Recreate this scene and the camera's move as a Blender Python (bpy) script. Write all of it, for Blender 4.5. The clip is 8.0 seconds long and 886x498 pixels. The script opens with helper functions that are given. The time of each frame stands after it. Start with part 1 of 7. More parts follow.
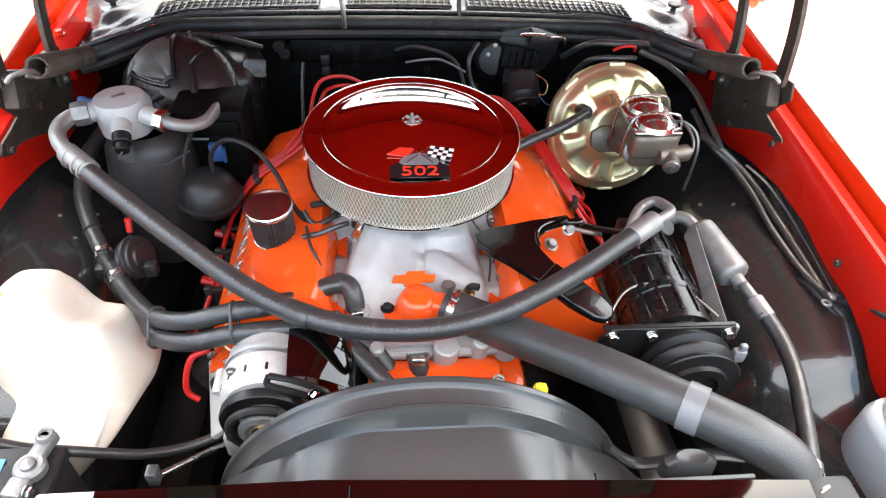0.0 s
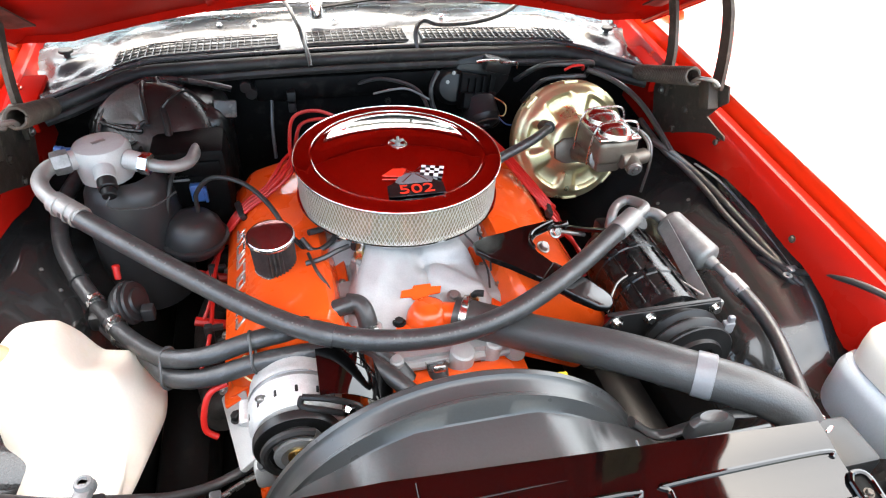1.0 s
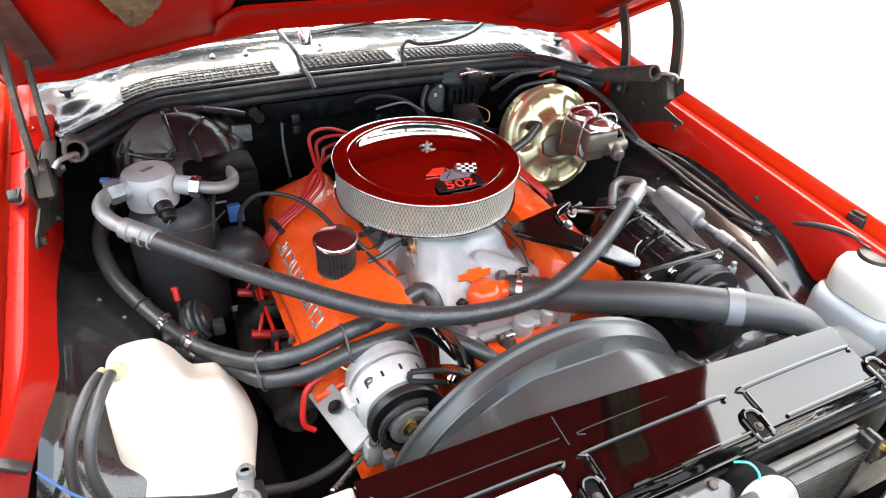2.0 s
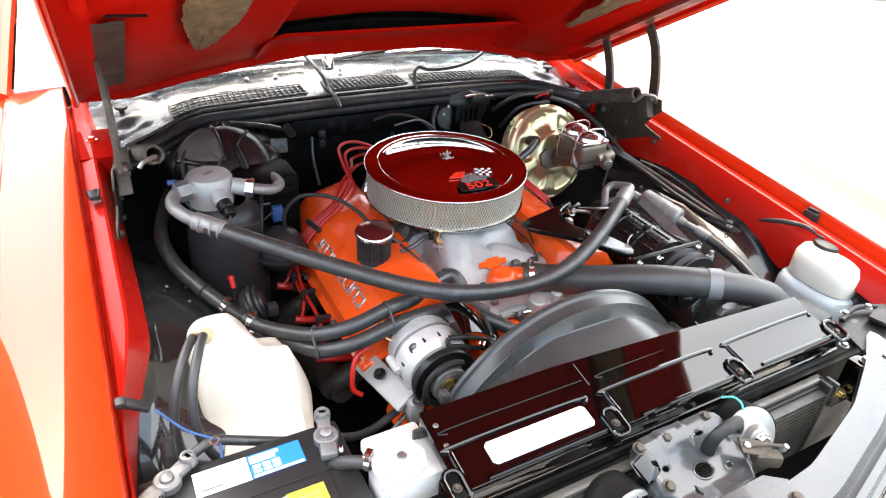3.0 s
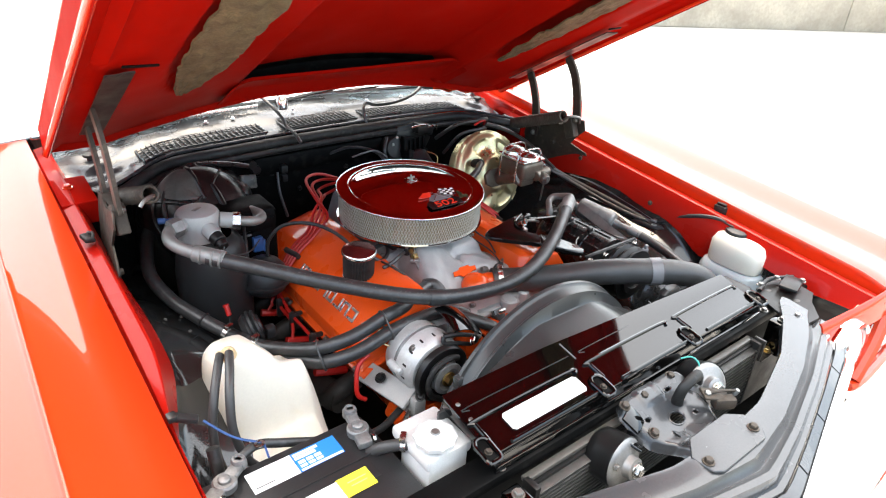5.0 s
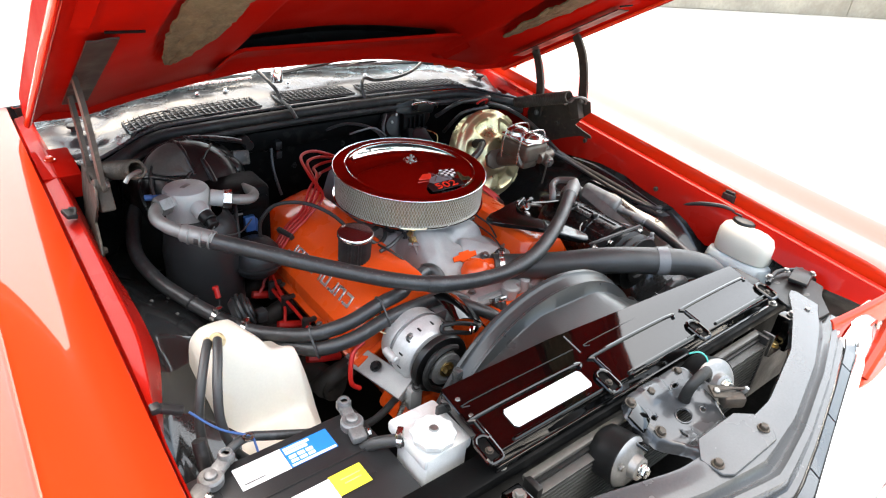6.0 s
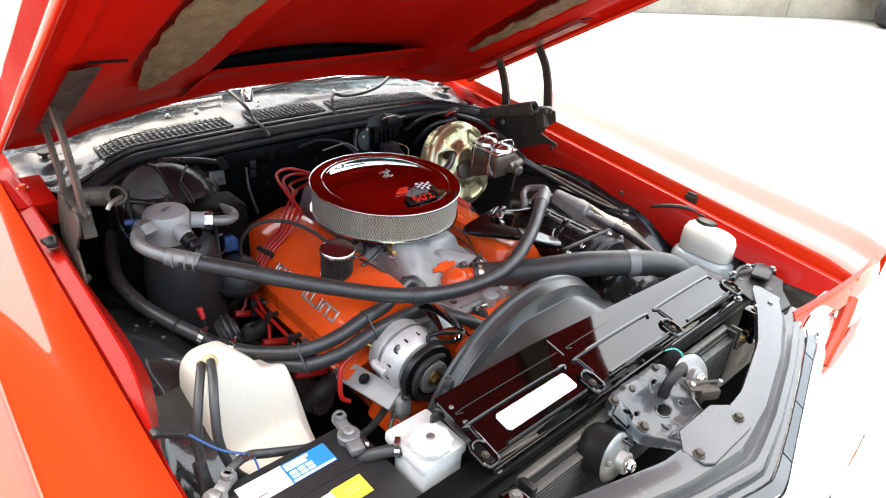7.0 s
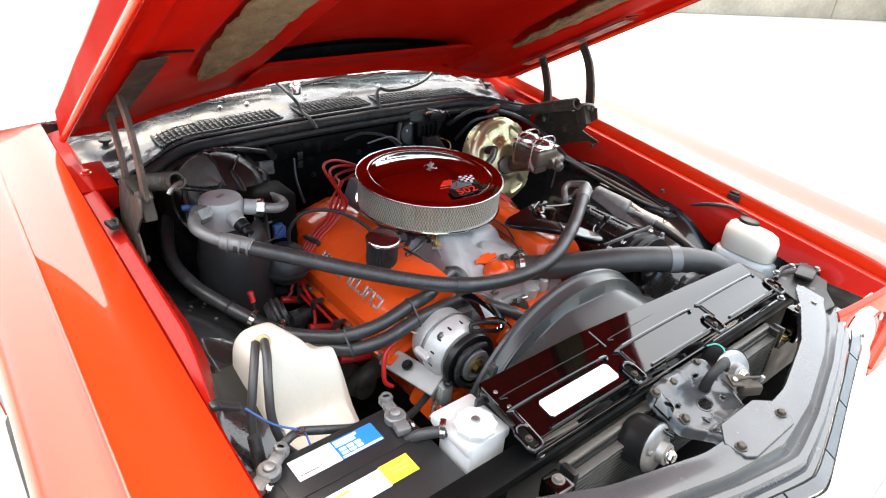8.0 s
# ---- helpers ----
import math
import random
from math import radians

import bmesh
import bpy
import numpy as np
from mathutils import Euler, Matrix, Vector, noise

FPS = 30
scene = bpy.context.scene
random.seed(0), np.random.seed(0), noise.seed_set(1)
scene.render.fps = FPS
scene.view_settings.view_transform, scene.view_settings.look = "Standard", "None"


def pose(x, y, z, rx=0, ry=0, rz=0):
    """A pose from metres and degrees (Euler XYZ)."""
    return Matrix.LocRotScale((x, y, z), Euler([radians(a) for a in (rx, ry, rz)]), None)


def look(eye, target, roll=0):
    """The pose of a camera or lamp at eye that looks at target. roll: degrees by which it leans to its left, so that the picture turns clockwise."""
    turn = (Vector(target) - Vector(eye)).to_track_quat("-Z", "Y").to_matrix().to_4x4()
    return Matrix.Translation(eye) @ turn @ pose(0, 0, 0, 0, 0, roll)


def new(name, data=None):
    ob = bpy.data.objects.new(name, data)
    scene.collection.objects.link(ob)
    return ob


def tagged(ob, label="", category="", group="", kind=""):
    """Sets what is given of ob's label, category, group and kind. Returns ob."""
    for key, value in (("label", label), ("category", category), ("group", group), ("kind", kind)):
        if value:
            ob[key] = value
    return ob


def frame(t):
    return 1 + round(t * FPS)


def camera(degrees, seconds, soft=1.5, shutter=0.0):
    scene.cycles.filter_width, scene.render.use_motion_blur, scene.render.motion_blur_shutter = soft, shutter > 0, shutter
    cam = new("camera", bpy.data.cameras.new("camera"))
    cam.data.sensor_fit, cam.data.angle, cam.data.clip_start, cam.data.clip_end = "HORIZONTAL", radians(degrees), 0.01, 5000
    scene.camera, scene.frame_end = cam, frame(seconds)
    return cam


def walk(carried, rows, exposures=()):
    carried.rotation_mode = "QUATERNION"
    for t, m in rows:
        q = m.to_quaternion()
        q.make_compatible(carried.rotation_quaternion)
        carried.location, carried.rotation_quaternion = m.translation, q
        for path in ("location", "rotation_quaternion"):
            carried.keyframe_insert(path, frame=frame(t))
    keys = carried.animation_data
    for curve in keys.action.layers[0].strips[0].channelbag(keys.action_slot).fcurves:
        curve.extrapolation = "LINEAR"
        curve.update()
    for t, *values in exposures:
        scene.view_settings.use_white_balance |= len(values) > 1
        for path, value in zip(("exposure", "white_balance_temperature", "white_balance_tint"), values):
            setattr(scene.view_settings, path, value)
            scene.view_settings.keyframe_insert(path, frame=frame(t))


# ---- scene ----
# The camera and its walk
cam = camera(69.3, 8.0, 1.15)
METRES, EYE, TILT, LEAN, TURN = 1.18, 1.4906, -42.0, -2.3, -4.4
ROWS = [
    (0.0, 0.0, 0.0, 0.0, 0.0, 0.0, -0.0),
    (0.5, -0.012, 0.0002, -0.0071, -1.15, 1.17, 0.49),
    (1.0, -0.1123, -0.0297, -0.0337, -7.05, 3.32, 6.03),
    (1.5, -0.2428, -0.0514, -0.0534, -12.93, 3.9, 10.97),
    (3.0, -0.4988, -0.1769, -0.1148, -19.17, 6.49, 14.27),
    (3.5, -0.5241, -0.243, -0.1759, -19.46, 8.53, 13.2),
    (4.0, -0.5863, -0.2643, -0.1714, -21.61, 8.34, 16.95),
    (4.5, -0.6713, -0.256, -0.1486, -26.19, 8.05, 21.05),
    (6.0, -0.6511, -0.1849, -0.1096, -28.07, 4.99, 19.11),
    (6.5, -0.6675, -0.1874, -0.0971, -29.71, 5.24, 21.35),
    (7.0, -0.6898, -0.1973, -0.0922, -31.45, 4.37, 21.83),
    (7.5, -0.7096, -0.1981, -0.104, -30.38, 3.66, 21.1),
    (8.0, -0.7258, -0.2006, -0.0988, -28.78, 5.28, 20.27),
]
STOPS = 2.45
walk(cam, [(t, pose(-0.0416, -0.9175, EYE, TILT, LEAN, TURN) @ pose(METRES * x, METRES * y, METRES * z, 90 + pitch, roll, yaw))
           for t, x, y, z, yaw, pitch, roll in ROWS], [(t, STOPS + more, 7100, 5) for t, more in ((0.0, 0.77), (1.0, 0.87), (1.5, 0.84), (3.0, 0.52), (3.5, 0.28), (4.0, 0.13), (8.0, 0.09))])

# World and sun: a bright, hazy sky
world = bpy.data.worlds.new("world")
scene.world = world
world.use_nodes = True
wn = world.node_tree
sky = wn.nodes.new("ShaderNodeTexSky")
sky.sky_type = "NISHITA"
sky.sun_disc = False
sky.sun_elevation = radians(74)
sky.sun_rotation = radians(27)
sky.air_density, sky.dust_density, sky.ozone_density = 1.0, 4.0, 0.0
wn.links.new(sky.outputs[0], wn.nodes["Background"].inputs[0])
wn.nodes["Background"].inputs[1].default_value = 0.15
sun = new("sun", bpy.data.lights.new("sun", "SUN"))
sun.data.energy, sun.data.angle, sun.data.color = 1.25, radians(140), (1.0, 0.96, 0.9)
sun.matrix_world = look((1.1, 2.2, 8.5), (0, 0, 0))


# Materials
def mat(name, base, rough=0.5, metal=0.0, vary=0.15, size=30.0, grain=350.0, bump=0.08, coat=0.0, tint=None, spots=0.0, spot_colour=(0.2, 0.16, 0.1),
        clear=0.0, under=0.0, spec=0.5):
    """A procedural surface: base colour with broad stains and fine grain, uneven gloss and a fine relief."""
    m = bpy.data.materials.new(name)
    m.use_nodes = True
    nt = m.node_tree
    b = nt.nodes["Principled BSDF"]
    co = nt.nodes.new("ShaderNodeTexCoord")

    def grainy(scale, detail):
        n = nt.nodes.new("ShaderNodeTexNoise")
        n.inputs["Scale"].default_value, n.inputs["Detail"].default_value = scale, detail
        nt.links.new(co.outputs["Object"], n.inputs["Vector"])
        return n.outputs["Fac"]

    def spread(value, low, high, a, c):
        r = nt.nodes.new("ShaderNodeMapRange")
        nt.links.new(value, r.inputs[0])
        for i, v in enumerate((low, high, a, c)):
            r.inputs[i + 1].default_value = v
        return r.outputs[0]

    def blend(fac, a, c):
        x = nt.nodes.new("ShaderNodeMix")
        x.data_type = "RGBA"
        nt.links.new(fac, x.inputs[0])
        for slot, v in ((6, a), (7, c)):
            if isinstance(v, tuple):
                x.inputs[slot].default_value = (*v, 1)
            else:
                nt.links.new(v, x.inputs[slot])
        return x.outputs[2]

    broad, fine = grainy(size, 4), grainy(grain, 3)
    other = tint or tuple(c * (1 - vary) for c in base)
    colour = blend(spread(broad, 0.3, 0.7, 0, 1), base, other)
    colour = blend(spread(fine, 0.35, 0.75, 0, vary * 1.6), colour, tuple(c * 0.55 for c in base))
    if spots:
        colour = blend(spread(grainy(size * 2.3, 6), 0.62 - spots * 0.2, 0.68, 0, min(1.0, spots * 1.4)), colour, spot_colour)
    nt.links.new(colour, b.inputs["Base Color"])
    r = spread(broad, 0.3, 0.7, max(0.02, rough * 0.8), min(1.0, rough * 1.25))
    nt.links.new(r, b.inputs["Roughness"])
    b.inputs["Metallic"].default_value = metal
    b.inputs["Specular IOR Level"].default_value = spec
    b.inputs["Coat Weight"].default_value = coat
    b.inputs["Coat Roughness"].default_value = 0.04
    b.inputs["Transmission Weight"].default_value = clear
    b.inputs["Subsurface Weight"].default_value = under
    b.inputs["Subsurface Radius"].default_value = (0.02, 0.018, 0.015)
    if bump:
        bp = nt.nodes.new("ShaderNodeBump")
        bp.inputs["Strength"].default_value = bump
        bp.inputs["Distance"].default_value = 0.002
        nt.links.new(fine, bp.inputs["Height"])
        nt.links.new(bp.outputs[0], b.inputs["Normal"])
    return m


RED = mat("red_body_paint", (0.56, 0.032, 0.007), 0.35, coat=1.0, spec=0.05, vary=0.04, size=4, grain=900, bump=0.0)
RED.node_tree.nodes["Principled BSDF"].inputs["Coat IOR"].default_value = 1.5
RED.node_tree.nodes["Principled BSDF"].inputs["Coat Roughness"].default_value = 0.015
# Body red darkened: the shade under the bonnet is put into this colour
HOODRED = mat("red_underhood_shaded", (0.31, 0.0055, 0.003), 0.45, spec=0.01, vary=0.10, size=5, grain=500, bump=0.03)
# The fender's red again, deepened where less light reaches the inner wall
APRONRED = mat("red_apron_shaded", (0.38, 0.009, 0.005), 0.30, coat=0.14, spec=0.1, vary=0.08, size=6, grain=500, bump=0.02)
ORANGE = mat("engine_orange_enamel", (0.80, 0.088, 0.012), 0.28, coat=0.6, spec=0.2, vary=0.08, size=14, grain=260, bump=0.05)
BLACK = mat("satin_black_paint", (0.013, 0.013, 0.013), 0.36, spec=0.3, vary=0.3, size=12, grain=400, bump=0.06, spots=0.12, spot_colour=(0.05, 0.045, 0.04))
GLOSS = mat("gloss_black_paint", (0.0014, 0.0013, 0.0013), 0.05, spec=0.10, coat=0.85, vary=0.2, size=8, grain=26, bump=0.10)
WAVYBLACK = mat("wavy_black_enamel", (0.003, 0.0028, 0.0028), 0.22, spec=0.3, coat=0.35, vary=0.2, size=8, grain=42, bump=0.6)
COWL = mat("cowl_gloss_paint", (0.050, 0.052, 0.055), 0.27, spec=0.45, coat=0.2, vary=0.55, size=16, grain=120, bump=0.06)
HEADER = mat("header_grey_plastic", (0.048, 0.051, 0.055), 0.24, vary=0.25, size=12, grain=300, bump=0.05, coat=0.4)
SHROUD = mat("shroud_plastic", (0.040, 0.042, 0.042), 0.30, vary=0.25, size=9, grain=300, bump=0.06)
RUBBER = mat("hose_rubber", (0.034, 0.034, 0.034), 0.36, vary=0.4, size=30, grain=260, bump=0.3, spots=0.25, spot_colour=(0.085, 0.085, 0.085), spec=0.6)
DULLRUB = mat("old_rubber", (0.009, 0.0088, 0.0085), 0.58, vary=0.3, size=25, grain=500, bump=0.2, spots=0.2, spot_colour=(0.08, 0.075, 0.07))
GREYHOSE = mat("grey_rubber_sheath", (0.050, 0.050, 0.049), 0.4, vary=0.35, size=26, grain=420, bump=0.22)
CHROME = mat("chrome", (0.82, 0.81, 0.80), 0.035, 1.0, vary=0.03, size=20, grain=300, bump=0.0)
BRIGHTCAST = mat("bright_cast_alloy", (0.60, 0.60, 0.585), 0.42, 0.35, vary=0.2, size=40, grain=420, bump=0.35)
LIDCHROME = mat("pressed_lid_chrome", (0.68, 0.67, 0.665), 0.045, 1.0, vary=0.05, size=20, grain=300, bump=0.0)
TINLID = mat("brushed_tin_lid", (0.80, 0.80, 0.79), 0.22, 1.0, vary=0.1, size=40, grain=400, bump=0.03)
MESHZINC = mat("bright_mesh_zinc", (0.80, 0.78, 0.73), 0.38, 0.7, vary=0.15, size=90, grain=900, bump=0.05)
ZINC = mat("bright_zinc", (0.62, 0.61, 0.58), 0.25, 1.0, vary=0.2, size=90, grain=900, bump=0.08)
ALLOY = mat("cast_aluminium", (0.38, 0.38, 0.37), 0.5, 0.2, vary=0.16, size=22, grain=520, bump=0.30)
PIPE = mat("raw_aluminium", (0.26, 0.256, 0.245), 0.5, 0.6, vary=0.12, size=60, grain=700, bump=0.10)
STEEL = mat("dull_steel", (0.30, 0.29, 0.27), 0.42, 0.85, vary=0.25, size=45, grain=500, bump=0.12)
HINGE = mat("phosphated_steel", (0.080, 0.066, 0.053), 0.58, 0.4, vary=0.35, size=26, grain=300, bump=0.16, spots=0.25, spot_colour=(0.17, 0.14, 0.10), spec=0.4)
IRON = mat("bronzed_cast_iron", (0.17, 0.145, 0.115), 0.40, 0.6, vary=0.25, size=50, grain=380, bump=0.25)
DARKIRON = mat("dark_manifold_iron", (0.030, 0.026, 0.023), 0.6, 0.3, vary=0.3, size=50, grain=380, bump=0.3)
GOLD = mat("gold_zinc_plate", (0.66, 0.57, 0.31), 0.3, 0.85, vary=0.10, size=14, grain=300, bump=0.02, tint=(0.60, 0.55, 0.34))
BRASS = mat("brass", (0.72, 0.52, 0.22), 0.3, 1.0, vary=0.2, size=80, bump=0.05)
JAR = mat("milky_plastic", (0.78, 0.73, 0.62), 0.40, vary=0.06, size=9, grain=240, bump=0.05, under=0.35, spots=0.10, spot_colour=(0.62, 0.48, 0.24))
JARWHITE = mat("white_jar_plastic", (0.70, 0.69, 0.60), 0.40, vary=0.05, size=9, bump=0.04, under=0.3)
JARBLUE = mat("blue_fluid_plastic", (0.44, 0.52, 0.56), 0.40, vary=0.12, size=12, bump=0.04, under=0.3)
BATTERY = mat("battery_case", (0.021, 0.021, 0.0215), 0.36, spec=0.4, vary=0.25, size=30, grain=600, bump=0.15)
SCUFF = mat("scuffed_grey_plastic", (0.030, 0.028, 0.025), 0.38, vary=0.6, size=22, grain=160, bump=0.35, spots=0.42, spot_colour=(0.19, 0.17, 0.14))
CASE = mat("moulded_case_plastic", (0.014, 0.0135, 0.013), 0.30, vary=0.5, size=16, grain=70, bump=0.55, spots=0.2, spot_colour=(0.075, 0.07, 0.06))
LEAD = mat("lead_clamp", (0.28, 0.28, 0.275), 0.48, 0.6, vary=0.35, size=70, grain=420, bump=0.3)
WIRE = mat("red_plug_wire", (0.46, 0.013, 0.010), 0.38, vary=0.1, bump=0.02)
BLUELABEL = mat("blue_label_print", (0.02, 0.20, 0.62), 0.30, vary=0.06, bump=0.0)
WHITE = mat("white_label_paper", (0.84, 0.84, 0.83), 0.32, vary=0.03, bump=0.0)
YELLOW = mat("yellow_label_print", (0.82, 0.70, 0.06), 0.32, vary=0.06, bump=0.0)
INK = mat("dark_print", (0.06, 0.06, 0.06), 0.45, vary=0.1, bump=0.0)
PALEINK = mat("pale_hose_print", (0.11, 0.11, 0.105), 0.55, vary=0.4, size=300, bump=0.0)
REDINK = mat("red_enamel_print", (0.80, 0.04, 0.02), 0.25, vary=0.05, bump=0.0)
BLACKINK = mat("black_enamel", (0.010, 0.010, 0.010), 0.25, vary=0.1, bump=0.0)
LETTER = mat("silver_letter", (0.66, 0.65, 0.62), 0.3, 0.8, vary=0.1, bump=0.05)
WHEELHOUSE = mat("inner_fender_black", (0.023, 0.023, 0.023), 0.18, spec=0.35, coat=0.7, vary=0.3, size=10, grain=300, bump=0.08, spots=0.08, spot_colour=(0.06, 0.055, 0.05))
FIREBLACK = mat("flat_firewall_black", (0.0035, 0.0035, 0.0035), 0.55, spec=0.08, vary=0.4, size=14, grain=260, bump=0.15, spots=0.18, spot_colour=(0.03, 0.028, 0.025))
COMPRESSOR = mat("worn_gloss_black", (0.007, 0.007, 0.007), 0.27, spec=0.35, coat=0.1, vary=0.3, size=40, grain=180, bump=0.2, spots=0.12, spot_colour=(0.10, 0.10, 0.095))
MUFFLER = mat("dull_alloy_can", (0.22, 0.217, 0.205), 0.5, 0.5, vary=0.3, size=50, grain=500, bump=0.3)
DUSTY = mat("dusty_grey_panel", (0.085, 0.080, 0.070), 0.42, vary=0.35, size=30, grain=200, bump=0.25, spots=0.2, spot_colour=(0.05, 0.045, 0.04))
TANK = mat("silver_tank_paint", (0.74, 0.74, 0.72), 0.42, 0.3, vary=0.12, size=40, grain=400, bump=0.15)
HORNFACE = mat("dull_silver_paint", (0.30, 0.30, 0.295), 0.42, 0.6, vary=0.2, size=60, bump=0.1)
FELT = mat("insulation_felt", (0.15, 0.120, 0.060), 0.95, vary=0.5, size=28, grain=160, bump=0.9, spots=0.4, spot_colour=(0.06, 0.042, 0.022))
PLATEBROWN = mat("brown_hinge_steel", (0.040, 0.031, 0.025), 0.5, 0.2, vary=0.35, size=20, grain=300, bump=0.15, spots=0.2, spot_colour=(0.10, 0.08, 0.06))
PAPER = mat("filter_paper", (0.42, 0.37, 0.26), 0.8, vary=0.25, size=40, grain=400, bump=0.2)
GAUZE = mat("dark_filter_gauze", (0.045, 0.044, 0.042), 0.6, vary=0.4, size=60, grain=600, bump=0.3)
DARKRED = mat("dark_mirror_cap", (0.26, 0.09, 0.085), 0.12, 0.9, vary=0.1, bump=0.0)
FINS = mat("condenser_fins", (0.085, 0.085, 0.082), 0.45, 0.6, vary=0.3, size=50, grain=700, bump=0.2)
TAPE = mat("grey_tape", (0.17, 0.172, 0.178), 0.35, vary=0.15, size=40, bump=0.05)
CLEARCOVER = mat("amber_fitting", (0.70, 0.56, 0.32), 0.35, vary=0.2, bump=0.03, under=0.2)
GREENWIRE = mat("green_wire", (0.05, 0.42, 0.36), 0.4, bump=0.0)
BLUEWIRE = mat("blue_wire", (0.03, 0.09, 0.26), 0.4, bump=0.0)
CONCRETE = mat("pale_concrete", (0.43, 0.41, 0.38), 0.85, vary=0.10, size=0.7, grain=25, bump=0.25, spots=0.12, spot_colour=(0.40, 0.34, 0.28))
WALLCON = mat("stained_wall_concrete", (0.50, 0.45, 0.36), 0.9, vary=0.35, size=1.6, grain=18, bump=0.4, spots=0.25, spot_colour=(0.25, 0.21, 0.16))
TYRE = mat("tyre_rubber", (0.022, 0.022, 0.022), 0.75, vary=0.2, size=12, bump=0.1)
GLASS = mat("window_glass", (0.62, 0.78, 0.84), 0.02, vary=0.02, bump=0.0, clear=0.9)
LENS = mat("headlamp_glass", (0.85, 0.86, 0.86), 0.06, vary=0.03, bump=0.02, clear=0.3, coat=1.0)

# ---- shared builders ----
ORIGIN = {}


def thing(name, label, category, at=(0, 0, 0), group="", kind=""):
    ob = tagged(new(name), label, category, group, kind)
    ob.empty_display_size = 0.05
    ob.location = at
    ORIGIN[ob.name] = Vector(at)
    return ob


def part(name, bm, material, parent, label="", smooth=40):
    me = bpy.data.meshes.new(name)
    at = ORIGIN[parent.name]
    bm.transform(Matrix.Translation(-at))
    bmesh.ops.recalc_face_normals(bm, faces=bm.faces)
    bm.to_mesh(me)
    bm.free()
    me.materials.append(material)
    for p in me.polygons:
        p.use_smooth = smooth > 0
    if smooth:
        me.set_sharp_from_angle(angle=radians(smooth))
    ob = tagged(new(name, me), label)
    ob.parent = parent
    ORIGIN[ob.name] = at
    return ob


def solid(name, bm, material, label, category, group="", kind="", smooth=40, at=(0, 0, 0)):
    """A thing that is one single mesh, with its origin at its base."""
    me = bpy.data.meshes.new(name)
    bm.transform(Matrix.Translation(-Vector(at)))
    bmesh.ops.recalc_face_normals(bm, faces=bm.faces)
    bm.to_mesh(me)
    bm.free()
    me.materials.append(material)
    for p in me.polygons:
        p.use_smooth = smooth > 0
    if smooth:
        me.set_sharp_from_angle(angle=radians(smooth))
    ob = tagged(new(name, me), label, category, group, kind)
    ob.location = at
    ORIGIN[ob.name] = Vector(at)
    return ob


def toward(p, way):
    """A frame at p whose z axis points along way."""
    return Matrix.Translation(p) @ Vector(way).to_track_quat("Z", "Y").to_matrix().to_4x4()


def join(*bms):
    first = bms[0]
    for other in bms[1:]:
        me = bpy.data.meshes.new("tmp")
        other.to_mesh(me)
        other.free()
        first.from_mesh(me)
        bpy.data.meshes.remove(me)
    return first


def box(c, s, bev=0.003, turn=None, seg=2):
    bm = bmesh.new()
    bmesh.ops.create_cube(bm, size=1.0)
    bm.transform(Matrix.Diagonal((*s, 1)))
    if bev:
        bmesh.ops.bevel(bm, geom=bm.edges[:], offset=min(bev, min(s) * 0.45), segments=seg, affect="EDGES", profile=0.5)
    if turn:
        bm.transform(pose(0, 0, 0, *turn))
    bm.transform(Matrix.Translation(c))
    return bm


def lathe(profile, n=32, m=None, star=0.0, a0=0.0, a1=360.0):
    """Turns a profile of (radius, height) round the z axis of m; star: every second step lies that much nearer the axis."""
    bm = bmesh.new()
    full = abs(a1 - a0) >= 359.9
    count = n if full else n + 1
    rings = []
    for r, z in profile:
        if r < 1e-6:
            rings.append([bm.verts.new((0, 0, z))])
            continue
        ring = []
        for i in range(count):
            a = radians(a0 + (a1 - a0) * i / n)
            rr = r - (star if i % 2 else 0.0)
            ring.append(bm.verts.new((rr * math.cos(a), rr * math.sin(a), z)))
        rings.append(ring)
    for lo, hi in zip(rings, rings[1:]):
        for i in range(n if full else n):
            j = (i + 1) % count
            if len(lo) == 1 and len(hi) == 1:
                continue
            if len(lo) == 1:
                bm.faces.new((lo[0], hi[j], hi[i]))
            elif len(hi) == 1:
                bm.faces.new((lo[i], lo[j], hi[0]))
            else:
                bm.faces.new((lo[i], lo[j], hi[j], hi[i]))
    if m:
        bm.transform(m)
    return bm


def rod(p0, p1, r, r1=None, n=20, bev=0.0015):
    p0, p1 = Vector(p0), Vector(p1)
    h = (p1 - p0).length
    r1 = r if r1 is None else r1
    b = min(bev, h * 0.3, r * 0.5)
    return lathe([(0, 0), (r - b, 0), (r, b), (r1, h - b), (r1 - b, h), (0, h)], n, toward(p0, p1 - p0))


def curve_points(pts, steps=8):
    """A smooth line through the points."""
    pts = [Vector(p) for p in pts]
    out = []
    for i in range(len(pts) - 1):
        a, b, c, d = pts[max(i - 1, 0)], pts[i], pts[i + 1], pts[min(i + 2, len(pts) - 1)]
        for k in range(steps):
            t = k / steps
            out.append(0.5 * (2 * b + (c - a) * t + (2 * a - 5 * b + 4 * c - d) * t * t + (3 * b - a - 3 * c + d) * t ** 3))
    out.append(pts[-1])
    return out


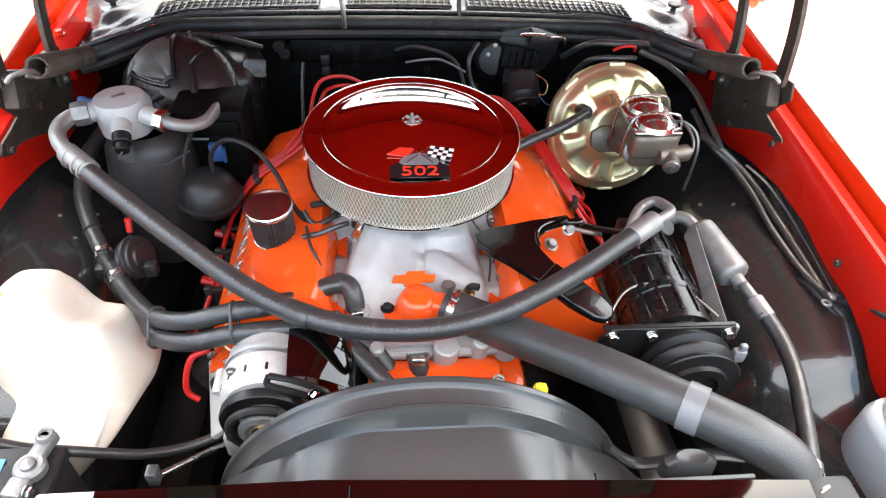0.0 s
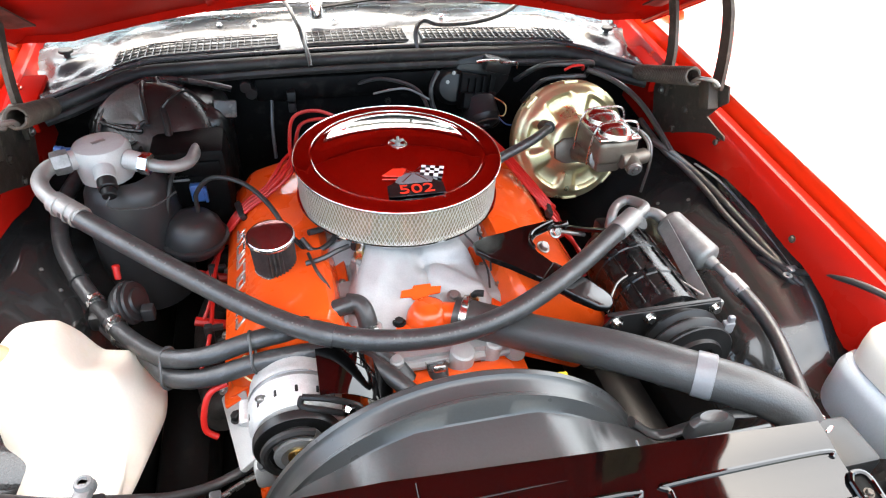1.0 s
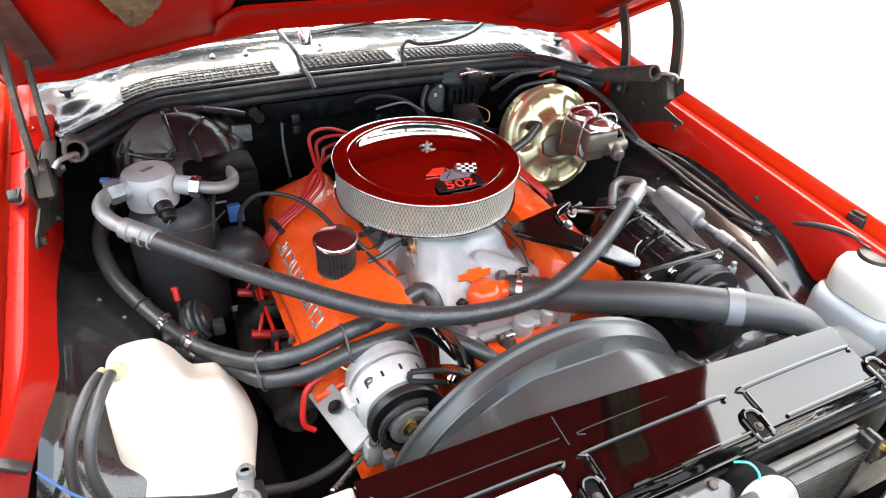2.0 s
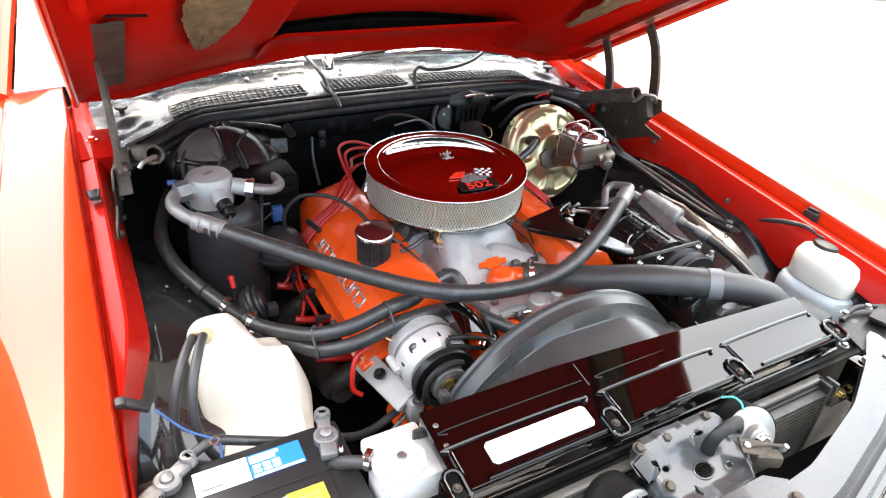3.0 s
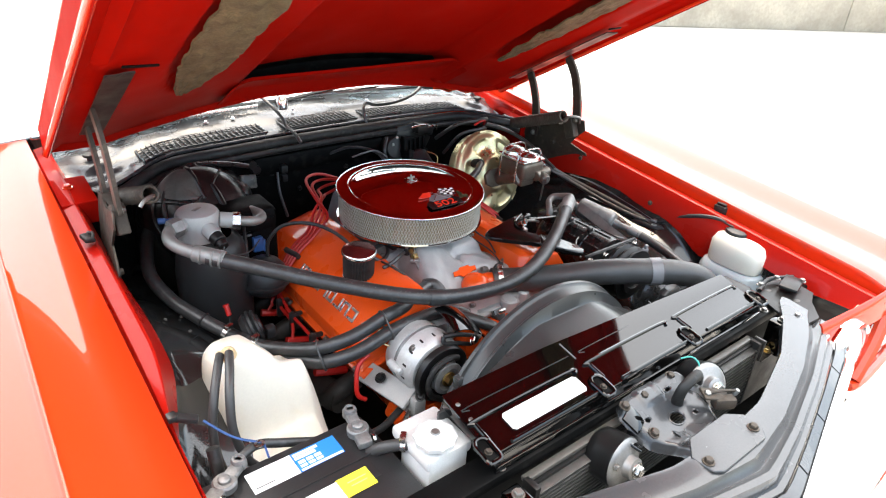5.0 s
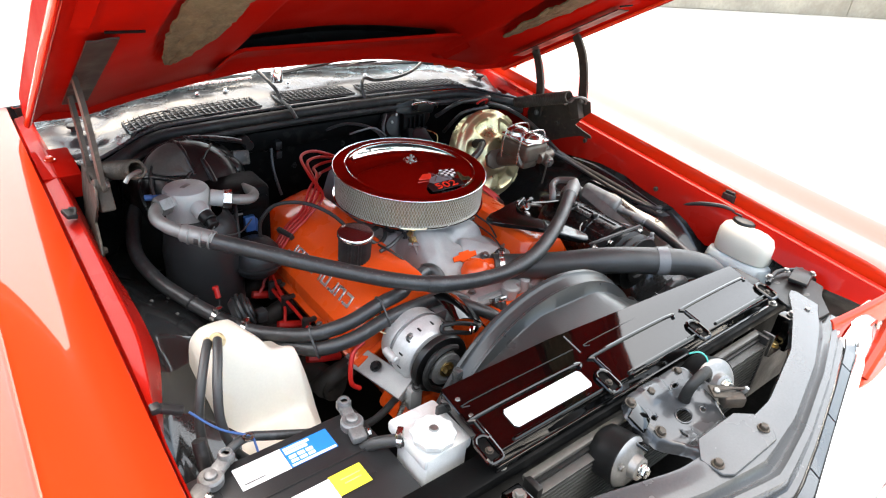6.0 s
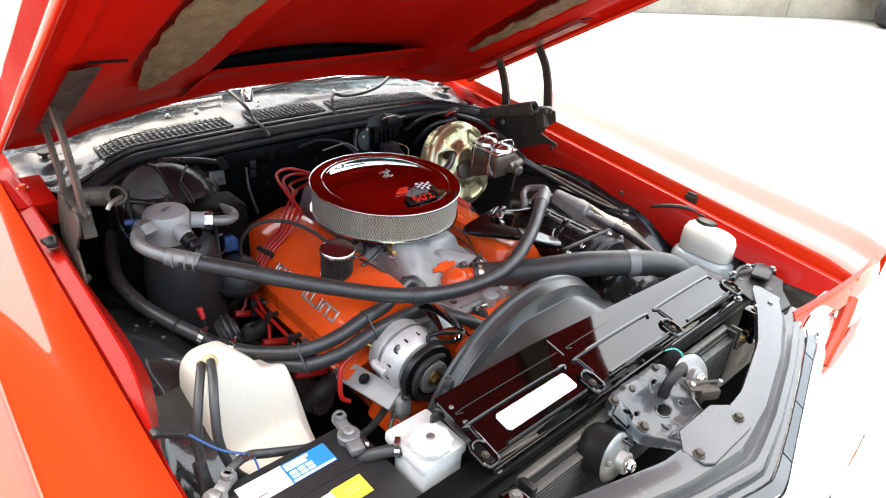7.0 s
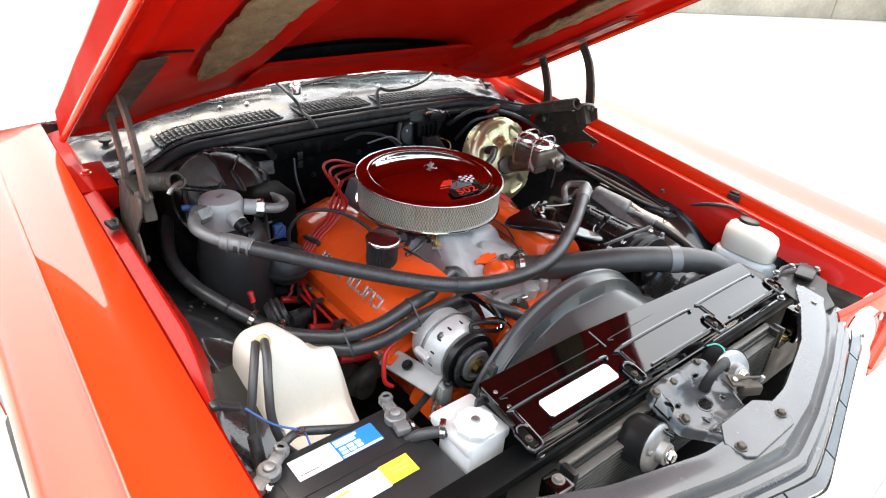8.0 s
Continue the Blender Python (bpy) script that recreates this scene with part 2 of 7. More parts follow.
def tube(pts, r, n=12, steps=8, rough=0.0, flat=1.0):
    """A hose, pipe or wire along a smooth line; r is one radius or (start, end)."""
    line = curve_points(pts, steps)
    bm = bmesh.new()
    r0, r1 = r if isinstance(r, tuple) else (r, r)
    up = Vector((0.13, 0.21, 0.97))
    rings = []
    for i, p in enumerate(line):
        way = (line[min(i + 1, len(line) - 1)] - line[max(i - 1, 0)]).normalized()
        side = way.cross(up)
        if side.length < 1e-4:
            side = way.cross(Vector((1, 0, 0)))
        side.normalize()
        up = side.cross(way).normalized()
        f = i / (len(line) - 1)
        rr = r0 + (r1 - r0) * f
        if rough:
            rr *= 1 + rough * (noise.noise(p * 60) + 0.4 * noise.noise(p * 190))
        rings.append([bm.verts.new(p + rr * (math.cos(a) * side + flat * math.sin(a) * up)) for a in (2 * math.pi * k / n for k in range(n))])
    for lo, hi in zip(rings, rings[1:]):
        for k in range(n):
            bm.faces.new((lo[k], lo[(k + 1) % n], hi[(k + 1) % n], hi[k]))
    for ring, back in ((rings[0], True), (rings[-1], False)):
        bm.faces.new(ring[::-1] if back else ring)
    return bm


def prism(poly, h, m=None, bev=0.0, seg=2):
    """A flat outline, given anticlockwise in x and y, drawn up to the height h, placed by m."""
    bm = bmesh.new()
    lo = [bm.verts.new((x, y, 0)) for x, y in poly]
    hi = [bm.verts.new((x, y, h)) for x, y in poly]
    bm.faces.new(lo[::-1])
    bm.faces.new(hi)
    for i in range(len(poly)):
        j = (i + 1) % len(poly)
        bm.faces.new((lo[i], lo[j], hi[j], hi[i]))
    if bev:
        bmesh.ops.bevel(bm, geom=bm.edges[:], offset=bev, segments=seg, affect="EDGES", profile=0.5)
    if m:
        bm.transform(m)
    return bm


def sheet(at, us, vs, thick=0.0015):
    """A curved panel: at(u, v) gives its points; it gets a thickness against its normal."""
    bm = bmesh.new()
    grid = [[Vector(at(u, v)) for v in vs] for u in us]
    nu, nv = len(us), len(vs)

    def normal(i, j):
        a = grid[min(i + 1, nu - 1)][j] - grid[max(i - 1, 0)][j]
        b = grid[i][min(j + 1, nv - 1)] - grid[i][max(j - 1, 0)]
        c = a.cross(b)
        return c.normalized() if c.length > 1e-12 else Vector((0, 0, 1))

    top = [[bm.verts.new(grid[i][j]) for j in range(nv)] for i in range(nu)]
    low = [[bm.verts.new(grid[i][j] - thick * normal(i, j)) for j in range(nv)] for i in range(nu)]
    for i in range(nu - 1):
        for j in range(nv - 1):
            bm.faces.new((top[i][j], top[i + 1][j], top[i + 1][j + 1], top[i][j + 1]))
            bm.faces.new((low[i][j], low[i][j + 1], low[i + 1][j + 1], low[i + 1][j]))
    for i in range(nu - 1):
        bm.faces.new((top[i][0], low[i][0], low[i + 1][0], top[i + 1][0]))
        bm.faces.new((top[i][-1], top[i + 1][-1], low[i + 1][-1], low[i][-1]))
    for j in range(nv - 1):
        bm.faces.new((top[0][j], top[0][j + 1], low[0][j + 1], low[0][j]))
        bm.faces.new((top[-1][j], low[-1][j], low[-1][j + 1], top[-1][j + 1]))
    return bm


def steps(a, b, n):
    return [a + (b - a) * i / n for i in range(n + 1)]


def between(table, x):
    """The value at x on the broken line of (x, value) rows."""
    if x <= table[0][0]:
        return table[0][1]
    for (a, va), (b, vb) in zip(table, table[1:]):
        if x <= b:
            return va + (vb - va) * (x - a) / (b - a)
    return table[-1][1]


def ease(a, b, x):
    t = min(1.0, max(0.0, (x - a) / (b - a)))
    return t * t * (3 - 2 * t)


def hexhead():
    bm = lathe([(0, 0), (0.0078, 0), (0.0078, 0.0012), (0.0055, 0.0013)], 16)
    return join(bm, lathe([(0.0055, 0.0012), (0.0055, 0.0050), (0.0046, 0.0060), (0, 0.0060)], 6))


BOLTS = {}


def bolt(parent, p, way, material, scale=1.0):
    """A hexagon bolt head with its washer, on a mesh shared by all of one finish."""
    if material.name not in BOLTS:
        me = bpy.data.meshes.new("bolt")
        bm = hexhead()
        bm.to_mesh(me)
        bm.free()
        me.materials.append(material)
        BOLTS[material.name] = me
    ob = new("bolt", BOLTS[material.name])
    ob.parent = parent
    ob.matrix_basis = Matrix.Translation(-ORIGIN[parent.name]) @ toward(p, way) @ pose(0, 0, 0, 0, 0, (p[0] * 7919 + p[1] * 3571) % 60) @ Matrix.Scale(scale, 4)
    return ob


def clamp(parent, p, way, r, wide=0.010, material=None):
    """A worm-drive hose clamp."""
    m = toward(p, way)
    band = lathe([(r, -wide / 2), (r + 0.0016, -wide / 2), (r + 0.0016, wide / 2), (r, wide / 2), (r, -wide / 2)], 24, m)
    screw = box((0, 0, 0), (0.018, 0.010, 0.010), 0.002)
    screw.transform(m @ Matrix.Translation((0, r + 0.005, 0)))
    return part("hose_clamp", join(band, screw), material or ZINC, parent, "bright steel worm-drive clamp")


def words(text, size, deep, m):
    cu = bpy.data.curves.new("lettering", "FONT")
    cu.body, cu.size, cu.extrude, cu.align_x, cu.align_y = text, size, deep, "CENTER", "CENTER"
    ob = bpy.data.objects.new("lettering", cu)
    scene.collection.objects.link(ob)
    dg = bpy.context.evaluated_depsgraph_get()
    me = bpy.data.meshes.new_from_object(ob.evaluated_get(dg))
    bm = bmesh.new()
    bm.from_mesh(me)
    bpy.data.objects.remove(ob)
    bpy.data.meshes.remove(me)
    bm.transform(m)
    return bm

# ---- the ground and the wall behind ----
ground = sheet(lambda u, v: (u, v, 0.012 * noise.noise(Vector((u * 0.2, v * 0.2, 0))) if abs(u) < 60 and abs(v) < 60 else 0.0),
               [-1500, -300] + steps(-60, 60, 40) + [300, 1500], [-1500, -300] + steps(-60, 60, 40) + [300, 1500], 0.02)
solid("ground", ground, CONCRETE, "pale sunlit concrete yard around the car", "ground", kind="structure")
yard = thing("wall_yard", "weathered low concrete wall across the yard", "wall", (11.5, 4.4, 0), kind="structure")
along = Vector((0.913, -0.407, 0))
for k in range(3):
    mid = Vector((11.5, 4.4, 0)) + along * (k - 1.35) * 7.26
    part("panel", box((mid.x, mid.y, 0.62), (7.25, 0.18, 1.24), 0.02, (0, 0, -24)), WALLCON, yard)
part("coping", box((11.5, 4.4, 1.30), (21.8, 0.26, 0.11), 0.02, (0, 0, -24)), WALLCON, yard)
far = thing("parked_truck", "dark wheel and sill of a truck parked by the wall", "truck", (13.6, 2.6, 0))
wheel = part("wheel", lathe([(0, -0.10), (0.20, -0.10), (0.21, -0.12), (0.32, -0.12), (0.37, -0.09), (0.37, 0.09), (0.32, 0.12), (0.21, 0.12), (0.20, 0.10), (0, 0.10)], 36,
                              toward((13.55, 2.45, 0.37), (-0.4, -0.9, 0))), TYRE, far)
part("rim", lathe([(0, 0.105), (0.05, 0.12), (0.06, 0.11), (0.17, 0.11), (0.20, 0.125)], 24, toward((13.55, 2.45, 0.37), (-0.4, -0.9, 0))), ZINC, wheel)
part("sill", box((14.9, 2.0, 0.62), (3.0, 1.5, 0.35), 0.06, (0, 0, -24)), STEEL, far)
part("bodywork", box((15.0, 2.0, 1.2), (3.4, 1.6, 0.85), 0.12, (0, 0, -24)), ZINC, far)


# ---- the car's bodywork ----
def groove(side, y):
    return 0.896 + 0.122 * y if side < 0 else 0.914 + 0.103 * y


APRON = [(0.646, None), (0.655, -0.032), (0.666, -0.008), (0.670, -0.001), (0.675, 0.001), (0.697, -0.004), (0.6995, -0.008), (0.7005, -0.022), (0.7050, -0.024), (0.7065, -0.010)]
OUTER = [(0.0015, 0.0016), (0.004, 0.0018), (0.0065, -0.0004), (0.010, -0.0030), (0.018, -0.0050), (0.03, -0.0078), (0.045, -0.0113), (0.06, -0.0152), (0.073, -0.0200), (0.083, -0.028), (0.090, -0.042), (0.094, -0.07), (0.096, -0.12), (0.094, -0.22), (0.085, -0.34), (0.074, -0.46)]
RIDGE = [(0.01, -0.0006), (0.02, 0.0), (0.04, 0.0032), (0.06, 0.0068), (0.08, 0.0104), (0.10, 0.0134), (0.112, 0.0140), (0.120, 0.0122), (0.127, 0.0075), (0.132, -0.001), (0.135, -0.012), (0.137, -0.03), (0.138, -0.07), (0.138, -0.12), (0.132, -0.22), (0.115, -0.40)]
CROWN = [0.0, 0.008, 0.02, 0.05, 0.1, 0.15, 0.2, 0.25, 0.3, 0.35, 0.4, 0.45, 0.5, 0.55, 0.6, 0.65, 0.7, 0.75, 0.8, 0.85, 0.9, 0.95, 1.0]
LOWER = [(-0.85, 0.790), (-0.78, 0.790), (-0.70, 0.785), (-0.64, 0.790), (-0.58, 0.80), (-0.52, 0.785), (-0.46, 0.76), (-0.42, 0.75), (-0.36, 0.79), (-0.30, 0.812), (-0.25, 0.814), (-0.20, 0.822), (-0.15, 0.835), (-0.05, 0.838),
         (0.06, 0.822), (0.14, 0.80), (0.30, 0.80), (0.45, 0.82)]


def fender_point(side, y, k):
    """Across the fender from the bay outwards: apron and gutter, the crowned top up to the crease, the flank."""
    if k < len(APRON):
        x, dz = APRON[k]
        return x, between(LOWER, y) if dz is None else groove(side, y) + dz
    k -= len(APRON)
    crease_x = 0.828 - 0.0245 * y if side < 0 else 0.810 - 0.010 * y
    inner_z, crease_z = (0.923 + 0.134 * y, 0.943 + 0.0855 * y) if side < 0 else (0.938 + 0.102 * y, 0.925 + 0.09 * y)
    if k < len(CROWN):
        t = CROWN[k]
        edge = -0.010 * (1 - min(1.0, t / 0.02)) ** 2
        wide = crease_x - 0.7075
        dip, rise = (0.5 * wide * 0.45, 0.36 * wide * 0.55) if side < 0 else (0.12 * wide, 0.0)
        z = (crease_z - inner_z - dip / 2 - rise / 2) * t + dip / 2 * (1 - max(0.0, 1 - t / 0.45) ** 2) + rise / 2 * max(0.0, (t - 0.45) / 0.55) ** 2
        return 0.7075 + wide * t, inner_z + edge + z
    dx, dz = (OUTER if side < 0 else RIDGE)[k - len(CROWN)]
    return crease_x + dx, crease_z + dz


def fender_panel(side, ks):
    ys = steps(-0.85, 0.56, 60)

    def at(u, v):
        k = int(v)
        y = u
        x, z = fender_point(side, y, k)
        if k == 1:
            z = max(between(LOWER, y) + 0.004, z)
        if side < 0 and k < 8:
            x += (0.702 - x) * ease(-0.20, -0.46, y)
        nose = ease(-0.74, -0.85, y)
        if k >= len(APRON):
            z -= 0.012 * nose * nose
            x -= 0.012 * nose * ease(0.85, 0.97, x)
        return (side * x, y, z)

    bm = sheet(at, ys if side < 0 else ys[::-1], range(*ks), 0.0012)
    mouth = [f for f in bm.faces if abs(f.calc_center_median().x) > 0.89 and f.calc_center_median().y < -0.62 and f.calc_center_median().z < 0.78]
    bmesh.ops.delete(bm, geom=mouth, context="FACES")
    return bm


car = thing("car_body", "bright red classic coupe with its bonnet raised", "car")
for side in (-1, 1):
    f = part("fender", fender_panel(side, (8, len(APRON) + len(CROWN) + len(OUTER))), RED, car, "glossy red front fender", 30)
    part("fender_apron", fender_panel(side, (0, 9)), APRONRED, f, "duller red inner apron darkened for shade", 30)
    bolt(f, (-0.666, -0.208, 0.820) if side < 0 else (0.649, -0.247, 0.836), (-side, 0, 0.25), HINGE, 0.9)
    bolt(f, (side * 0.655, 0.20, 0.84), (-side, 0, 0.25), HOODRED, 0.9)
    # rubber bump stop on the fender's rim
    if side > 0:
        part("bump_stop", join(box((side * 0.706, -0.42, 0.868), (0.018, 0.034, 0.030), 0.004), box((side * 0.716, -0.42, 0.886), (0.030, 0.026, 0.008), 0.003)), DULLRUB, f, "black rubber bump stop")
    part("hood_ledge", join(box((side * 0.664, 0.330, 0.929), (0.072, 0.13, 0.012), 0.004, (6, 0, 0)), box((side * 0.664, 0.267, 0.905), (0.070, 0.008, 0.05), 0.003)), HOODRED, f)
    bolt(f, (side * 0.672, 0.342, 0.937), (0, 0, 1), RED, 1.4)
    # flank behind the wheel arch, door and its glass
    door = part("door", sheet(lambda u, v, s=side: (s * between([(0.2, 0.94), (0.55, 0.972), (0.85, 0.968), (0.93, 0.95), (0.98, 0.90)], v), u, v),
                              steps(0.575, 1.75, 8), [0.2, 0.4, 0.55, 0.7, 0.85, 0.90, 0.93, 0.955, 0.975, 0.985], 0.004), RED, car, "glossy red door")
    part("side_window", sheet(lambda u, v, s=side: (s * (0.885 - 0.20 * v), u + 0.42 * v * (1 if u < 1.1 else 0.2), 0.985 + 0.40 * v), steps(0.78, 1.72, 8), steps(0, 1, 5), 0.004), GLASS, door, "pale reflecting side glass")

# cowl between bonnet and windscreen
def cowl_front(x):
    return 0.392 - 0.09 * ease(0.42, 0.63, abs(x)) + 0.095 * ease(0.615, 0.65, abs(x)) - 0.006 * (x / 0.4) ** 2


def cowl_z(x, f):
    return 0.967 - 0.012 * (x / 0.6) ** 2 - 0.022 * ease(0.45, 0.66, abs(x)) + 0.030 * f ** 1.6 + 0.006 * (math.sin(f * 9 + 2.2) - 0.8) * (0.3 + abs(x))


cowl = part("cowl_panel", sheet(lambda u, v: (u, cowl_front(u) + (0.60 - cowl_front(u) - 0.05 * (u / 0.7) ** 2) * v, cowl_z(u, v) + 0.004 * noise.noise(Vector((u * 9, v * 3, 1))) + (0.0022 + 0.006 * ease(0.42, 0.54, abs(u))) * noise.noise(Vector((u * 26, v * 9, 4)))),
                                steps(-0.70, 0.70, 120), steps(0, 1, 24), 0.002), COWL, car, "polished cowl panel mirroring the sky")
part("cowl_lip", tube([(x, cowl_front(x) - 0.004, cowl_z(x, 0) + 0.002) for x in steps(-0.61, 0.61, 20)], 0.004, 8, 3), COWL, cowl)


def cowl_grille(x0, x1):
    """A vent: a dark well, a bright rim and its slats."""
    g = part("vent_grille", join(*[tube([(x, cowl_front(x) + d, cowl_z(x, 0.2) + 0.007) for x in steps(x0, x1, 6)], 0.0028, 6, 3) for d in (0.018, 0.098)],
                                 *[tube([(x, cowl_front(x) + 0.018, cowl_z(x, 0.2) + 0.007), (x, cowl_front(x) + 0.098, cowl_z(x, 0.2) + 0.007)], 0.0028, 6, 3) for x in (x0, x1)]), COWL, cowl, "bright vent rim")
    part("vent_well", sheet(lambda u, v: (u, cowl_front(u) + v, cowl_z(u, 0.2) + 0.0035), steps(x0, x1, 12), [0.018, 0.058, 0.098], 0.001), BLACK, g)
    n = int((x1 - x0) / 0.0135)
    for i in range(1, n):
        x = x0 + (x1 - x0) * i / n
        part("slat", box((x, cowl_front(x) + 0.058, cowl_z(x, 0.2) + 0.007), (0.0020, 0.080, 0.006), 0.0008), COWL, g)
    for d in (0.034, 0.052, 0.070, 0.086):
        part("crossbar", tube([(x, cowl_front(x) + d, cowl_z(x, 0.2) + 0.0088) for x in steps(x0, x1, 5)], 0.0013, 5, 2), COWL, g)


cowl_grille(-0.500, -0.178)
cowl_grille(-0.118, 0.098)
cowl_grille(0.136, 0.480)
seal_line = [(x, cowl_front(x) - 0.020, cowl_z(x, 0) - 0.014) for x in steps(-0.612, 0.612, 28)]
seal = thing("hood_seal", "black rubber bonnet seal along the cowl edge", "rubber seal", (0, 0.37, 0.95))
part("bulb", tube(seal_line, 0.014, 10, 3, 0.03), DULLRUB, seal)
part("base_strip", tube([(x, y - 0.016, z - 0.016) for x, y, z in seal_line], 0.009, 8, 3, 0.03), DULLRUB, seal)
for x in (-0.60, 0.60):
    solid("rubber_post", join(rod((x, 0.455, 0.925), (x, 0.455, 0.962), 0.006), rod((x, 0.455, 0.960), (x, 0.455, 0.967), 0.014)), DULLRUB, "small black rubber stop post on the cowl", "stop post",
          group="cowl stops", at=(x, 0.455, 0.925))
for x in (-0.30, -0.226, -0.05, 0.20, 0.33):
    bolt(cowl, (x, 0.52, cowl_z(x, 0.65) + 0.003), (0, -0.1, 1), CHROME, 0.8)
part("washer_rail", tube([(-0.44, 0.545, 0.992), (-0.3, 0.55, 0.996), (-0.14, 0.552, 0.999)], 0.006, 8, 5), ZINC, cowl)
screen = part("windscreen", sheet(lambda u, v: (u * (1 - 0.12 * v), 0.60 - 0.07 * (u / 0.7) ** 2 + 0.62 * v, 1.000 + 0.36 * v), steps(-0.80, 0.80, 20), steps(0, 1, 6), 0.005), GLASS, car, "windscreen mirroring a white sky")
part("chrome_trim", tube([(x, 0.59 - 0.07 * (x / 0.7) ** 2, 1.003) for x in steps(-0.70, 0.70, 16)], 0.008, 8, 3), CHROME, screen)
part("roof", sheet(lambda u, v: (u * (1 - 0.1 * v), 1.23 + 1.0 * v, 1.362 + 0.03 * math.sin(v * 3) - 0.04 * u * u), steps(-0.66, 0.66, 12), steps(0, 1, 6), 0.01), RED, car)
for side in (-1, 1):
    part("windscreen_pillar", tube([(side * 0.83, 0.52, 0.985), (side * 0.77, 0.88, 1.19), (side * 0.69, 1.23, 1.355)], 0.020, 8, 5), RED, car)
    mir = thing("door_mirror", "small chrome door mirror", "mirror", (side * 0.97, 0.80, 0.99), "door mirrors")
    part("stem", rod((side * 0.95, 0.80, 0.975), (side * 0.985, 0.80, 1.02), 0.010), CHROME, mir)
    part("shell", lathe([(0, -0.03), (0.035, -0.025), (0.055, 0), (0.058, 0.012), (0, 0.012)], 24, toward((side * 0.99, 0.80, 1.05), (0, 1, 0))), CHROME, mir)
for side in (-1, 1):
    part("rear_quarter", sheet(lambda u, v, s=side: (s * (between([(0.25, 0.93), (0.55, 0.965), (0.85, 0.955), (0.98, 0.90)], v) - 0.10 * ease(2.6, 3.5, u)), u, v - 0.04 * ease(2.4, 3.5, u) * ease(0.5, 1.0, v)), steps(1.755, 3.5, 14), [0.25, 0.4, 0.55, 0.7, 0.85, 0.93, 0.98], 0.004), RED, car, "glossy red rear quarter")
    for y in (-0.08, 2.62):
        wheel = part("wheel", lathe([(0, -0.09), (0.17, -0.09), (0.18, -0.105), (0.29, -0.11), (0.335, -0.08), (0.335, 0.08), (0.29, 0.11), (0.18, 0.105), (0.17, 0.09), (0, 0.09)], 40, toward((side * 0.83, y, 0.335), (side, 0, 0))), TYRE, car, "black road wheel")
        part("rim", lathe([(0, 0.06), (0.05, 0.075), (0.06, 0.06), (0.15, 0.085), (0.175, 0.108)], 32, toward((side * 0.83, y, 0.335), (side, 0, 0))), CHROME, wheel)
part("boot_lid", sheet(lambda u, v: (u * (0.90 - 0.10 * ease(2.6, 3.5, v)), v, between([(1.75, 0.975), (2.3, 0.985), (2.9, 0.965), (3.4, 0.92), (3.5, 0.80), (3.52, 0.45)], v)), steps(-1, 1, 10), [2.2, 2.4, 2.9, 3.2, 3.4, 3.45, 3.5, 3.52], 0.004), RED, car)
part("rear_window", sheet(lambda u, v: (u * (0.66 + 0.16 * v), 2.22 + 0.42 * v, 1.355 - 0.375 * v), steps(-1, 1, 8), steps(0, 1, 5), 0.004), GLASS, car)
# Added dark seat, bulkhead and floor block the bright ground behind the glass
part("cabin_blocker", join(box((0, 1.55, 0.80), (1.30, 0.20, 0.62), 0.06), box((0, 1.35, 0.55), (1.30, 0.5, 0.2), 0.05), box((0, 2.2, 0.75), (1.5, 0.06, 1.1), 0.02), box((0, 1.4, 0.30), (1.7, 1.8, 0.03), 0.0)), DULLRUB, car, "dark seat block added to stop light behind the glass")
part("dashboard", box((0, 0.95, 0.86), (1.30, 0.45, 0.20), 0.05), BLACK, car)


# ---- firewall, wheelhouses and bay floor ----
fire = part("firewall", join(box((0, 0.405, 0.635), (1.34, 0.02, 0.55), 0.004), box((0, 0.385, 0.930), (0.80, 0.030, 0.030), 0.006), box((-0.04, 0.372, 0.895), (0.40, 0.03, 0.055), 0.012)), FIREBLACK, car, "black painted firewall")
for x, z in ((-0.10, 0.80), (0.05, 0.84), (0.16, 0.80), (-0.18, 0.86)):
    bolt(fire, (x, 0.392, z), (0, -1, 0), BLACK, 1.0)


HOUSE_X = [(0, 0.662), (0.12, 0.650), (0.25, 0.634), (0.4, 0.600), (0.6, 0.535), (0.75, 0.492), (0.9, 0.478), (1, 0.476)]
HOUSE_DROP = [(0, 0.0), (0.12, 0.034), (0.25, 0.050), (0.4, 0.068), (0.6, 0.110), (0.75, 0.19), (0.9, 0.33), (1, 0.50)]


def house_z(y, v):
    return between(LOWER, y) + 0.008 - between(HOUSE_DROP, v) - (ease(-0.30, -0.62, y) * 0.10 + ease(0.05, 0.36, y) * 0.03) * v


def wheelhouse(side):
    """The black inner fender: a dome over the wheel, running down towards the frame."""
    def at(u, v):
        x = between(HOUSE_X, v) + 0.045 * ease(-0.30, -0.60, u) * v - 0.012 * math.exp(-((u + 0.1) / 0.05) ** 2) * v
        far = ease(-0.20, -0.46, u) * (1 - v) ** 3 if side < 0 else 0.0
        x += 0.045 * far
        return (side * x, u, house_z(u, v) - 0.09 * far + 0.009 * noise.noise(Vector((x * 11, u * 8, side))) * ease(0, 0.3, v))
    return sheet(at, steps(-0.66, 0.40, 44) if side > 0 else steps(0.40, -0.66, 44), steps(0, 1, 24), 0.002)


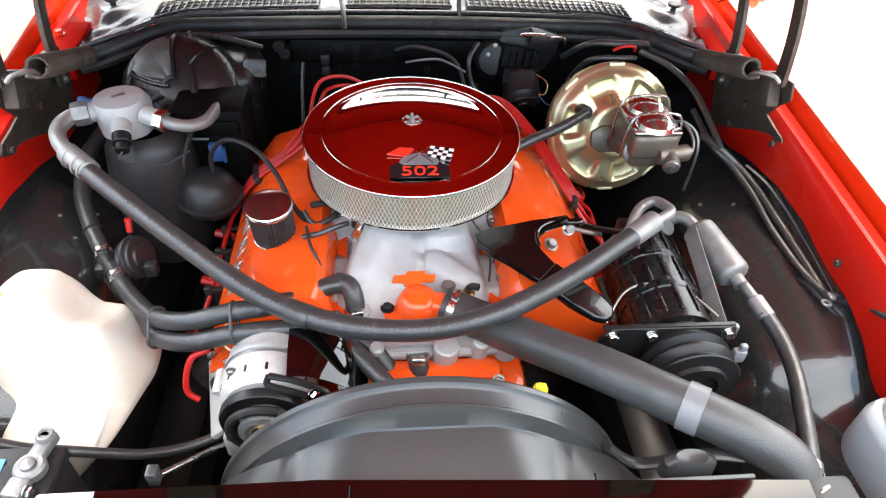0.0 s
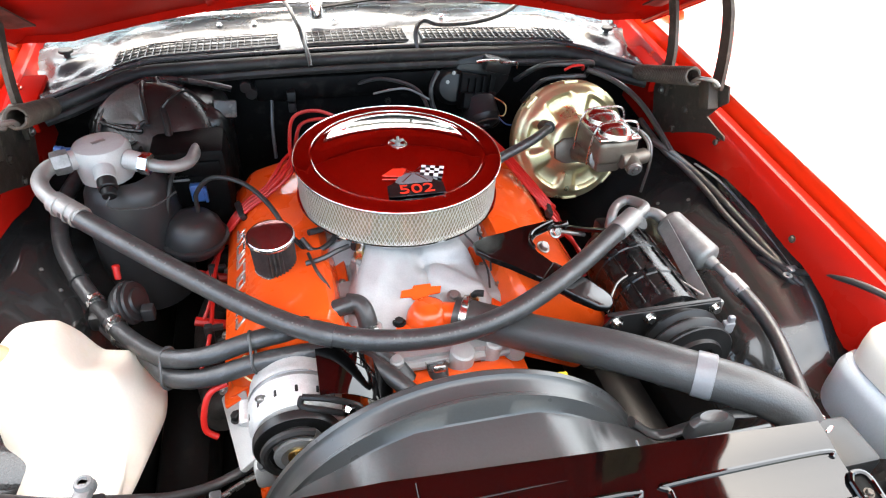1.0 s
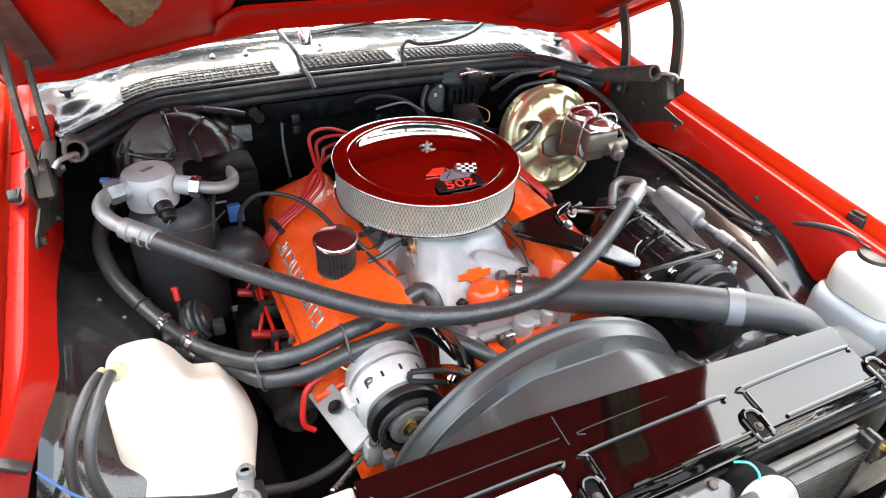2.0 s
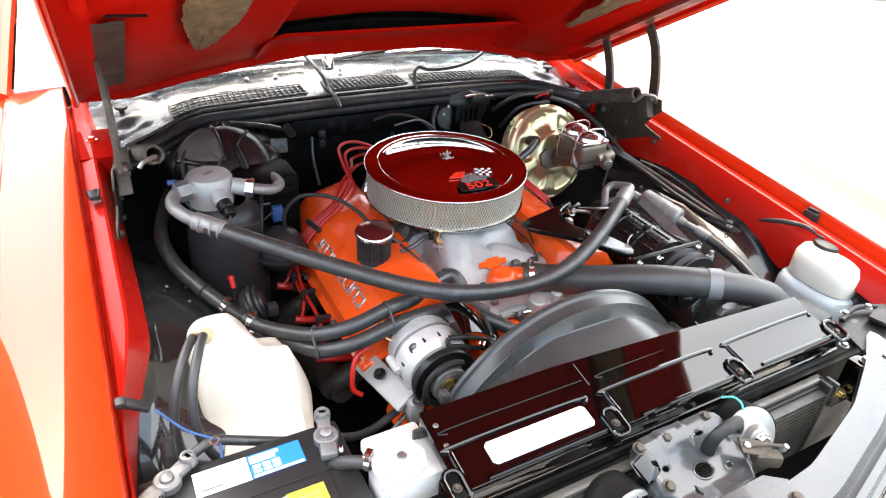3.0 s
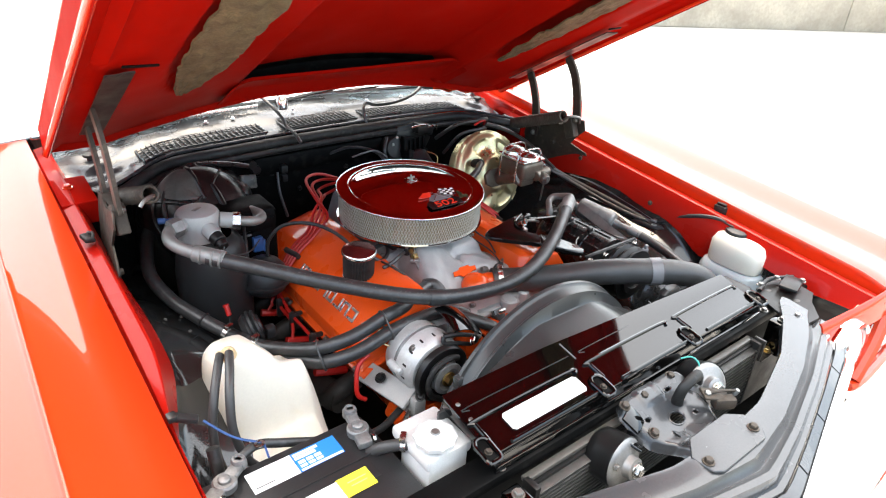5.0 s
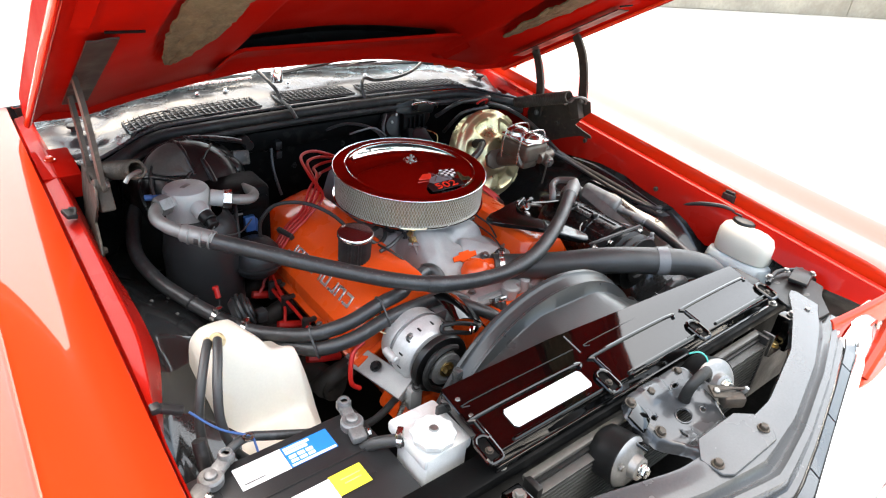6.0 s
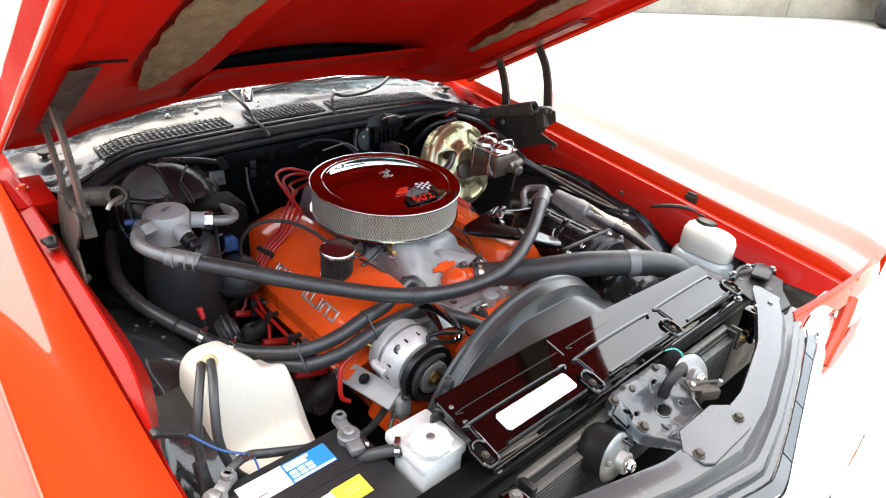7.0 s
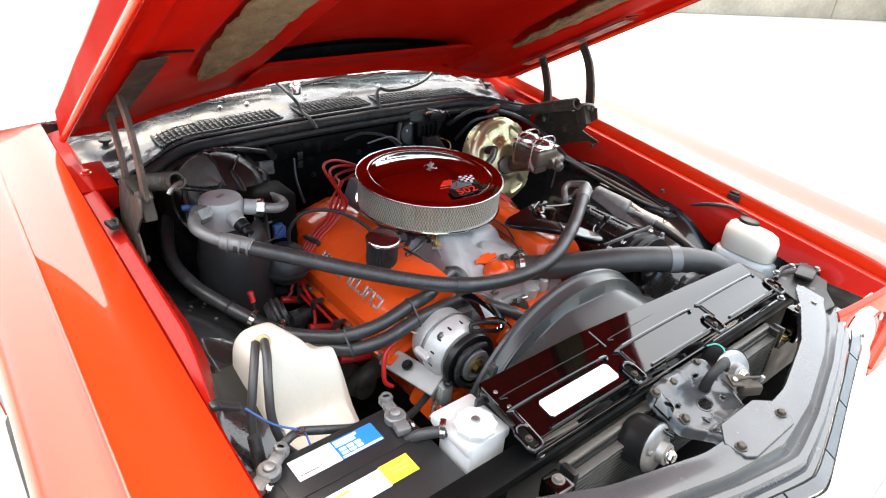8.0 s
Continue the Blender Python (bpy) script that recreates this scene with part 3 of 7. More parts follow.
for side in (-1, 1):
    w = part("inner_fender", wheelhouse(side), WHEELHOUSE, car, "black painted inner fender")
    for y, v in ((-0.02, 0.40), (0.02, 0.52), (-0.06, 0.5)):
        bolt(w, (side * between(HOUSE_X, v), y, house_z(y, v) + 0.001), (-side * 0.6, 0, 1), STEEL, 0.5)
part("bay_floor", box((0, -0.12, 0.30), (1.36, 1.1, 0.03), 0.0), BLACK, car)
for side in (-1, 1):
    part("frame_rail", box((side * 0.42, -0.10, 0.42), (0.09, 1.15, 0.13), 0.015), BLACK, car)

# ---- radiator support, its glossy cover and the header panel ----
support = part("radiator_support", join(box((0, -0.688, 0.795), (1.22, 0.048, 0.022), 0.004), box((-0.545, -0.685, 0.60), (0.26, 0.03, 0.40), 0.006), box((0.575, -0.685, 0.57), (0.37, 0.03, 0.46), 0.006),
                                        box((0, -0.70, 0.42), (1.22, 0.06, 0.06), 0.01)), FIREBLACK, car, "black radiator support")
for x in (-0.56, -0.50, -0.33, 0.44, 0.48):
    bolt(support, (x, -0.70, 0.806), (0, 0, 1), STEEL, 1.1)

cover = thing("radiator_cover", "gloss black radiator top cover mirroring the sky", "cover panel", (0.03, -0.64, 0.84))


def cover_z(x, y):
    z = 0.858 + (y + 0.575) * 0.17
    return z - 0.02 * ease(-0.697, -0.7045, y)


def rear_skew(x):
    return 0.055 * max(0.0, x + 0.12)


part("panel", join(sheet(lambda u, v: (u, v - rear_skew(u) * ease(-0.66, -0.58, v), cover_z(u, v)), steps(-0.345, 0.405, 20), [-0.7055, -0.7045, -0.7035, -0.7020, -0.7005, -0.699, -0.697, -0.69, -0.67, -0.65, -0.63, -0.61, -0.59, -0.58, -0.574], 0.003),
                   box((0.03, -0.7045, 0.798), (0.75, 0.004, 0.040), 0.001), sheet(lambda u, v: (u, -0.5745 - rear_skew(u), v), steps(-0.345, 0.405, 12), [0.857, 0.84, 0.823], 0.002)), GLOSS, cover)
for x0, x1 in ((-0.335, -0.115), (-0.075, 0.145), (0.185, 0.395)):
    for ya, yb in ((-0.637, -0.637),):
        rib = tube([(x0, -0.676, cover_z(0, -0.676) + 0.001), (x0, -0.645, cover_z(0, -0.645) + 0.001), (x0 + 0.006, ya, cover_z(0, ya) + 0.001), (x1 - 0.012, yb, cover_z(0, yb) + 0.001), (x1, -0.645, cover_z(0, -0.645) + 0.001)], 0.0035, 8, 5)
        part("pressed_rib", rib, GLOSS, cover)
    part("seam", tube([(x0 - 0.012, -0.582, cover_z(0, -0.582)), (x0 - 0.012, -0.622, cover_z(0, -0.622))], 0.0016, 6, 3), GLOSS, cover)
    part("edge_bead", tube([(x0 + 0.03, -0.693, cover_z(0, -0.693) + 0.001), (x1 + 0.01, -0.693, cover_z(0, -0.693) + 0.001)], 0.003, 8, 3), GLOSS, cover)
for x in (-0.350, -0.094, 0.163, 0.410):
    over = [(x - 0.0125, -0.676), (x - 0.0125, -0.694), (x - 0.0122, -0.7035), (x - 0.008, -0.708), (x + 0.008, -0.708), (x + 0.0122, -0.7035), (x + 0.0125, -0.694), (x + 0.0125, -0.676), (x + 0.006, -0.668), (x - 0.006, -0.668), (x - 0.0125, -0.676)]
    c = part("clip_bead", tube([(a, b, cover_z(0, max(b, -0.695)) + 0.003 - 0.55 * max(0.0, -0.700 - b)) for a, b in over], 0.0036, 8, 4), GLOSS, cover, "raised hairpin bead")
    part("clip_pan", box((x, -0.687, cover_z(0, -0.687) + 0.001), (0.017, 0.034, 0.003), 0.001, (9.6, 0, 0)), FIREBLACK, c)
    bolt(c, (x, -0.691, 0.8405), (0, -0.1, 1), HINGE, 0.8)
for x0, x1 in ((-0.325, -0.075), (-0.06, 0.165), (0.18, 0.395)):
    part("fine_groove", tube([(x0, -0.618, cover_z(0, -0.618) + 0.0004), (x0 + 0.004, -0.611, cover_z(0, -0.611) + 0.0004), (x1 - 0.02, -0.611, cover_z(0, -0.611) + 0.0004)], 0.0011, 6, 4), BLACK, cover)
for x, y in ((-0.334, -0.600), (-0.334, -0.632)):
    part("rivet", lathe([(0, 0.0022), (0.003, 0.0018), (0.0042, 0)], 12, Matrix.Translation((x, y, cover_z(0, y)))), STEEL, cover)
part("end_flange", box((-0.3465, -0.640, 0.838), (0.003, 0.12, 0.016), 0.001, (9.6, 0, 0)), GLOSS, cover)
part("sticker", prism([(-0.284, -0.682), (-0.126, -0.682), (-0.121, -0.677), (-0.121, -0.653), (-0.126, -0.648), (-0.284, -0.648), (-0.289, -0.653), (-0.289, -0.677)], 0.0008,
                      Matrix.Translation((0, -0.665, cover_z(0, -0.665) + 0.001)) @ pose(0, 0, 0, 9.6, 0, 0) @ Matrix.Translation((0, 0.665, 0))), WHITE, cover, "blank white sticker")

# header panel: a wide nose with arms running back to the lamps
NOSE = [(-0.50, -0.70), (-0.42, -0.75), (-0.30, -0.806), (-0.13, -0.853), (0, -0.862), (0.13, -0.853), (0.30, -0.806), (0.42, -0.75), (0.50, -0.70)]


def nose_y(x, d):
    inner = between(NOSE, x)
    outer = between([(0, -0.985), (0.03, -0.980), (0.45, -0.866), (0.56, -0.82)], abs(x))
    return inner + (outer - inner) * d


NOSEZ = [(0, 0.800), (0.02, 0.816), (0.10, 0.817), (0.42, 0.812), (0.46, 0.803), (0.52, 0.797), (0.58, 0.799), (0.64, 0.806), (0.70, 0.806), (0.735, 0.795), (0.76, 0.788), (0.84, 0.787), (0.855, 0.783), (0.862, 0.770), (0.885, 0.768), (0.90, 0.768)]
header = part("header_panel", sheet(lambda u, v: (u, nose_y(u, v), between(NOSEZ, v)), steps(-0.51, 0.51, 50), [r[0] for r in NOSEZ], 0.003), HEADER, car, "dark grey header panel over the grille")
SLITS = (-0.52, -0.387, -0.221, -0.073, 0.073, 0.221, 0.387, 0.52)
for xa, xb in zip(SLITS, SLITS[1:]):
    part("grille_tab", sheet(lambda u, v: (u, nose_y(u, v), 0.788 - 0.05 * (v - 0.88)), steps(xa + 0.0022, xb - 0.0022, 8), [0.877, 0.885, 0.94, 1.0, 1.02], 0.004), HEADER, header)
part("chrome_edge", tube([(x, nose_y(x, 1.02) - 0.011, 0.772) for x in steps(-0.53, 0.53, 26)], 0.012, 10, 3), CHROME, car, "chrome grille edge")
part("grille", join(*[tube([(x, nose_y(x, 0.99) + 0.012 + 0.006 * k, 0.755 - 0.028 * k) for x in steps(-0.44, 0.44, 18)], 0.006, 6, 2) for k in range(6)]), BLACK, car)

# lamp surrounds
for side in (-1, 1):
    s = side
    bez = part("lamp_surround", join(sheet(lambda u, v, s=s: (s * (0.458 + 0.50 * u), -0.806 - 0.034 * math.sin(u * 2.6) - 0.022 * v, 0.826 + 0.026 * math.sin(u * 2.2) - 0.050 * v ** 1.6 - 0.03 * ease(0.85, 1, u)),
                                           steps(0, 1, 20) if s < 0 else steps(1, 0, 20), steps(0, 1, 6), 0.004),
                                     tube([(s * 0.690, -0.855, 0.80), (s * 0.645, -0.866, 0.735), (s * 0.585, -0.872, 0.668)], 0.015, 8, 4), tube([(s * 0.56, -0.872, 0.662), (s * 0.62, -0.878, 0.655), (s * 0.80, -0.866, 0.655), (s * 0.94, -0.84, 0.665)], 0.012, 8, 4)), RED, car, "red headlamp surround")
    for x, r in ((0.545, 0.072), (0.79, 0.078)):
        lamp = part("headlamp", lathe([(0, 0.018), (r * 0.5, 0.014), (r * 0.85, 0.004), (r, -0.008)], 32, toward((s * x, -0.852, 0.735), (0, -1, 0.06))), LENS, bez, "clear round headlamp")
        part("lamp_ring", lathe([(r, -0.02), (r + 0.002, 0.004), (r + 0.010, 0.006), (r + 0.014, -0.01), (r + 0.014, -0.03)], 32, toward((s * x, -0.852, 0.735), (0, -1, 0.06))), CHROME, lamp)
    # Added black sheet standing in for the dark opening between apron and lamp
    part("gap_filler", sheet(lambda u, v, s=s: (s * u, v, 0.775 - 0.25 * max(0.0, u - 0.60)), steps(0.53, 0.86, 8) if s > 0 else steps(0.86, 0.53, 8), steps(-0.812, -0.66, 4), 0.003), FIREBLACK, car, "black sheet added for the dark gap by the lamp")
    part("lamp_housing", box((s * 0.70, -0.815, 0.735), (0.48, 0.02, 0.14), 0.006), JARWHITE, bez, "pale lamp housing")
    if s < 0:
        continue
    plate = part("bracket_plate", join(prism([(0.452, -0.722), (0.470, -0.782), (0.515, -0.785), (0.560, -0.745), (0.605, -0.730), (0.612, -0.675), (0.58, -0.650), (0.50, -0.648), (0.470, -0.668)][::s], 0.005, Matrix(((s, 0, 0, 0), (0, 1, 0, 0), (0, 0.06, 1, 0.850), (0, 0, 0, 1))), 0.0015, 1),
                                       box((s * 0.57, -0.69, 0.826), (0.07, 0.04, 0.010), 0.004, (0, 0, s * 14)), tube([(s * 0.475, -0.665, 0.826), (s * 0.54, -0.652, 0.828), (s * 0.605, -0.676, 0.826)], 0.005, 8, 5)), BLACK, car, "dark grey lamp bracket with punched holes")
    for hx, hy in ((0.515, -0.668), (0.535, -0.725), (0.595, -0.668), (0.50, -0.76)):
        part("punched_hole", lathe([(0, 0.0005), (0.006, 0.0005), (0.0065, 0)], 14, Matrix.Translation((s * hx, hy, 0.8552 + 0.06 * hy)) @ Matrix.Diagonal((1.3, 0.9, 1, 1))), INK, plate)
    for bx, by in ((0.497, -0.655), (0.56, -0.66), (0.60, -0.70), (0.465, -0.757), (0.49, -0.81)):
        bolt(car, (s * bx, by, 0.828 if by > -0.75 else 0.815), (0, 0, 1), STEEL, 1.1)
# Added black sheet: keeps the bright ground from showing under the condenser
part("ground_light_stop", box((0.02, -0.815, 0.625), (1.10, 0.13, 0.006), 0.001), FIREBLACK, car, "black sheet added to block ground light")
part("bumper", sheet(lambda u, v: (u, -0.93 - 0.10 * math.cos(u * 1.3) - 0.03 * math.sin(v * 3.14), 0.62 - 0.16 * v), steps(-0.97, 0.97, 30), steps(0, 1, 8), 0.004), CHROME, car, "chrome front bumper")


# ---- the raised bonnet ----
def hood_z(x, y):
    """Underside of the bonnet at its rim; the middle is crowned."""
    return 1.239 - 0.569 * y + 0.075 * (1 - min(1.0, abs(x) / 0.58) ** 1.8)


def well(x, y):
    """1 inside the deep middle recess of the inner panel."""
    half = 0.29
    return ease(half + 0.05, half, abs(x - 0.05)) * ease(-0.66, -0.6, y)


def pocket(x, y):
    """1 inside the slanted openings that hold the felt."""
    half = between([(-0.62, 0.040), (-0.1, 0.052), (0.05, 0.050), (0.13, 0.036), (0.19, 0.014)], y)
    return ease(half + 0.012, half, abs(abs(x) - 0.45)) * ease(0.205, 0.18, y) * ease(-0.62, -0.57, y)


hood = thing("bonnet", "raised red bonnet with bare brown felt in its frame", "car bonnet", (0, 0.42, 1.03))


def under(u, v):
    z = hood_z(u, v)
    z += 0.055 * well(u, v) + 0.016 * pocket(u, v)
    e = abs(u)
    z += 0.016 * ease(0.684, 0.674, e) - 0.016 + 0.012 * ease(0.668, 0.660, e)
    z -= 0.010 * (ease(0.650, 0.640, e) - ease(0.632, 0.622, e)) * ease(-0.02, -0.08, v)
    return (u, v, z)


inner = sheet(under, steps(-0.686, 0.686, 130), steps(0.432, -0.70, 92), 0.002)
gap = [f for f in inner.faces if abs(f.calc_center_median().x - 0.05) < 0.31 and f.calc_center_median().y > 0.385]
bmesh.ops.delete(inner, geom=gap, context="FACES")
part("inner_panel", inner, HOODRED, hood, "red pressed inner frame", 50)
# Black sheets stand in for the deep shade at the back of the recess
part("scoop_shade", join(sheet(lambda u, v: Vector(under(u, v)) - Vector((0, 0, 0.0004)), steps(-0.275, 0.375, 16), steps(0.425, 0.375, 6), 0.001), sheet(lambda u, v: (u, 0.412 + 0.004 * v, 1.085 + 0.115 * v), steps(-0.275, 0.376, 12), steps(0, 1, 3), 0.001),
                          *[sheet(lambda u, v, x=x: (x, u, 1.125 + 0.085 * v), steps(0.325, 0.40, 4), steps(0, 1, 3), 0.001) for x in (-0.272, 0.373)]), FIREBLACK, hood, "black sheets standing in for the recess's deep shade")
part("outer_skin", sheet(lambda u, v: (u, v, hood_z(u, v) + 0.060 + 0.04 * ease(0.66, 0.5, abs(u))), steps(0.690, -0.690, 40), steps(0.440, -0.72, 30), 0.002), RED, hood)
for s in (-1, 1):
    part("rim_bead", tube([(s * 0.686, y, hood_z(0.688, y) - 0.005) for y in steps(0.440, -0.71, 10)], 0.0075, 10, 3), RED, hood, "glossy rolled edge")
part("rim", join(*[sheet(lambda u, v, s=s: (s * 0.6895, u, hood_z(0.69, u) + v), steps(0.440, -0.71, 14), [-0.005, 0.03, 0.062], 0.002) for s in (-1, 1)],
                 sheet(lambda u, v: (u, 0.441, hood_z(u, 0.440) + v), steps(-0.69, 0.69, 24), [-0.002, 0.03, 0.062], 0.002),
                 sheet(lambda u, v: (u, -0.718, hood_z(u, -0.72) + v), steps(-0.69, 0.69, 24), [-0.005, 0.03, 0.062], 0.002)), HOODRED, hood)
for s in (-1, 1):
    pad = sheet(lambda u, v, s=s: (s * (0.448 + 0.012 * noise.noise(Vector((s * 5, v * 14, 2))) + u * (0.006 * noise.noise(Vector((u, v * 40, s))) + between([(-0.60, 0.042), (-0.2, 0.054), (0.03, 0.050), (0.12, 0.034), (0.20, 0.012)], v))), v,
                                 hood_z(0.448, v) + 0.002 + 0.006 * noise.noise(Vector((u * 3, v * 22, s))) + 0.004 * noise.noise(Vector((u * 9, v * 70, s)))), steps(-s * 1, s * 1, 16), steps(-0.57, 0.20, 60), 0.004)
    part("insulation", pad, FELT, hood, "ragged brown felt insulation")
    part("hinge_plate", join(sheet(lambda u, v, s=s: (s * u, v, hood_z(u, v) - 0.003 - 0.003 * ease(0.60, 0.62, u)), steps(0.588, 0.634, 8) if s < 0 else steps(0.634, 0.588, 8), steps(-0.045, 0.30, 10), 0.003)), PLATEBROWN, hood, "grey steel hinge plate")
    part("drain_slot", box((s * 0.585, -0.070, hood_z(0.585, -0.070) - 0.002), (0.056, 0.006, 0.004), 0.002, (-29.6, 0, s * 6)), FIREBLACK, hood, "dark slot")
BRACE = [(0.296, 1.139), (0.300, 1.144), (0.306, 1.142), (0.366, 1.108), (0.372, 1.103), (0.380, 1.094), (0.395, 1.080), (0.402, 1.066)]


def brace_at(u, v):
    y, z = BRACE[int(v)]
    d = min(1.0, max(0.0, (-0.245 - u) / 0.06, (u - 0.345) / 0.06))
    return (u, y, z + (hood_z(u, y) - 0.002 - z) * d * d)


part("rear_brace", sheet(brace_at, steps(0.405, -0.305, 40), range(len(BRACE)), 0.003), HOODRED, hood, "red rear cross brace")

# hinges with their springs
for s in (-1, 1):
    h = thing("hinge_mechanism", "grey steel bonnet hinge with a coil spring", "hinge", (s * 0.63, 0.1, 0.85), "bonnet hinges")
    outline = [(0.225, 0.800), (0.126, 0.806), (0.034, 0.848), (0.006, 0.868), (0.0, 0.884), (0.010, 0.899), (0.038, 0.905), (0.070, 0.914), (0.045, 0.945), (0.020, 0.966), (0.026, 0.997), (0.050, 0.995), (0.112, 0.972), (0.165, 0.975), (0.235, 0.962), (0.250, 0.90), (0.24, 0.84)]
    part("bracket", join(prism(outline[::-1], 0.004, Matrix(((-s * 0.10, -s * 0.10, s, s * 0.748), (1, 0, 0, 0), (0, 1, 0, 0), (0, 0, 0, 1))), 0.0012, 1),
                         box((s * 0.632, 0.062, 0.968), (0.024, 0.036, 0.060), 0.004, (-24, 0, 0)), box((s * 0.624, 0.14, 0.972), (0.022, 0.10, 0.004), 0.001)), HINGE, h, "stamped steel bracket")
    for line, x in (([(0.044, 0.985), (0.055, 1.055), (0.078, 1.12), (0.113, 1.165)], 0.634), ([(0.200, 0.905), (0.205, 0.99), (0.225, 1.05), (0.250, 1.095)], 0.626)):
        spine = curve_points([(y, z, 0) for y, z in line], 5)
        edge = [(spine[min(i + 1, len(spine) - 1)] - spine[max(i - 1, 0)]).normalized() for i in range(len(spine))]
        wide = [0.0145 - 0.003 * i / len(spine) for i in range(len(spine))]
        rim = [(p.x + w * e.y, p.y - w * e.x) for p, e, w in zip(spine, edge, wide)] + [(p.x - w * e.y, p.y + w * e.x) for p, e, w in list(zip(spine, edge, wide))[::-1]]
        part("arm", prism(rim, 0.008, Matrix(((0, 0, 1, s * x - 0.004), (1, 0, 0, 0), (0, 1, 0, 0), (0, 0, 0, 1))), 0.0015, 1), HINGE, h)
        bolt(h, (s * (x - 0.005), line[0][0], line[0][1] + 0.010), (-s, 0, 0), STEEL, 1.1)
    a, b = Vector((s * 0.600, 0.275, 0.925)), Vector((s * 0.575, 0.045, 1.014))
    m = toward(a, b - a)
    turns, length = 34, (b - a).length
    coil = [m @ Vector((0.0155 * math.cos(2 * math.pi * k / 10), 0.0155 * math.sin(2 * math.pi * k / 10), length * k / (turns * 10))) for k in range(turns * 10 + 1)]
    part("spring", tube(coil, 0.0034, 6, 1), HINGE, h, "close-wound coil spring")
    part("hook", tube([b + Vector((0, 0.0, -0.012)), b + Vector((0, -0.02, 0.004)), b + Vector((s * 0.02, -0.035, 0.004)), b + Vector((s * 0.03, -0.04, -0.005))], 0.004, 8, 5), STEEL, h)
    part("hook", tube([a + Vector((0, 0, 0.012)), a + Vector((0, 0.02, 0)), a + Vector((s * 0.02, 0.03, -0.004))], 0.004, 8, 5), STEEL, h)
    for y, z in ((0.022, 0.880), (0.13, 0.90), (0.19, 0.93), (0.16, 0.84)):
        bolt(h, (s * (0.748 - 0.10 * y - 0.10 * z - 0.001), y, z), (-s, 0, 0), HINGE, 1.2)


# ---- engine ----
engine = thing("engine", "orange V8 engine with a cast aluminium intake", "engine", (0, -0.05, 0.45))
part("block", join(box((0, -0.05, 0.56), (0.34, 0.62, 0.26), 0.03)), ORANGE, engine, "orange engine block")
part("timing_cover", join(box((0, -0.352, 0.655), (0.24, 0.05, 0.19), 0.02), tube([(-0.085, -0.372, 0.700), (-0.055, -0.385, 0.735), (0.0, -0.395, 0.750), (0.055, -0.392, 0.748), (0.11, -0.378, 0.728), (0.125, -0.365, 0.69)], 0.021, 14, 6, 0.05, 0.8),
                          lathe([(0, 0.0), (0.05, 0.0), (0.058, -0.01), (0.052, -0.03), (0.03, -0.045), (0.026, -0.07), (0, -0.07)], 28, toward((0, -0.395, 0.66), (0, 1, 0)))), ORANGE, engine, "orange water pump housing")
for x, y, z in ((-0.105, -0.392, 0.77), (0.105, -0.39, 0.765), (0.06, -0.398, 0.748)):
    bolt(engine, (x, y, z), (0, -0.7, 0.7), STEEL, 1.2)


def intake(x, y):
    """Height of the cast intake: a broad sloping front mass with flat facets, runners falling to each bank and a shelf in front."""
    ax = abs(x)
    base = 0.768 - 0.30 * max(0.0, ax - 0.11) - 0.012 * ease(-0.26, -0.30, y)
    half = between([(-0.30, 0.128), (-0.25, 0.116), (-0.19, 0.108), (-0.13, 0.088), (0.2, 0.086)], y)
    top = between([(-0.31, 0.760), (-0.268, 0.774), (-0.245, 0.788), (-0.215, 0.808), (-0.150, 0.832), (-0.12, 0.840), (0.2, 0.842)], y)
    z = base + (top - base) * ease(half + 0.020, half - 0.014, ax)
    # a crease down the middle, a long runner on one side, a stepped block and a shorter runner on the other
    front = ease(-0.29, -0.25, y) * ease(-0.105, -0.125, y)
    z -= 0.009 * ease(0.016, 0.002, abs(x - 0.004)) * ease(-0.20, -0.17, y) * front

    def off(ax_, ay, bx, by):
        t = min(1.0, max(0.0, ((x - ax_) * (bx - ax_) + (y - ay) * (by - ay)) / ((bx - ax_) ** 2 + (by - ay) ** 2)))
        return math.hypot(x - ax_ - t * (bx - ax_), y - ay - t * (by - ay))
    z += 0.013 * ease(0.036, 0.010, off(-0.042, -0.115, -0.094, -0.235)) * front
    z -= 0.016 * ease(-0.158, -0.170, y) * ease(0.002, 0.014, x) * front
    z += 0.013 * ease(0.030, 0.008, off(0.030, -0.190, 0.090, -0.232)) * front
    for ya, yb, h in ((-0.235, -0.150, 0.010), (-0.09, -0.02, 0.030), (0.04, 0.12, 0.030)):
        z = max(z, 0.770 + h * (1.6 - 6 * max(0.0, ax - 0.09)) * ease(0.155, 0.135, ax) * ease(ya - 0.012, ya + 0.006, y) * ease(yb + 0.012, yb - 0.006, y))
    return z + 0.0012 * noise.noise(Vector((x * 50, y * 50, 0)))


manifold = part("intake_manifold", sheet(lambda u, v: (u, v, intake(u, v)), steps(-0.155, 0.155, 72), steps(-0.325, 0.24, 110), 0.03), ALLOY, engine, "cast aluminium intake manifold", 40)
for x, y, r in ((-0.115, -0.318, 0.017), (-0.066, -0.326, 0.012), (0.034, -0.328, 0.021), (0.085, -0.322, 0.014), (0.128, -0.314, 0.018), (0.062, -0.268, 0.020), (-0.09, -0.262, 0.016)):
    part("boss", rod((x, y, 0.730), (x + 0.004, y - 0.004, intake(x, max(y, -0.30)) + 0.006), r, r * 0.9, 16, 0.003), ALLOY, manifold)
part("front_rib", tube([(-0.15, -0.312, 0.742), (-0.05, -0.324, 0.752), (0.05, -0.324, 0.752), (0.15, -0.312, 0.742)], 0.010, 8, 6, 0.12), ALLOY, manifold)
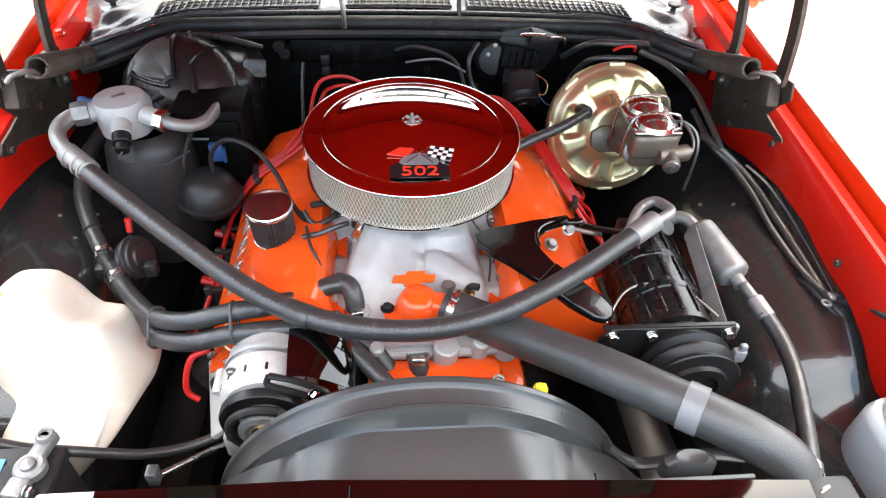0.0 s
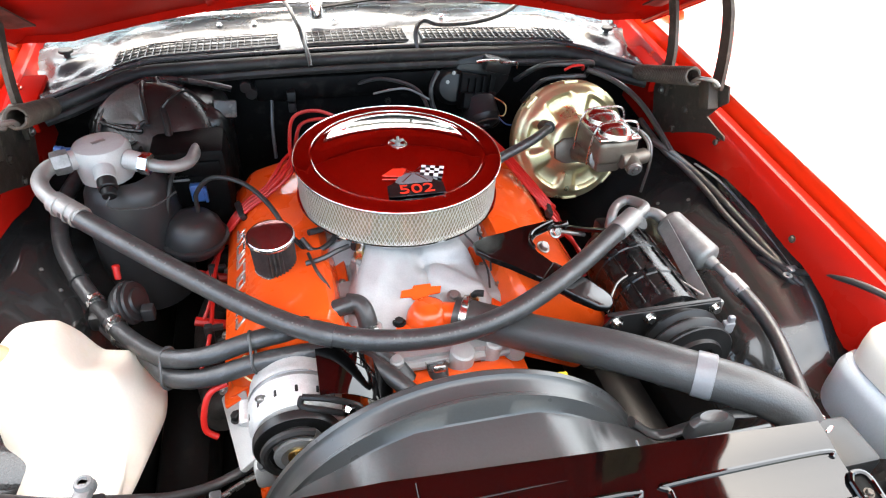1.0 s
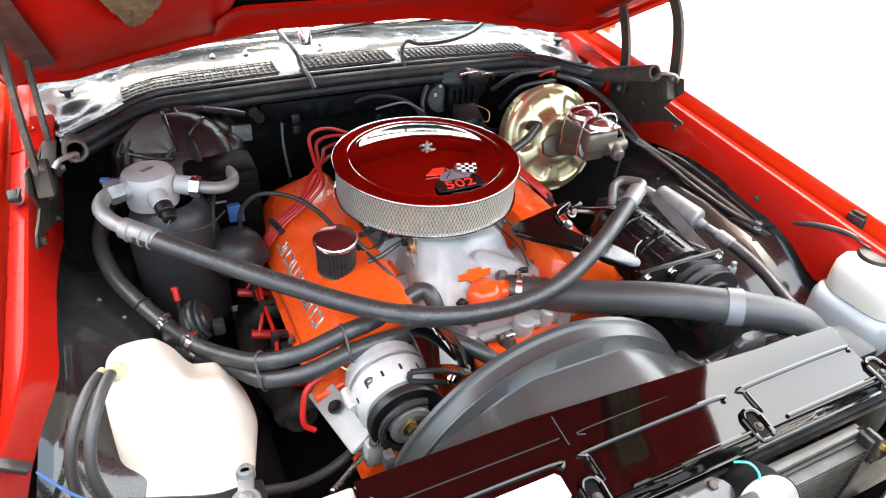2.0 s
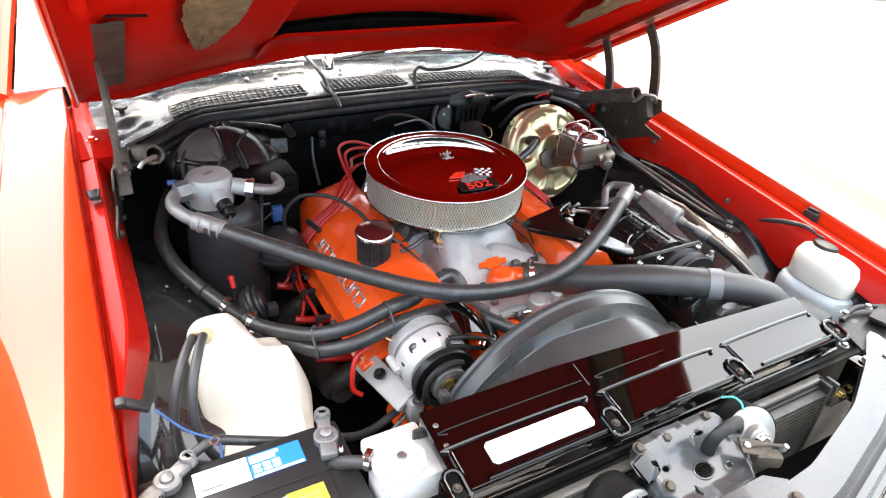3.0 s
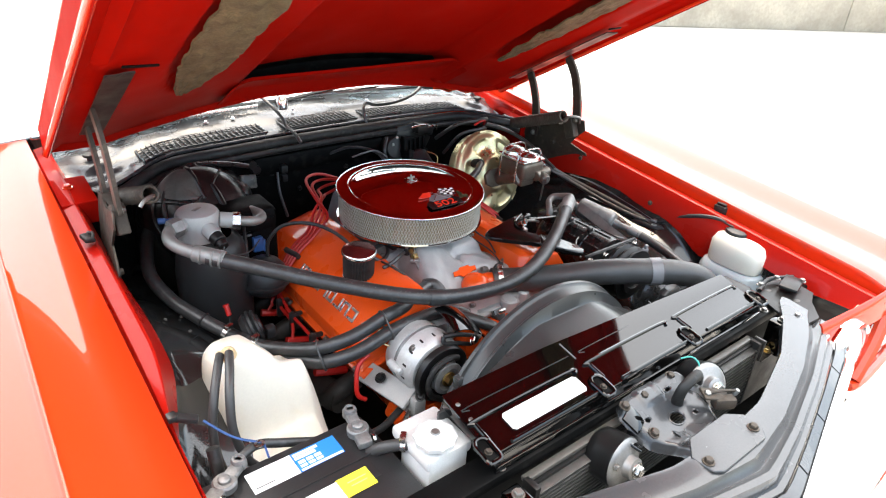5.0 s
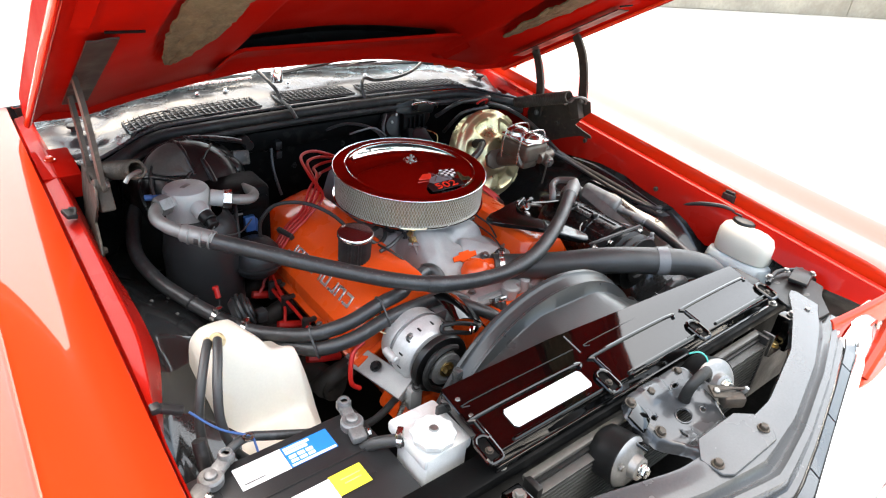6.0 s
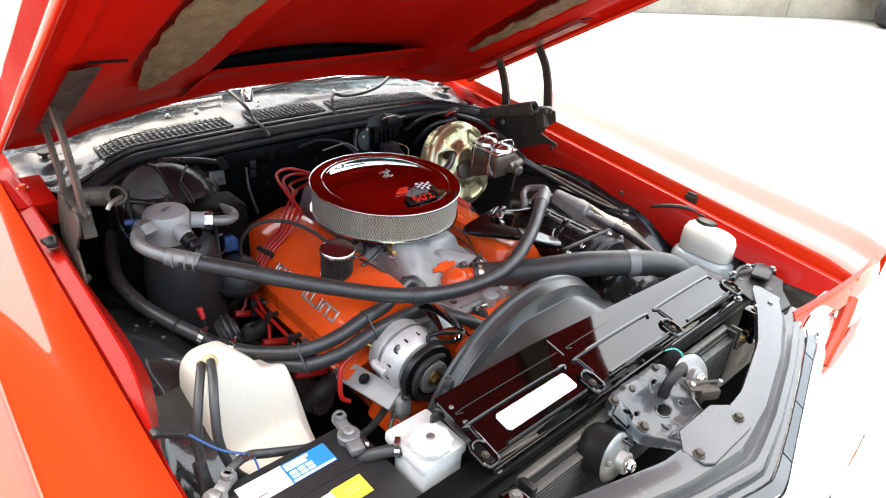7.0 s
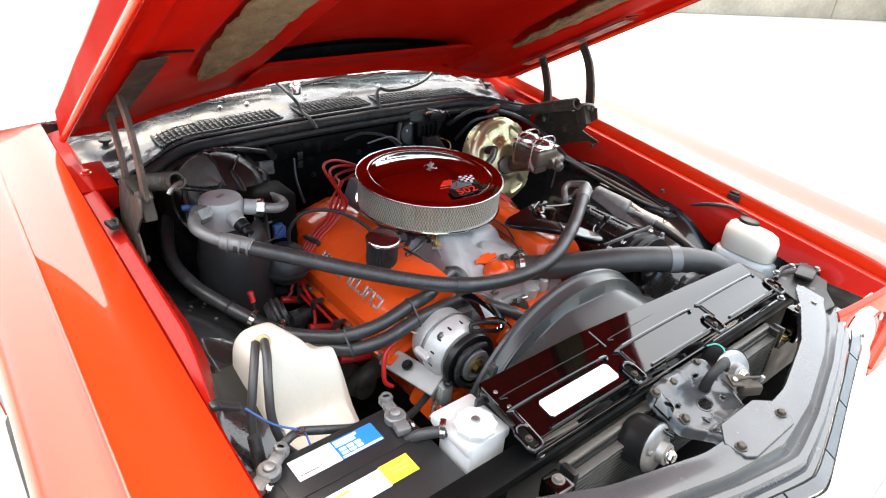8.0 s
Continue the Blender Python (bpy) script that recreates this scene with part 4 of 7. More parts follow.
for x, y in ((-0.115, -0.30), (0.118, -0.30), (0.04, -0.305), (-0.045, -0.305), (-0.13, -0.20), (0.133, -0.21), (-0.13, -0.08), (0.133, -0.09)):
    bolt(engine, (x, y, intake(x, y) + 0.001), (0.2 * (1 if x > 0 else -1), 0, 1), STEEL, 1.1)
part("carburettor", join(box((0, 0, 0.845), (0.15, 0.20, 0.03), 0.006), box((0, -0.10, 0.838), (0.12, 0.04, 0.03), 0.008), box((0.088, -0.02, 0.838), (0.03, 0.10, 0.035), 0.006)), STEEL, engine)
for x, y in ((-0.072, -0.107), (0.072, -0.107)):
    bolt(engine, (x, y, 0.845), (0, 0, 1), STEEL, 1.3)

# thermostat neck
neck = part("water_neck", join(lathe([(0, 0.040), (0.014, 0.039), (0.026, 0.032), (0.033, 0.018), (0.036, 0.0)], 28, Matrix.Translation((0.000, -0.262, 0.772))),
                               tube([(0.0, -0.262, 0.782), (0.025, -0.266, 0.787), (0.055, -0.278, 0.788), (0.075, -0.290, 0.788)], 0.0215, 18, 6),
                               prism([(-0.052, -0.012), (-0.040, -0.022), (0.04, -0.026), (0.052, -0.012), (0.050, 0.012), (0.036, 0.024), (-0.036, 0.024), (-0.052, 0.012)], 0.010, Matrix.Translation((0.0, -0.262, 0.770)), 0.003)), ORANGE, engine, "orange thermostat neck")
for x in (-0.046, 0.046):
    bolt(neck, (x, -0.262 - 0.005 * (x > 0), 0.780), (0, 0, 1), BLACK if x < 0 else STEEL, 1.35)
sender = part("temperature_sender", join(lathe([(0, 0.0), (0.011, 0.0), (0.011, 0.010), (0.008, 0.012), (0.007, 0.018), (0, 0.018)], 6, Matrix.Translation((0.078, -0.240, 0.778)))), BRASS, engine, "brass sender")
part("sender_cap", tube([(0.078, -0.240, 0.796), (0.082, -0.243, 0.803), (0.092, -0.248, 0.805)], 0.0055, 8, 4), DULLRUB, sender)
bolt(engine, (0.047, -0.236, 0.796), (0, -0.3, 1), STEEL, 1.5)
part("cast_badge", prism([(-0.034, -0.006), (-0.016, -0.006), (-0.014, -0.012), (0.012, -0.012), (0.010, -0.006), (0.030, -0.006), (0.034, 0.006), (0.016, 0.006), (0.018, 0.012), (-0.010, 0.012), (-0.012, 0.006), (-0.030, 0.006)], 0.003,
                         Matrix.Translation((-0.005, -0.226, intake(0, -0.226) + 0.004)) @ pose(0, 0, 0, 30, 0, 0), 0.0008, 1), ORANGE, engine, "orange raised badge outline")


def valve_cover(side):
    """A long sloping cover with a flange, a crowned face and raised bars."""
    sec = [(0.118, 0.776), (0.126, 0.774), (0.128, 0.786), (0.138, 0.816), (0.149, 0.827), (0.165, 0.828), (0.205, 0.817), (0.251, 0.804), (0.263, 0.797), (0.302, 0.748), (0.311, 0.734), (0.312, 0.722), (0.309, 0.704), (0.307, 0.697), (0.315, 0.690)]
    y0, y1 = -0.285, 0.215
    ys = [(y0, 0.62), (y0 + 0.004, 0.78), (y0 + 0.012, 0.92), (y0 + 0.024, 0.985), (y0 + 0.04, 1), (-0.1, 1), (0.0, 1), (0.1, 1), (y1 - 0.04, 1), (y1 - 0.024, 0.985), (y1 - 0.012, 0.92), (y1 - 0.004, 0.78), (y1, 0.62)]
    base = Vector((0.218, 0.733))
    bm = bmesh.new()
    rows = []
    for y, f in ys:
        row = []
        for k, (x, z) in enumerate(sec):
            q = base + (Vector((x, z)) - base) * (f if 2 <= k <= 12 else 1.0)
            row.append(bm.verts.new((side * q.x, y, q.y)))
        rows.append(row)
    for a, b in zip(rows, rows[1:]):
        for k in range(len(sec) - 1):
            bm.faces.new((a[k], a[k + 1], b[k + 1], b[k]))
    for row in (rows[0], rows[-1]):
        bm.faces.new(row)
    return bm


for s in (-1, 1):
    vc = part("valve_cover", valve_cover(s), ORANGE, engine, "orange enamelled valve cover", 26)
    part("flange", join(box((s * 0.120, -0.035, 0.773), (0.022, 0.51, 0.007), 0.002, (0, s * 29, 0)), box((s * 0.310, -0.035, 0.690), (0.016, 0.51, 0.007), 0.002, (0, s * 29, 0)), box((s * 0.22, -0.290, 0.730), (0.21, 0.016, 0.007), 0.002, (0, s * 24, 0))), ORANGE, vc)
    slope = math.degrees(math.atan2(0.049, 0.039))
    # nine raised silver marks along the outer face, each of a stem and two or three strokes
    for k in range(9 if s < 0 else 2):
        y = -0.201 + 0.0292 * k if s < 0 else -0.235 + 0.029 * k
        mm = Matrix.Translation((s * 0.2825, y, 0.7735)) @ pose(0, 0, 0, 0, s * slope, 0)
        strokes = [((0, -0.0095), (0.027, 0.0056))]
        strokes += [((0.0107 * e, 0.0), (0.0056, 0.0235)) for e in (-1, 1) if (k + e) % 3]
        if k % 2:
            strokes.append(((0, 0.0095), (0.027, 0.0056)))
        bars = [box((x_, y_, 0), (w_, d_, 0.003), 0.0008, None, 1) for (x_, y_), (w_, d_) in strokes]
        for b_ in bars:
            b_.transform(mm)
        part("raised_letter_bar", join(*bars), LETTER if s < 0 else ORANGE, vc, "silver raised bars" if s < 0 else "")
    for y in (-0.27, -0.15, 0.02, 0.16):
        bolt(vc, (s * 0.121, y, 0.779), (s * 0.4, 0, 0.9), STEEL, 0.9)
        bolt(vc, (s * 0.318, y, 0.695), (s * 0.4, 0, 0.9), STEEL, 0.9)
    # exhaust side: red boots along the head
    part("cylinder_head", box((s * 0.222, -0.035, 0.68), (0.16, 0.485, 0.07), 0.012, (0, s * 27, 0)), ORANGE, engine)
    part("exhaust_manifold", join(tube([(s * 0.33, -0.24, 0.60), (s * 0.36, -0.1, 0.58), (s * 0.36, 0.05, 0.57), (s * 0.33, 0.2, 0.52)], 0.032, 12, 6, 0.04), *[tube([(s * 0.29, y, 0.63), (s * 0.33, y, 0.62), (s * 0.36, y + 0.01, 0.59)], 0.022, 10, 4, 0.04) for y in (-0.23, -0.10, 0.03, 0.16)]), DARKIRON, engine)
    for y in (-0.21, -0.08, 0.05, 0.17):
        part("plug_boot", tube([(s * 0.305, y, 0.648), (s * 0.345, y, 0.660), (s * 0.375, y + 0.004, 0.668)], 0.0085, 8, 4), WIRE, engine)

# ---- air cleaner ----
air = thing("air_cleaner", "round chrome air cleaner with a mesh side", "air cleaner", (0, 0, 0.855))
lid = part("lid", lathe([(0, 0.9465)] + [(r, 0.9465 - 0.90 * r * r) for r in (0.012, 0.025, 0.04, 0.055, 0.07, 0.085, 0.10, 0.115, 0.13, 0.14)] + [(0.1435, 0.9289), (0.1452, 0.9283), (0.1468, 0.9296), (0.1484, 0.9302), (0.1500, 0.9292), (0.153, 0.9288), (0.162, 0.9291), (0.172, 0.9293), (0.1766, 0.9291), (0.1784, 0.9284), (0.1790, 0.9268), (0.1784, 0.9250), (0.1755, 0.9240)], 128, Matrix.Translation((0, 0, 0.93)) @ pose(0, 0, 0, 1.2, 0, 0) @ Matrix.Translation((0, 0, -0.93))), LIDCHROME, air, "mirror chrome lid", 60)
part("base_pan", lathe([(0.05, 0.845), (0.12, 0.848), (0.168, 0.854), (0.1755, 0.8555), (0.1772, 0.858), (0.1765, 0.8605), (0.172, 0.8612), (0.16, 0.8612)], 96), CHROME, air, "chrome base rim")
part("filter_paper", lathe([(0.163, 0.858), (0.163, 0.925)], 240, None, 0.006), PAPER, air, "pale pleated filter paper", 0)


def mesh_screen(r, z0, z1, n, turn):
    """Expanded-metal screen: two crossing sets of thin strands."""
    verts, faces = [], []
    m = 8
    for way in (-1, 1):
        for i in range(n):
            start = 2 * math.pi * i / n
            base = len(verts)
            for k in range(m + 1):
                a = start + way * turn * k / m
                z = z0 + (z1 - z0) * k / m
                for da, dr in ((-0.0030, 0.0), (0.0030, 0.0), (0.0, -0.0014)):
                    verts.append(((r + dr + 0.0004 * way) * math.cos(a + da), (r + dr + 0.0004 * way) * math.sin(a + da), z))
            for k in range(m):
                b = base + 3 * k
                for e in range(3):
                    f = (e + 1) % 3
                    faces.append((b + e, b + f, b + 3 + f, b + 3 + e))
    me = bpy.data.meshes.new("tmp")
    me.from_pydata(verts, [], faces)
    bm = bmesh.new()
    bm.from_mesh(me)
    bpy.data.meshes.remove(me)
    return bm


part("mesh_screen", mesh_screen(0.1725, 0.860, 0.9240, 170, 0.165), MESHZINC, air, "bright expanded-metal screen", 0)
nut = part("wing_nut", join(rod((0, 0, 0.944), (0, 0, 0.952), 0.0045), box((0.0060, 0, 0.951), (0.009, 0.0025, 0.005), 0.0012, (0, -22, 0)), box((-0.0060, 0, 0.951), (0.009, 0.0025, 0.005), 0.0012, (0, 22, 0)), rod((0, 0, 0.949), (0, 0, 0.959), 0.0024)), STEEL, air, "plated wing nut")
part("cup_washer", lathe([(0.004, 0.9450), (0.009, 0.9452), (0.0130, 0.9472), (0.0150, 0.9470), (0.0162, 0.9458), (0.0165, 0.9435)], 32), ZINC, nut)
# badge: two flags over a numbered plate
tilt = Matrix.Translation((0.008, -0.1, 0.9371)) @ pose(0, 0, 0, 10.2, 0, 0)
badge = part("badge", prism([(-0.046, -0.040), (0.044, -0.040), (0.044, -0.016), (0.036, -0.012), (0.018, 0.004), (-0.016, 0.004), (-0.036, -0.010), (-0.046, -0.016)], 0.0012, tilt), BLACKINK, air, "black number plate badge", 0)
part("badge_shield", prism([(-0.026, -0.014), (0.026, -0.014), (0.030, -0.006), (0.022, 0.006), (0.006, 0.011), (-0.008, 0.011), (-0.024, 0.004), (-0.032, -0.008)], 0.0016, tilt), TAPE, badge, "grey shield", 0)
part("red_flag", prism([(-0.050, 0.010), (-0.020, 0.004), (-0.008, 0.022), (-0.030, 0.024)], 0.0020, tilt), REDINK, badge, "red flag", 0)
for i in range(5):
    for j in range(4):
        x, y = 0.010 + 0.0072 * i + 0.002 * j, 0.004 + 0.0058 * j - 0.0016 * i
        part("flag_square", prism([(x, y), (x + 0.0072, y - 0.0016), (x + 0.0092, y + 0.0042), (x + 0.002, y + 0.0058)], 0.0020, tilt), WHITE if (i + j) % 2 else BLACKINK, badge, "", 0)
for a, b in (((-0.022, -0.012), (0.014, 0.024)), ((0.022, -0.012), (-0.014, 0.024))):
    part("flag_pole", box((0, 0, 0), (math.dist(a, b), 0.0012, 0.0012), 0), ZINC, badge).matrix_basis = Matrix.Translation(-ORIGIN[air.name]) @ tilt @ Matrix.Translation(((a[0] + b[0]) / 2, (a[1] + b[1]) / 2, 0.0022)) @ pose(0, 0, 0, 0, 0, math.degrees(math.atan2(b[1] - a[1], b[0] - a[0]))) @ Matrix.Translation(ORIGIN[air.name])
part("number", words("502", 0.027, 0.0006, tilt @ Matrix.Translation((-0.001, -0.0275, 0.0018)) @ Matrix.Diagonal((1.45, 1.0, 1, 1))), REDINK, badge, "red number 502", 0)

# ---- crankcase breather ----
br = thing("breather", "small chrome-capped breather with a pleated filter", "breather filter", (-0.222, -0.129, 0.81))
m = toward((-0.222, -0.125, 0.806), (-0.03, -0.08, 1))
part("filter", lathe([(0, 0.005), (0.030, 0.005), (0.0335, 0.008), (0.0345, 0.064), (0.0325, 0.066)], 64, m, 0.0055), GAUZE, br, "dark pleated gauze", 0)
part("cap", lathe([(0.0335, 0.062), (0.0360, 0.063), (0.0368, 0.067), (0.0358, 0.071), (0.034, 0.0722), (0, 0.0724)], 48, m), DARKRED, br, "dark red mirror cap")
part("cap_ring", lathe([(0.0362, 0.064), (0.0376, 0.066), (0.0372, 0.0705), (0.0355, 0.0722)], 48, m), CHROME, br, "chrome rim")
part("collar", lathe([(0.016, -0.006), (0.016, 0.006), (0.030, 0.008), (0.034, 0.006)], 32, m), ZINC, br)

# ---- hoses ----
ac = thing("suction_hose", "long black rubber air-conditioning hose with alloy ends", "hose", (0, -0.33, 0.82))
LINE = [(-0.516, -0.060, 0.910), (-0.44, -0.125, 0.895), (-0.34, -0.205, 0.872), (-0.235, -0.285, 0.852), (-0.155, -0.328, 0.842), (-0.07, -0.352, 0.838), (0.02, -0.355, 0.838), (0.11, -0.335, 0.846), (0.21, -0.288, 0.860), (0.29, -0.240, 0.874), (0.345, -0.205, 0.882)]
part("sheath", tube(LINE, 0.0152, 20, 8, 0.012), RUBBER, ac, "black rubber sheath")
fit_l = Vector((-0.530, -0.047, 0.9135))
part("ferrule", join(rod((-0.535, -0.040, 0.9155), (-0.490, -0.080, 0.9065), 0.0168, n=24), *[rod(fit_l + Vector((0.038, -0.034, -0.007)) * f, fit_l + Vector((0.038, -0.034, -0.007)) * (f + 0.08), 0.0176) for f in (0.1, 0.55, 0.85)]), PIPE, ac, "crimped alloy ferrule")
part("elbow", tube([(-0.532, -0.042, 0.915), (-0.552, -0.018, 0.921), (-0.562, 0.012, 0.926), (-0.552, 0.040, 0.930), (-0.525, 0.055, 0.932)], 0.0125, 16, 8), PIPE, ac, "bent alloy pipe")
part("union_nut", lathe([(0.012, -0.014), (0.019, -0.012), (0.020, 0.0), (0.019, 0.012), (0.012, 0.014)], 6, toward((-0.538, 0.050, 0.931), (1, 0.35, 0.02))), LEAD, ac, "dull alloy union nut", 20)
part("ferrule", rod((0.318, -0.222, 0.878), (0.362, -0.194, 0.885), 0.0170, n=24), PIPE, ac, "crimped alloy ferrule")
part("loop_pipe", tube([(0.350, -0.203, 0.883), (0.378, -0.184, 0.882), (0.394, -0.172, 0.880), (0.401, -0.155, 0.875), (0.400, -0.128, 0.865), (0.392, -0.115, 0.860), (0.376, -0.117, 0.853), (0.362, -0.130, 0.848), (0.354, -0.142, 0.835), (0.352, -0.145, 0.79)], 0.0085, 14, 6), PIPE, ac, "looped alloy pipe")
part("splice_band", lathe([(0.0155, -0.016), (0.0165, -0.016), (0.0168, 0.016), (0.0155, 0.016)], 24, toward((-0.163, -0.325, 0.8425), (0.08, -0.035, -0.008))), RUBBER, ac)
# a row of pale print marks along the hose
line = curve_points(LINE, 24)
for k in range(30, len(line) - 60, 2):
    if (k * 37) % 11 < 3 or 105 < k < 116:
        continue
    p, d = line[k], (line[k + 1] - line[k - 1]).normalized()
    side = d.cross(Vector((0, 0, 1))).normalized()
    out = (Vector((0, -0.55, 0.83)) - d * d.dot(Vector((0, -0.55, 0.83)))).normalized()
    mm = Matrix((d, out.cross(d), out)).transposed().to_4x4()
    mm.translation = p + out * 0.0154
    b = box((0, 0, 0), (0.0020 + 0.002 * ((k * 13) % 5) / 5, 0.0022, 0.0004), 0)
    b.transform(mm)
    part("print_mark", b, PALEINK, ac, "", 0)

rh = thing("radiator_hose", "thick black upper radiator hose with grey tape", "hose", (0.25, -0.42, 0.79))
RH = [(0.040, -0.269, 0.788), (0.066, -0.284, 0.788), (0.10, -0.308, 0.791), (0.16, -0.360, 0.806), (0.235, -0.428, 0.830), (0.318, -0.493, 0.838), (0.385, -0.536, 0.832), (0.425, -0.562, 0.812), (0.437, -0.590, 0.770)]
part("tube", tube(RH, 0.0290, 24, 8, 0.006), GREYHOSE, rh, "black rubber tube")
clamp(rh, (0.054, -0.277, 0.788), (0.03, -0.017, 0.0), 0.0292, 0.011)
clamp(rh, (0.431, -0.572, 0.800), (0.012, -0.028, -0.042), 0.0292, 0.014)
tapeway = Vector((0.083, -0.064, 0.010)).normalized()
part("tape_band", lathe([(0.0293, -0.0125), (0.0312, -0.012), (0.0312, 0.012), (0.0293, 0.0125)], 32, toward((0.322, -0.495, 0.838), tapeway)), TAPE, rh, "grey tape band")

hh = thing("heater_hose", "pair of black heater hoses strapped together", "hose", (-0.35, -0.25, 0.75))
A = [(-0.112, -0.233, 0.806), (-0.150, -0.248, 0.810), (-0.205, -0.272, 0.806), (-0.262, -0.283, 0.806), (-0.33, -0.280, 0.785), (-0.388, -0.252, 0.764), (-0.432, -0.205, 0.750), (-0.466, -0.162, 0.744), (-0.492, -0.125, 0.750)]
B = [(-0.150, -0.300, 0.785), (-0.205, -0.305, 0.789), (-0.262, -0.306, 0.784), (-0.33, -0.300, 0.762), (-0.385, -0.270, 0.741), (-0.418, -0.222, 0.731), (-0.448, -0.178, 0.724), (-0.474, -0.152, 0.724), (-0.494, -0.132, 0.735)]
part("tube", tube(A, 0.0138, 16, 8, 0.015), RUBBER, hh)
part("tube", tube(B, 0.0138, 16, 8, 0.015), RUBBER, hh)
part("tube", tube([(-0.150, -0.300, 0.785), (-0.10, -0.305, 0.778), (-0.06, -0.33, 0.755), (-0.03, -0.37, 0.715), (-0.015, -0.40, 0.68)], 0.0138, 16, 8, 0.015), RUBBER, hh)
part("tube", tube([(-0.500, -0.112, 0.752), (-0.522, -0.080, 0.762), (-0.548, -0.035, 0.775), (-0.575, 0.03, 0.790), (-0.585, 0.12, 0.81), (-0.55, 0.24, 0.83), (-0.50, 0.34, 0.83)], 0.0138, 16, 8, 0.015), RUBBER, hh)
tee = part("tee_fitting", join(rod((-0.484, -0.138, 0.746), (-0.506, -0.105, 0.753), 0.0150), rod((-0.486, -0.142, 0.729), (-0.500, -0.122, 0.748), 0.0125), box((-0.503, -0.124, 0.742), (0.03, 0.03, 0.03), 0.008)), BLACK, hh, "black tee fitting")
clamp(tee, (-0.474, -0.150, 0.7445), (0.026, -0.037, -0.006), 0.0142)
clamp(tee, (-0.508, -0.101, 0.754), (0.02, -0.04, -0.009), 0.0142)
clamp(tee, (-0.472, -0.154, 0.7245), (0.026, -0.022, 0.0), 0.0142)
for p, d, w in (((-0.262, -0.2945, 0.795), (-1, 0.0, -0.2), 0.026), ((-0.387, -0.261, 0.7525), (-1, 0.6, -0.35), 0.027), ((-0.537, -0.055, 0.769), (-0.5, 0.9, 0.25), 0.014)):
    mm = toward(p, d)
    ring = [mm @ Vector((0.0150 * math.cos(a), 0.0150 * math.sin(a), 0)) for a in (math.radians(10 * k) for k in range(37))]
    if w > 0.02:
        up = (Vector((0, -0.023, -0.022))).normalized() * 0.0152
        ring = [mm.translation + (q - mm.translation) + up * (1 if (q - mm.translation).dot(up) > 0 else -1) for q in ring]
    part("cable_tie", tube(ring, 0.0022, 6, 1), DULLRUB if w < 0.02 else GREYHOSE, hh, "narrow cable tie")
part("water_pipe", join(tube([(-0.122, -0.230, 0.807), (-0.104, -0.237, 0.806), (-0.096, -0.250, 0.796), (-0.093, -0.262, 0.776), (-0.092, -0.266, 0.755)], 0.0150, 14, 6)), RUBBER, hh)
clamp(hh, (-0.0935, -0.261, 0.778), (0.002, -0.010, -0.02), 0.0152)

lower = thing("heater_return_hose", "black heater return hose dropping to the water pump", "hose", (-0.04, -0.395, 0.755))
part("tube", tube([(-0.118, -0.300, 0.782), (-0.100, -0.328, 0.777), (-0.076, -0.356, 0.772), (-0.050, -0.384, 0.760), (-0.032, -0.400, 0.735)], 0.0130, 14, 8), RUBBER, lower)
by = thing("bypass_hose", "short black bypass hose with a clamp", "hose", (0.0, -0.35, 0.72))
part("tube", tube([(-0.004, -0.335, 0.762), (-0.002, -0.350, 0.745), (0.004, -0.365, 0.715), (0.008, -0.375, 0.68)], 0.0150, 14, 6), RUBBER, by)
clamp(by, (-0.004, -0.338, 0.759), (0, -0.5, -0.8), 0.0152)

# ---- air conditioning compressor ----
comp = thing("compressor", "black cylindrical air-conditioning compressor with a pulley", "compressor", (0.37, -0.25, 0.68))
cm = toward((0.372, -0.345, 0.772), (0.0, 1, 0.0))
part("body", lathe([(0, 0), (0.050, 0), (0.062, 0.004), (0.0635, 0.012), (0.0635, 0.060), (0.0655, 0.062), (0.0655, 0.072), (0.0635, 0.074), (0.0635, 0.130), (0.0655, 0.132), (0.0655, 0.142), (0.0635, 0.144), (0.0635, 0.19), (0.058, 0.205), (0.045, 0.215), (0, 0.22)], 40, cm), COMPRESSOR, comp, "ribbed gloss black shell")
for k in range(7):
    a = radians(24 + 22 * k)
    for y, n in ((-0.305, 0.052), (-0.243, 0.052), (-0.178, 0.044)):
        rib = box((0, 0, 0), (0.0045, n, 0.0035), 0.001, None, 1)
        rib.transform(Matrix.Translation((0.372 + 0.0648 * math.cos(a), y, 0.772 + 0.0648 * math.sin(a))) @ pose(0, 0, 0, 0, 90 - math.degrees(a), 0))
        part("cooling_rib", rib, COMPRESSOR, comp)
for y in (-0.21, -0.275):
    for a in (100, 130):
        part("crimp_lug", box((0.372 + 0.068 * math.cos(radians(a)), y, 0.772 + 0.068 * math.sin(radians(a))), (0.016, 0.010, 0.009), 0.002, (0, 90 - a, 0)), COMPRESSOR, comp)
pul = part("pulley", lathe([(0.012, 0.0), (0.030, 0.0), (0.032, -0.006), (0.044, -0.006), (0.046, 0.0), (0.058, 0.002), (0.0645, 0.002), (0.0660, 0.004), (0.058, 0.012), (0.058, 0.014), (0.066, 0.021), (0.067, 0.024), (0.058, 0.032), (0.058, 0.034), (0.066, 0.041), (0.064, 0.046), (0.03, 0.046)], 48, toward((0.372, -0.418, 0.772), (0, 1, 0))), BLACK, comp, "black twin-groove pulley")
part("hub", lathe([(0, -0.004), (0.010, -0.004), (0.012, 0.004), (0.026, 0.004), (0.028, 0.010)], 24, toward((0.372, -0.418, 0.772), (0, 1, 0))), STEEL, pul)
part("clutch_coil", rod((0.372, -0.37, 0.772), (0.372, -0.345, 0.772), 0.055, n=32), BLACK, comp)
